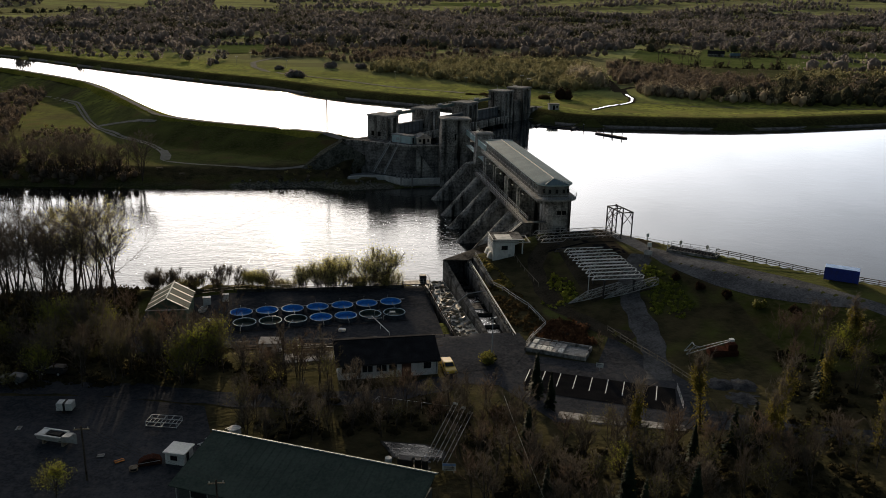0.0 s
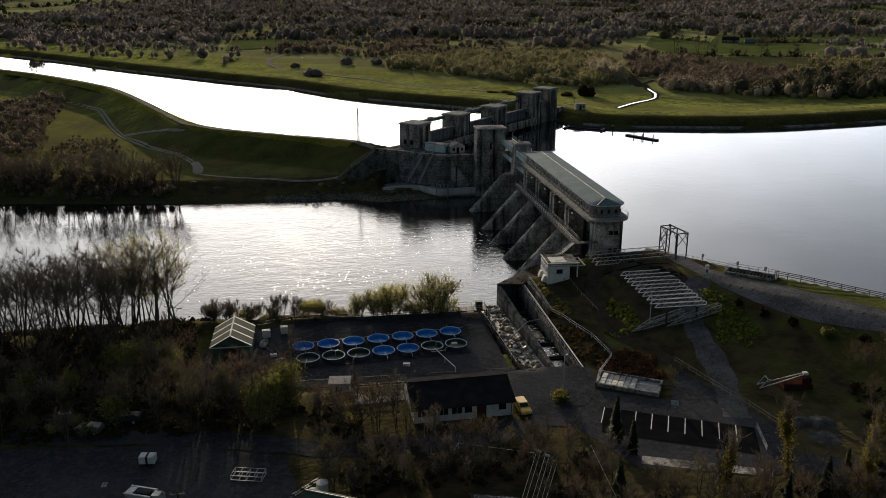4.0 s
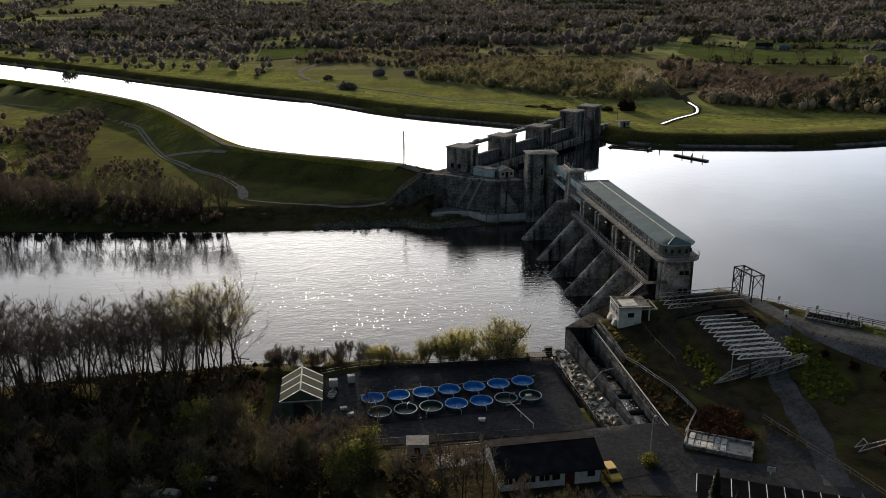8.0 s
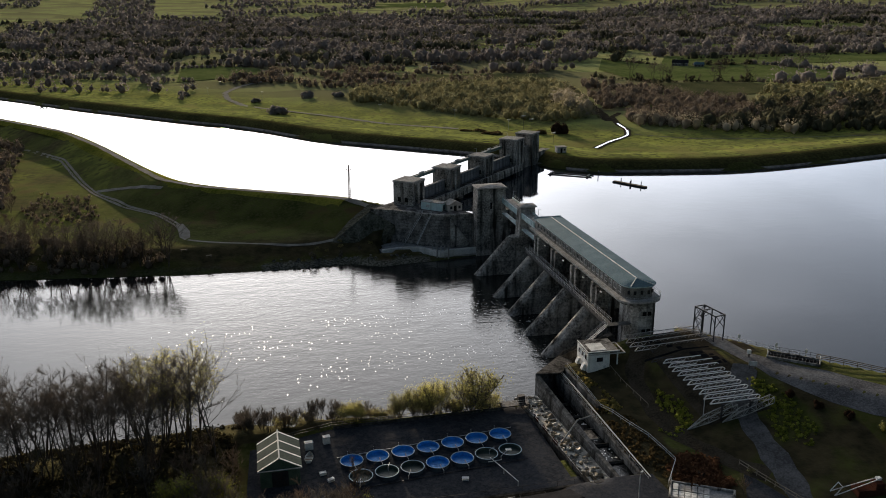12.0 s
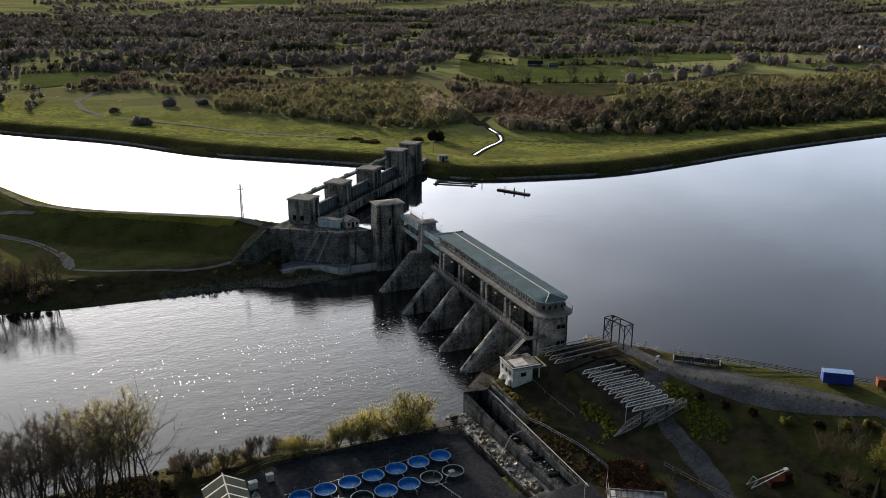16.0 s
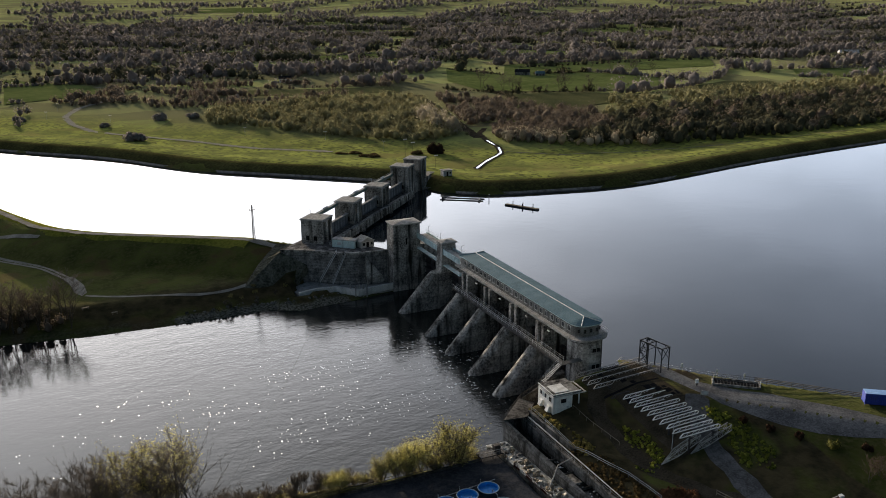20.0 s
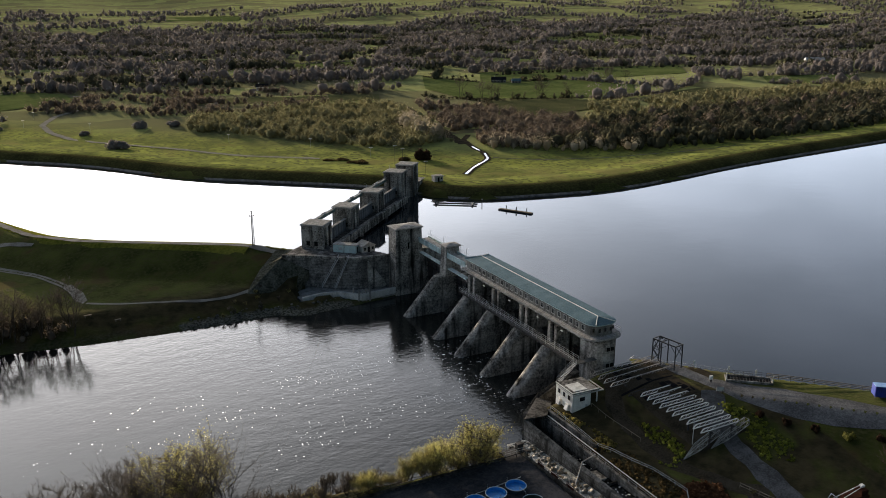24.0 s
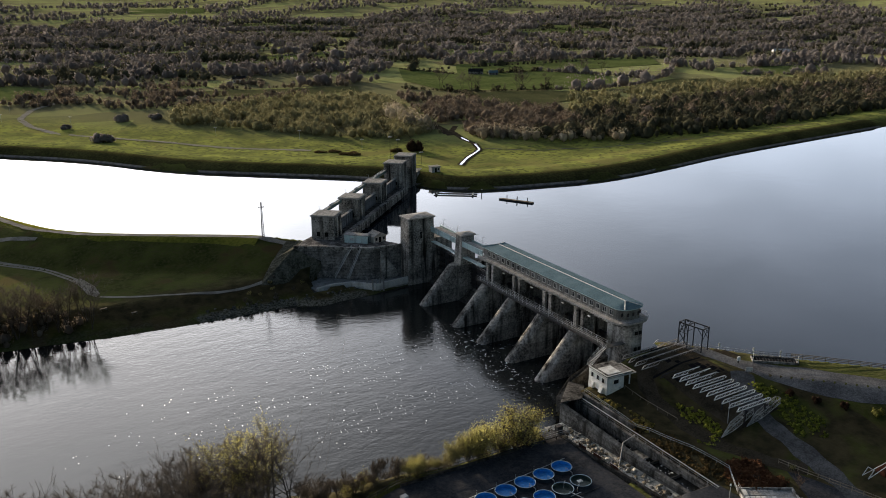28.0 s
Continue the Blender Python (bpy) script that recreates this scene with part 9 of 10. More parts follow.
for k, (x, y, s) in enumerate(((14.6, 100.4, 0.95), (17.6, 100.8, 0.95), (20.4, 101.2, 0.95), (22.0, 98.6, 0.85), (25.6, 97.2, 0.7), (12.6, 103.4, 0.9), (12.0, 98.4, 0.95), (17.0, 104.6, 0.95), (20.6, 106.0, 0.9))):
    plant(("bare", "red", "bare", "budding")[k % 4], x, y, random.Random(900 + k), s, "trees in front of the office")
plant("ivy", 94.8, 73.5, random.Random(21), 1.05, "ivy-clad trees")
plant("ivy", 83.7, 80.0, random.Random(22), 1.1, "ivy-clad trees")
plant("conifer", 52.6, 93.6, random.Random(3), 0.9, "dark evergreens")
plant("conifer", 53.8, 89.8, random.Random(4), 0.8, "dark evergreens")
scatter(["brush", "brush", "goldbrush"], [(-14, 148), (3, 151.2), (20, 151.4), (20, 155), (2, 157), (-14, 159.5)], 40, 107, "riverside brush", 1.05, 1.2)
for x, y, s in ((21.0, 152.0, 1.2), (23.0, 152.2, 1.35), (25.0, 152.0, 1.35), (33.4, 152.2, 1.45), (35.6, 152.4, 1.2), (17.6, 152.0, 0.8), (6.4, 151.4, 0.75), (8.2, 151.3, 0.7), (29.4, 152.2, 0.85)):
    plant("willow", x, y, random.Random(int(x * 11)), s, "yellow-green willows")
scatter(["brush", "goldbrush", "goldbrush"], [(8, 151.4), (41, 151.4), (41, 152.8), (8, 153.6)], 14, 108, "riverside brush", 1.0, 1.4)
scatter(["tall"], [(-140, 277.5), (-103, 277.5), (-67, 272.5), (-36, 268), (-36, 273), (-67, 279), (-103, 285), (-140, 288)], 46, 109, "far riverside trees", 0.86, 2.4)
scatter(["bare", "red", "budding", "bare"], [(-140, 282), (-67, 277), (-38, 271), (-38, 280), (-60, 292), (-100, 304), (-140, 306)], 40, 114, "far riverside trees", 0.9, 3.0)
scatter(["brush", "goldbrush", "red"], [(-150, 292), (-100, 300), (-66, 300), (-62, 320), (-96, 372), (-150, 430)], 30, 110, "scrub on the far bank", 0.8, 3.5)
scatter(["brush", "goldbrush"], [(2, 264), (22, 265), (30, 272), (22, 278), (6, 270)], 12, 111, "waterside brush", 0.55, 1.8)
for x, y, s in ((60, 117.5, 0.5), (62.5, 118.3, 0.55), (65, 117.6, 0.55), (67.5, 116.4, 0.45), (61.5, 115.8, 0.45), (64, 115.6, 0.5)):
    plant("rusty", x, y, random.Random(int(x * 17)), s, "russet shrubs on the slope")
plant("red", 68.1, 109.2, random.Random(77), 0.42, "small bare trees")
plant("goldbrush", 73.0, 114.6, random.Random(78), 0.6, "low brown shrubs on the slope")
plant("gorse", 47.6, 106.4, random.Random(79), 1.4, "shrubs beside the lamp")
plant("gorse", 48.9, 107.2, random.Random(80), 0.6, "shrubs beside the lamp")


# ---- far woods and hedges: nobody could count them ----
def core_ball():
    bm = bmesh.new()
    bmesh.ops.create_icosphere(bm, subdivisions=1, radius=1)
    bm.verts.ensure_lookup_table()
    v = np.array([p.co[:] for p in bm.verts])
    f = np.array([[p.index for p in q.verts] for q in bm.faces])
    bm.free()
    return v / np.linalg.norm(v, axis=1)[:, None], f


CORE_V, CORE_F = core_ball()


def far_growth(name, label, category, centres, radii, per, size, mat, seed, core=0.8, spray=0.0):
    """Crowns for each centre: a knotted dense middle, wrapped in small slips that break its outline."""
    r = np.random.RandomState(seed)
    n = len(centres)
    mid, rads = np.asarray(centres, float), np.asarray(radii, float)
    c, rad = np.repeat(mid, per, 0), np.repeat(rads, per, 0)
    d = r.normal(size=(n * per, 3))
    d /= np.linalg.norm(d, axis=1)[:, None]
    d[:, 2] = np.abs(d[:, 2]) * 1.15 - 0.3
    lump = (0.6 + 0.44 * r.rand(n * per) ** 0.7) if spray else (0.66 + 0.42 * r.rand(n * per))
    # each crown is a little lopsided
    lean = r.uniform(-0.25, 0.25, (n, 3))
    o = c + (d + np.repeat(lean, per, 0) * np.abs(d[:, 2:3])) * rad * lump[:, None]
    s = size * np.repeat(rads[:, 0] / rads[:, 0].mean(), per)[:, None] * (0.5 + 0.8 * r.rand(n * per, 1))
    face = d + 0.36 * r.normal(size=(n * per, 3))
    a = np.cross(face, r.normal(size=(n * per, 3)))
    a /= np.linalg.norm(a, axis=1)[:, None]
    b = np.cross(face, a)
    b /= np.linalg.norm(b, axis=1)[:, None]
    if spray:
        # twigs: slips drawn out upwards and away from the middle
        up = d * 0.75 + 0.45 * r.normal(size=(n * per, 3)) + (0, 0, 0.45)
        up *= spray / np.linalg.norm(up, axis=1)[:, None]
        side = np.cross(up, face)
        side *= 0.8 / np.linalg.norm(side, axis=1)[:, None]
        some = r.rand(n * per, 1) < 0.62
        a, b = np.where(some, up, a), np.where(some, side, b)
    v = np.stack([o - a * s, o + a * s * 0.4 - b * s * 0.7, o + a * s, o + b * s * 0.8], 1).reshape(-1, 3)
    f = np.arange(len(v)).reshape(-1, 4)
    normal = np.repeat(d / np.repeat(rads / rads.mean(1)[:, None], per, 0) + 0.14 * r.normal(size=d.shape), 4, 0)
    # knotted middles
    mid, rads, lean = (mid, rads, lean) if core else (mid[:0], rads[:0], lean[:0])
    n, k = len(mid), len(CORE_V)
    cd = np.tile(CORE_V, (n, 1))
    knots = core * (0.74 + 0.5 * r.rand(n * k, 1))
    cv = np.repeat(mid, k, 0) + (cd + np.repeat(lean, k, 0) * np.abs(cd[:, 2:3])) * np.repeat(rads, k, 0) * knots
    cn = cd / np.repeat(rads / rads.mean(1)[:, None], k, 0) + 0.22 * r.normal(size=cd.shape)
    cf = (CORE_F[None] + (np.arange(n) * k)[:, None, None]).reshape(-1, 3) + len(v)
    loops = np.concatenate([f.ravel(), cf.ravel()])
    starts = np.concatenate([np.arange(0, f.size, 4), f.size + np.arange(0, cf.size, 3)])
    v, normal = np.concatenate([v, cv]), np.concatenate([normal, cn])
    me = bpy.data.meshes.new(name)
    me.vertices.add(len(v))
    me.vertices.foreach_set("co", v.ravel().astype(np.float32))
    me.loops.add(len(loops))
    me.loops.foreach_set("vertex_index", loops.astype(np.int32))
    me.polygons.add(len(starts))
    me.polygons.foreach_set("loop_start", starts.astype(np.int32))
    me.update()
    me.validate()
    me.materials.append(mat)
    # the slips of a crown are shaded as one rounded mass
    normal /= np.linalg.norm(normal, axis=1)[:, None]
    me.polygons.foreach_set("use_smooth", np.ones(len(starts), dtype=bool))
    me.normals_split_custom_set_from_vertices(normal)
    return tagged(new(name, me), label, category, kind="stuff")


def round_bush(label, group, x, y, wide, high, mat, seed, per=420, leaf=0.16):
    """A dense rounded bush: lobes of leaf slips on a hidden tangle of stems."""
    r = random.Random(seed)
    base = at_ground(x, y)
    lobes = [(x + r.uniform(-0.3, 0.3) * wide, y + r.uniform(-0.3, 0.3) * wide, base + high * r.uniform(0.15, 0.4)) for _ in range(5)]
    radii = [(wide * r.uniform(0.26, 0.36), wide * r.uniform(0.26, 0.36), high * r.uniform(0.5, 0.62)) for _ in lobes]
    crown = far_growth("bush", label, "bush", lobes, radii, per // 5, leaf, mat, seed)
    tagged(crown, label, "bush", group=group, kind="thing")
    bm = bmesh.new()
    for lx, ly, lz in lobes:
        rod(bm, (x, y, base - 0.1), (lx, ly, lz), 0.03 * wide, 0.012 * wide, 5)
    part("stem", bm, BARK, crown)


def woodland(name, label, area, gap, seed, size, mat, per=34, slip=0.8, holes=0.25, avoid=None, patch_size=60, core=0.5):
    r = np.random.RandomState(seed)
    xs, ys = [p[0] for p in area], [p[1] for p in area]
    gx_, gy_ = np.meshgrid(np.arange(min(xs), max(xs), gap), np.arange(min(ys), max(ys), gap))
    x = gx_.ravel() + r.uniform(-0.5, 0.5, gx_.size) * gap * 1.2
    y = gy_.ravel() + r.uniform(-0.5, 0.5, gx_.size) * gap * 1.2
    keep = (edge_distance(x, y, area) < 0) & (waves(x, y, patch_size, seed) > holes - 0.6) & (line_distance(x, y, STREAM) > 8)
    for line, wide in avoid or ():
        keep &= line_distance(x, y, line) > wide
    x, y = x[keep], y[keep]
    keep = np.ones(len(x), bool)
    for outline, *_ in PASTURES:
        keep &= edge_distance(x, y, outline) > 3
    x, y = x[keep], y[keep]
    s = size * (0.5 + 0.95 * r.rand(len(x)) ** 1.5) * (1 + 0.25 * waves(x, y, 45, seed + 1))
    z = ground_height(x, y)
    broad = s * (0.5 + 0.25 * r.rand(len(x)))
    rad = np.stack([broad * 0.94, broad * 0.94, s * 0.74], -1)
    return far_growth(name, label, "woodland", np.stack([x, y, z + s * 0.36], -1), rad, per, slip, mat, seed, core, 1.25)


def undergrowth(name, label, area, gap, seed, size, mat, clear=()):
    r = np.random.RandomState(seed)
    xs, ys = [p[0] for p in area], [p[1] for p in area]
    n = int((max(xs) - min(xs)) * (max(ys) - min(ys)) / gap ** 2)
    x, y = r.uniform(min(xs), max(xs), n), r.uniform(min(ys), max(ys), n)
    keep = (edge_distance(x, y, area) < 0) & (waves(x, y, 14, seed) > -0.25)
    for x0, x1, y0, y1 in clear:
        keep &= ~((x > x0 - 1) & (x < x1 + 1) & (y > y0 - 1) & (y < y1 + 1))
    x, y = x[keep], y[keep]
    s = size * (0.4 + 1.0 * r.rand(len(x)))
    return far_growth(name, label, "undergrowth", np.stack([x, y, ground_height(x, y)], -1), np.stack([s * 1.1, s * 1.1, s], -1), 16, 0.18, mat, seed, 0.5)


RIDE = [([(270, 727), (245, 623), (217, 516), (210, 486)], 5.0)]
WOOD_BROWN = material("far_brown_scrub", (0.115, 0.09, 0.07), (0.235, 0.19, 0.142), 0.95, scale=0.09, fine=0.3, bump=0, through_light=0.35)
WOOD_OLIVE = material("far_olive_scrub", (0.155, 0.145, 0.078), (0.33, 0.3, 0.155), 0.95, scale=0.08, fine=0.3, bump=0, through_light=0.4)
WOOD_DARK = material("far_dark_wood", (0.04, 0.04, 0.026), (0.11, 0.105, 0.065), 0.95, scale=0.05, fine=0.25, bump=0, through_light=0.25)
# WOOD_GREY is kept pale to stand in for haze over the far trees
WOOD_GREY = material("far_grey_wood", (0.15, 0.132, 0.122), (0.265, 0.235, 0.215), 0.95, scale=0.02, fine=0.12, bump=0, through_light=0.4)
WOOD_PALE = material("far_pale_willow", (0.27, 0.23, 0.165), (0.44, 0.38, 0.27), 0.95, scale=0.05, fine=0.3, bump=0, through_light=0.45)
# BRAMBLE is very dark: shade under the trees is put into its colour.
BRAMBLE = material("shade_dark_brambles", (0.018, 0.016, 0.009), (0.05, 0.042, 0.02), 0.9, scale=0.2, fine=1.5, bump=0, through_light=0.15)
undergrowth("brambles", "tangled brambles, coloured dark for the shade of the bare trees", [(-95, 122), (-60, 106), (2, 104), (18, 98), (18, 118), (-13, 123), (-14, 158), (-45, 157), (-95, 151)], 1.15, 401, 1.2, BRAMBLE, CLEAR)
HERB = material("fresh_green_herbs", (0.11, 0.125, 0.02), (0.27, 0.285, 0.05), 0.85, scale=0.4, fine=2, bump=0, through_light=0.35)
BRACKEN = material("dead_bracken", (0.055, 0.038, 0.017), (0.13, 0.092, 0.042), 0.9, scale=0.4, fine=2, bump=0, through_light=0.25)
RUSSET = material("russet_dead_stalks", (0.065, 0.031, 0.017), (0.15, 0.075, 0.04), 0.9, scale=0.4, fine=2, bump=0, through_light=0.35)
DRY_GRASS = material("dry_yellow_grass", (0.16, 0.125, 0.035), (0.33, 0.26, 0.085), 0.9, scale=0.4, fine=2, bump=0, through_light=0.35)
undergrowth("young_herbs", "low bright green plants on the slope beside the girders", [(69.2, 143), (72, 138), (71, 131), (66, 127), (63.5, 131), (66.5, 137)], 0.62, 403, 0.42, HERB)
undergrowth("bank_herbs", "mottled yellow-green plants below the gravel road", [(86.4, 141), (90, 133), (90.6, 121), (86, 117), (82, 121), (85, 131)], 0.72, 404, 0.42, HERB)
undergrowth("bracken", "dead orange-brown bracken beside the overflow channel", [(55.4, 144), (60.6, 136), (62.6, 122), (59, 116), (55, 122), (54.4, 135)], 0.6, 405, 0.36, BRACKEN)
undergrowth("dry_grass", "dry yellow grass along the top of the retaining wall", [(56.2, 157.5), (58.2, 153.6), (59.4, 146), (60.4, 140), (57.4, 138.6), (56.2, 142)], 0.45, 409, 0.34, DRY_GRASS)
undergrowth("dead_stalks", "reddish dead stalks above the car park", [(59, 119), (63.5, 123), (69.5, 119.5), (71, 114), (67, 111.6), (60, 113)], 0.42, 406, 0.75, RUSSET)
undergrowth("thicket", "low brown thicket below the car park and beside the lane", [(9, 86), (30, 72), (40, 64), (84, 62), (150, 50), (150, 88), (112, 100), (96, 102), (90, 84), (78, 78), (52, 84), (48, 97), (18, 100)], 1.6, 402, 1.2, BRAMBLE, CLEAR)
woodland("scrub_wood", "brown and olive willow scrub beyond the meadow", [(63, 628), (96, 585), (117, 550), (143, 516), (170, 490), (204, 486), (240, 600), (262, 700), (210, 735), (135, 706), (78, 697)], 5.2, 201, 6.8, WOOD_OLIVE, per=95, slip=0.24, avoid=RIDE)
woodland("brown_wood", "russet-brown leafless wood beside the ride", [(226, 545), (219, 505), (217, 470), (234, 452), (300, 470), (340, 540), (326, 590), (300, 660), (282, 715)], 5.2, 202, 7.2, WOOD_BROWN, per=95, slip=0.24, avoid=RIDE)
woodland("pale_willows", "round pale leafless willows along the front of the dark wood", [(214, 480), (216, 463), (234, 446), (256, 430), (292, 412), (296, 420), (262, 442), (240, 468), (224, 490)], 6.4, 215, 7.4, WOOD_PALE, per=110, slip=0.25, holes=-0.4)
woodland("ride_willows", "tall pale pinkish willows beside the straight ride", [(206, 492), (214, 520), (226, 560), (238, 610), (222, 616), (206, 570), (190, 520)], 6.0, 216, 8.6, WOOD_PALE, per=110, slip=0.27, holes=-0.4, avoid=RIDE)
woodland("shore_wood", "dense dark wood behind the reservoir meadow", [(240, 452), (262, 430), (300, 412), (360, 408), (398, 406), (560, 420), (800, 450), (860, 560), (640, 560), (420, 540), (330, 520), (290, 470)], 6.6, 203, 8.6, WOOD_DARK, per=76, slip=0.32, holes=0.05, core=0.55)
woodland("shore_brown", "brown leafless trees scattered through the dark wood", [(280, 440), (400, 414), (800, 456), (850, 555), (640, 555), (420, 535), (330, 515)], 15.0, 217, 9.6, WOOD_BROWN, per=90, slip=0.34, holes=0.2)
woodland("back_wood", "olive scrub and trees behind the dark wood", [(330, 525), (420, 545), (640, 565), (860, 565), (900, 640), (640, 645), (520, 645), (400, 606)], 7.2, 204, 7.2, WOOD_OLIVE, per=54, slip=0.36)
woodland("left_scrub", "scattered brown scrub on the far meadows", [(-40, 800), (60, 720), (130, 715), (215, 745), (275, 785), (280, 860), (120, 930), (-10, 900)], 7.0, 205, 6.5, WOOD_BROWN, per=46, slip=0.42, holes=0.62)
woodland("far_trees", "hedgerow trees and woods fading into the distance", [(-700, 1150), (-120, 900), (20, 960), (120, 870), (280, 830), (330, 850), (420, 990), (500, 1020), (760, 1030), (860, 990), (740, 850), (700, 700), (820, 640), (1200, 640), (2400, 900), (2400, 2600), (-300, 2600)], 12.5, 206, 12.5, WOOD_GREY, per=26, slip=0.62, holes=0.63, patch_size=240, core=0.5)
woodland("far_copses", "dark copses among the far fields", [(-500, 1250), (120, 980), (380, 1060), (900, 1180), (1250, 740), (2400, 960), (2400, 2600), (-300, 2600)], 13.0, 218, 12.0, WOOD_DARK, per=22, slip=0.8, holes=0.85, patch_size=260, core=0.5)
woodland("skyline_trees", "distant wooded country under the hills", [(-900, 2000), (2600, 1500), (3600, 2600), (2600, 3900), (-900, 3900)], 27.0, 207, 16.0, WOOD_GREY, per=10, slip=1.7, holes=0.62, patch_size=420, core=0.5)
woodland("west_trees", "scattered trees on the meadows west of the canal", [(-700, 1200), (-400, 980), (-150, 680), (-70, 620), (-40, 720), (-120, 900), (-420, 1250)], 16.0, 209, 9.0, WOOD_GREY, per=44, holes=0.75, core=0.5)
woodland("shore_scrub", "brown leafless thicket along the far shore", [(-150, 300), (-115, 290), (-88, 275), (-62, 268.5), (-38, 269), (-40, 277), (-64, 288), (-90, 304), (-118, 332), (-160, 345)], 3.2, 211, 3.8, WOOD_BROWN, per=60, slip=0.2, holes=0.05, patch_size=24)
woodland("hollow_scrub", "brown scrub in a hollow of the west bank", [(-168, 480), (-150, 520), (-132, 495), (-106, 352), (-100, 336), (-118, 330), (-150, 420)], 3.8, 212, 4.2, WOOD_BROWN, per=56, slip=0.22, holes=0.2, patch_size=30)
woodland("russet_brush", "low brown brush beside the wheel track", [(-94, 374), (-76, 364), (-66, 326), (-82, 318), (-100, 340)], 2.6, 213, 1.5, WOOD_BROWN, per=40, slip=0.16, holes=0.15, patch_size=20)
woodland("west_copse", "brown copse on the west bank", [(-130, 385), (-104, 330), (-160, 300), (-420, 420), (-420, 700), (-260, 640)], 8.0, 210, 6.8, WOOD_BROWN, per=60, slip=0.4, holes=0.5, avoid=[([(-240, 590), (-167, 534), (-125, 484), (-102, 445), (-84, 392), (-75, 369)], 7)])


def hedge(lines, gap, size, seed, mat, name, label, per=26, slip=0.7, core=0.5):
    r = np.random.RandomState(seed)
    pts = []
    for line in lines:
        for (ax, ay), (bx, by) in zip(line, line[1:]):
            n = int(math.hypot(bx - ax, by - ay) / gap)
            for k in range(n):
                if r.rand() < 0.9:
                    pts.append((ax + (bx - ax) * k / n + r.uniform(-1, 1), ay + (by - ay) * k / n + r.uniform(-1, 1)))
    p = np.array(pts)
    s = size * (0.45 + 0.5 * r.rand(len(p)) + (r.rand(len(p)) > 0.8) * (0.6 + 0.9 * r.rand(len(p))))
    z = ground_height(p[:, 0], p[:, 1])
    return far_growth(name, label, "hedge", np.column_stack([p, z + s * 0.3]), np.stack([s * 0.72, s * 0.72, s * 0.75], -1), per, slip, mat, seed, core, 1.25)


hedge([[(314, 758), (336, 730), (356, 702), (388, 698), (416, 686), (440, 682)], [(478, 868), (524, 864), (552, 868)], [(441, 878), (413, 975)], [(340, 730), (343, 692), (325, 640)]],
      3.0, 3.4, 301, WOOD_DARK, "hedgerows", "low dark hedgerows round the green pastures")
hedge([[(440, 682), (460, 656), (500, 670), (529, 671), (565, 690), (600, 715), (636, 735), (690, 785), (736, 829)], [(552, 869), (564, 849), (572, 814), (582, 789), (590, 768), (600, 715)], [(726, 706), (807, 652)], [(736, 829), (790, 780), (920, 744)]],
      4.2, 8.0, 305, WOOD_GREY, "bushy_hedgerows", "tall grey-brown bushy hedgerows between the pastures", 60, 0.4)
hedge([[(505, 1012), (570, 1003), (641, 1016), (695, 1023), (766, 1022), (857, 995)], [(565, 1132), (679, 1092), (785, 1250)], [(810, 1575), (1080, 1705), (1200, 1890)], [(300, 1110), (450, 1200), (522, 1380)]],
      6.0, 11.0, 306, WOOD_GREY, "tree_belts", "belts of bare trees behind the pastures", 60, 0.5)
# tall bare trees standing in the hedge
rng_t = random.Random(307)
for x, y, h in ((338, 731, 1.9), (352, 712, 2.0), (357, 705, 1.8), (361, 701, 1.7), (378, 699, 1.3), (390, 697, 1.5), (402, 693, 1.6), (407, 691, 1.7), (416, 686, 1.3), (425, 686, 1.5), (431, 684, 1.6), (436, 683, 1.4), (463, 656, 1.5), (556, 866, 1.9), (566, 840, 1.9), (574, 808, 1.8), (584, 786, 1.6)):
    plant("tall" if h > 1.55 else "bare", x, y, rng_t, h * 0.72, "trees in the pasture hedge")
hedge([[(-300, 950), (100, 1000), (425, 1010)], [(100, 1000), (150, 1300), (380, 1450)], [(-100, 1350), (140, 1310), (360, 1290), (700, 1350), (1100, 1330)], [(700, 1350), (780, 1140)], [(400, 1700), (1080, 1700), (1500, 1640)],
       [(1100, 1330), (1177, 836)], [(900, 1150), (1300, 1250), (1700, 1150)], [(-250, 1700), (300, 1800), (560, 2250), (900, 2100)], [(-60, 820), (-220, 900), (-330, 1000)], [(-200, 1200), (-90, 1500)]],
      5.0, 7.0, 302, WOOD_GREY, "far_hedgerows", "grey leafless hedgerows across the far fields", 14, 0.8)

# field edges beyond: a crooked net of hedges over the far country
rng_h = random.Random(303)
knots = {(i, j): (-760 + 150 * i + rng_h.uniform(-45, 45) + 14 * j, 1040 + 130 * j + rng_h.uniform(-36, 36) - 9 * i) for i in range(24) for j in range(13)}
net = []
for (i, j), k in knots.items():
    for n in ((i + 1, j), (i, j + 1)):
        if n in knots and rng_h.random() < 0.66:
            m = knots[n]
            net.append([k, ((k[0] + m[0]) / 2 + rng_h.uniform(-9, 9), (k[1] + m[1]) / 2 + rng_h.uniform(-9, 9)), m])
hedge(net, 9.0, 7.5, 304, WOOD_DARK, "field_hedges", "dark hedges between the small far fields", 10, 0.9)

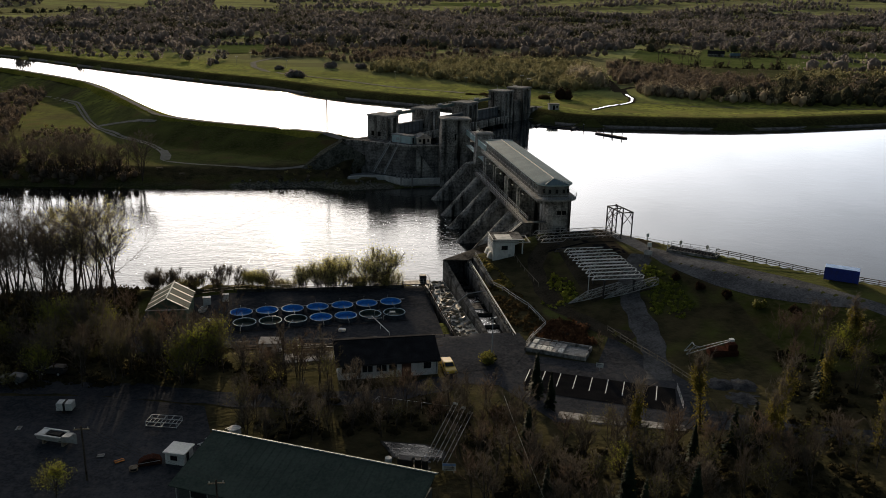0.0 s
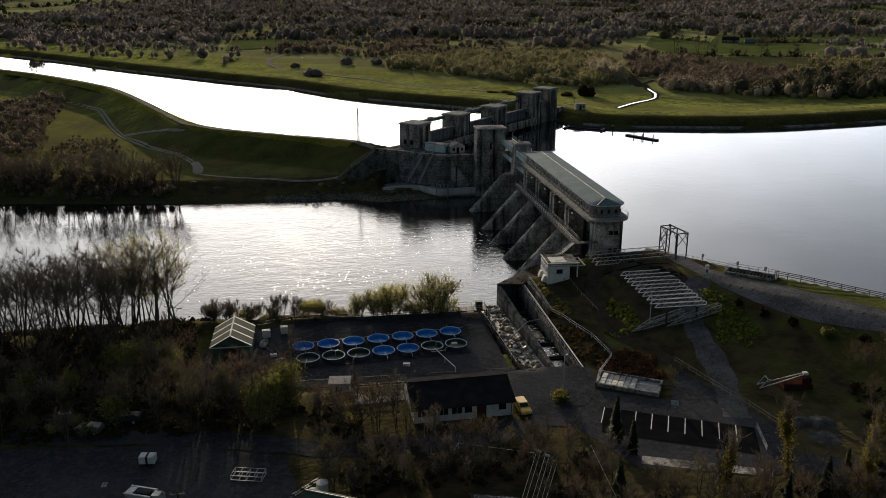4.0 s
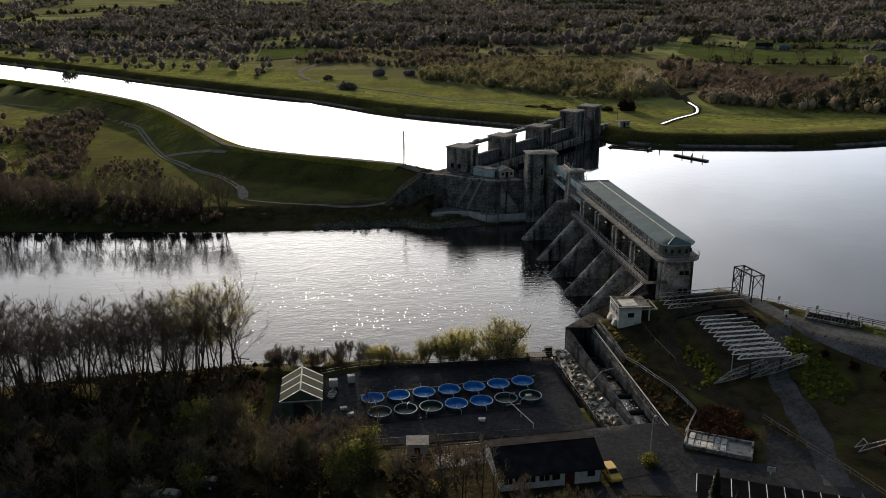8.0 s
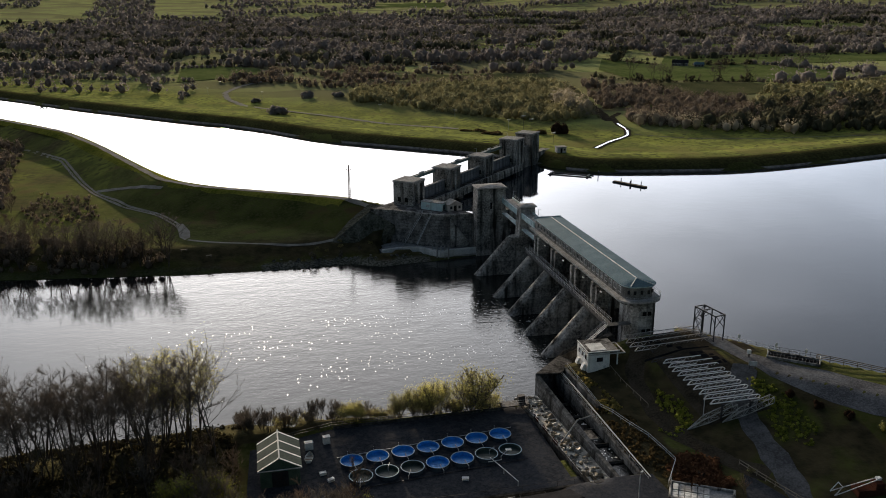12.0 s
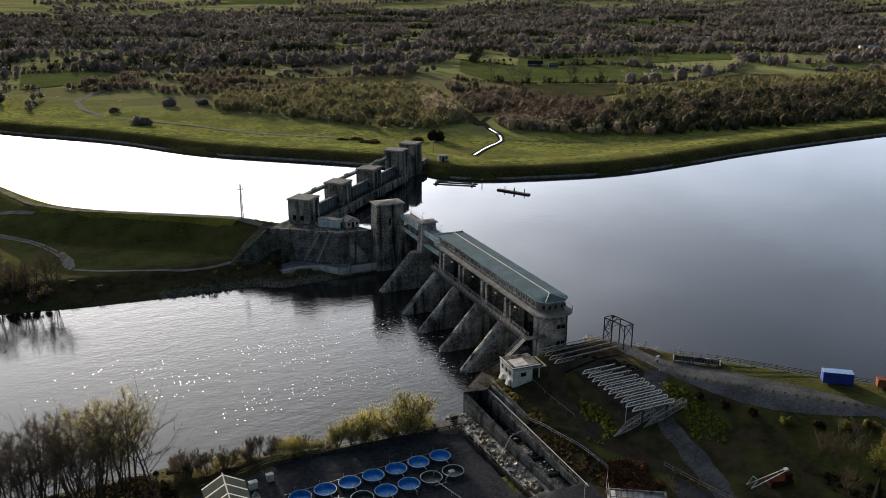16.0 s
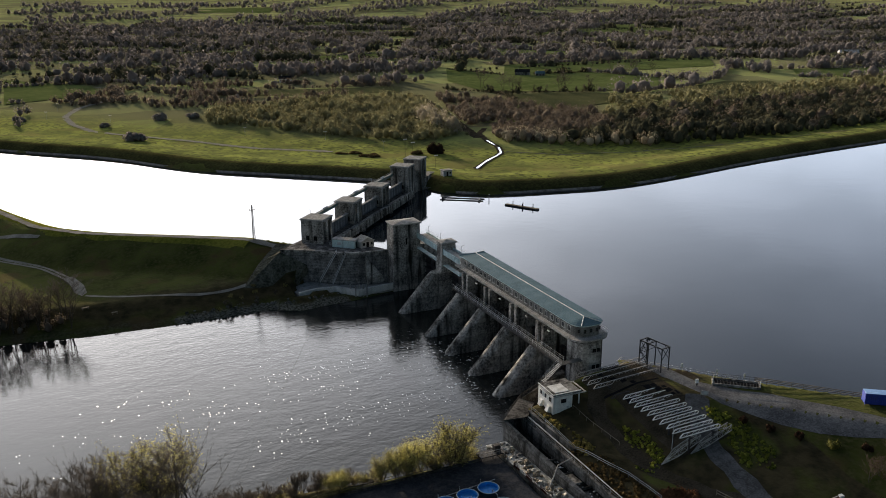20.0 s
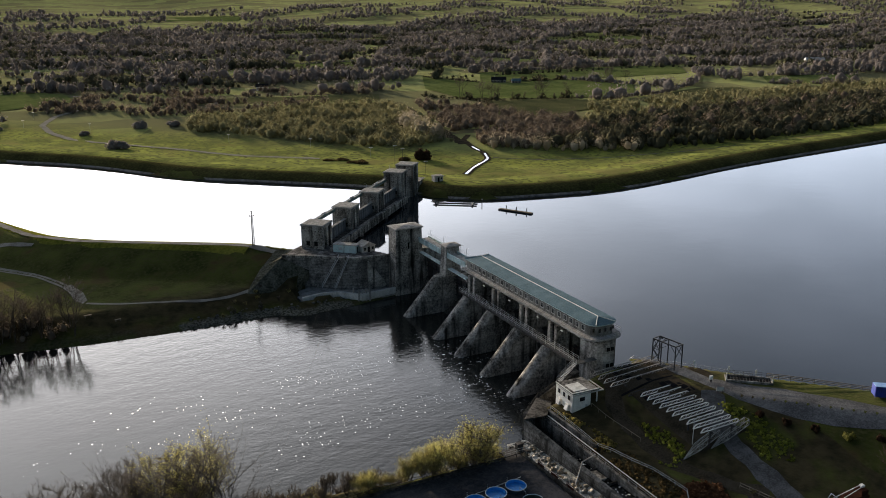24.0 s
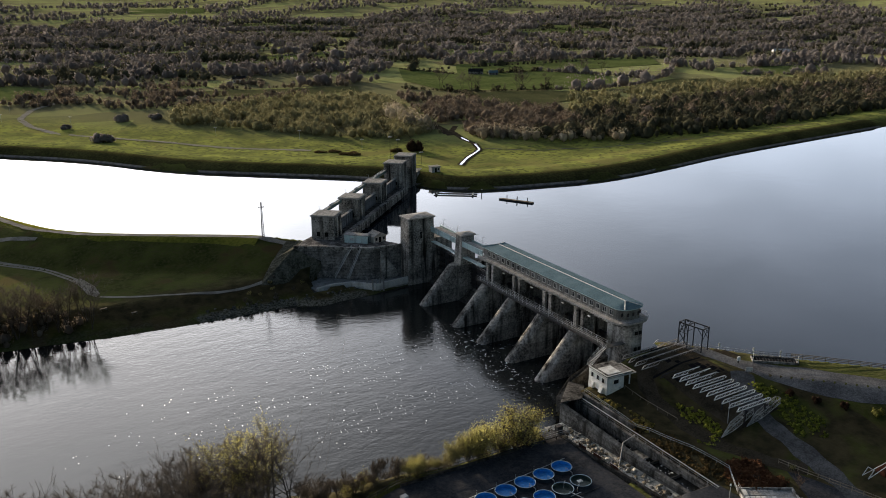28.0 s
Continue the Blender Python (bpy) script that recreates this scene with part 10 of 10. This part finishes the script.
BUSH_DARK = material("dark_russet_leaves", (0.018, 0.011, 0.008), (0.05, 0.032, 0.02), 0.85, scale=0.8, fine=4, bump=0, through_light=0.2)
for k, (x, y, w, h) in enumerate(((90.4, 129.9, 2.5, 1.9), (93.3, 125.5, 1.8, 1.5), (96.8, 120.9, 1.9, 1.6), (105.2, 111.8, 2.2, 1.7))):
    round_bush("dark russet rounded bush beside the gravel road", "bushes along the gravel road", x, y, w, h, BUSH_DARK, 610 + k)
for k, (x, y, w, h) in enumerate(((100.4, 116.0, 2.7, 1.9), (109.4, 109.0, 2.8, 2.0), (113.7, 106.9, 2.6, 1.9), (112.5, 102.5, 2.4, 1.8), (119.0, 101.5, 2.4, 1.8))):
    round_bush("rounded olive-green bush beside the gravel road", "bushes along the gravel road", x, y, w, h, LEAF_OLIVE, 620 + k)
round_bush("dark round evergreen bush on the reservoir meadow", "bushes on the reservoir meadow", 161, 445, 9.5, 7.0, BUSH_DARK, 650, 620, 0.5)
for k, (x, y, w, h) in enumerate(((151.5, 449.0, 7, 3.0), (124.6, 450.6, 8.5, 1.8), (120.6, 453.5, 6.5, 1.4), (119.5, 466, 9, 1.3), (112.0, 469, 6, 1.0), (128.0, 457.0, 5, 1.2))):
    round_bush("low brown gorse clump on the meadow grass", "bushes on the reservoir meadow", x, y, w, h, BRACKEN, 651 + k, 300, 0.35)
for k, (x, y, w, h) in enumerate(((8.5, 567.5, 13, 6.0), (32, 660, 14, 6.5), (-60, 700, 9, 4.5), (58.5, 662, 10, 4.5), (109, 766, 12, 6), (-5, 640, 7, 3.5))):
    round_bush("round grey-brown leafless bush on the far meadow", "bushes on the far meadow", x, y, w, h, WOOD_GREY, 630 + k, 520, 0.7)

# pale stones along the foot of the bank below the quay
rng_s = np.random.RandomState(505)
sx, sy = rng_s.uniform(-8, 46, 160), rng_s.uniform(262, 268, 160)
wet = edge_distance(sx, sy, RIVER)
keep = (wet > -0.5) & (wet < 5)
sx, sy = sx[keep], sy[keep]
size_ = 0.15 + 0.4 * rng_s.rand(len(sx))
far_growth("shore_rubble", "pale rubble along the foot of the far bank", "rubble", np.stack([sx, sy, ground_height(sx, sy)], -1), np.stack([size_, size_, size_ * 0.6], -1), 16, 0.28, BANK_STONE, 506)
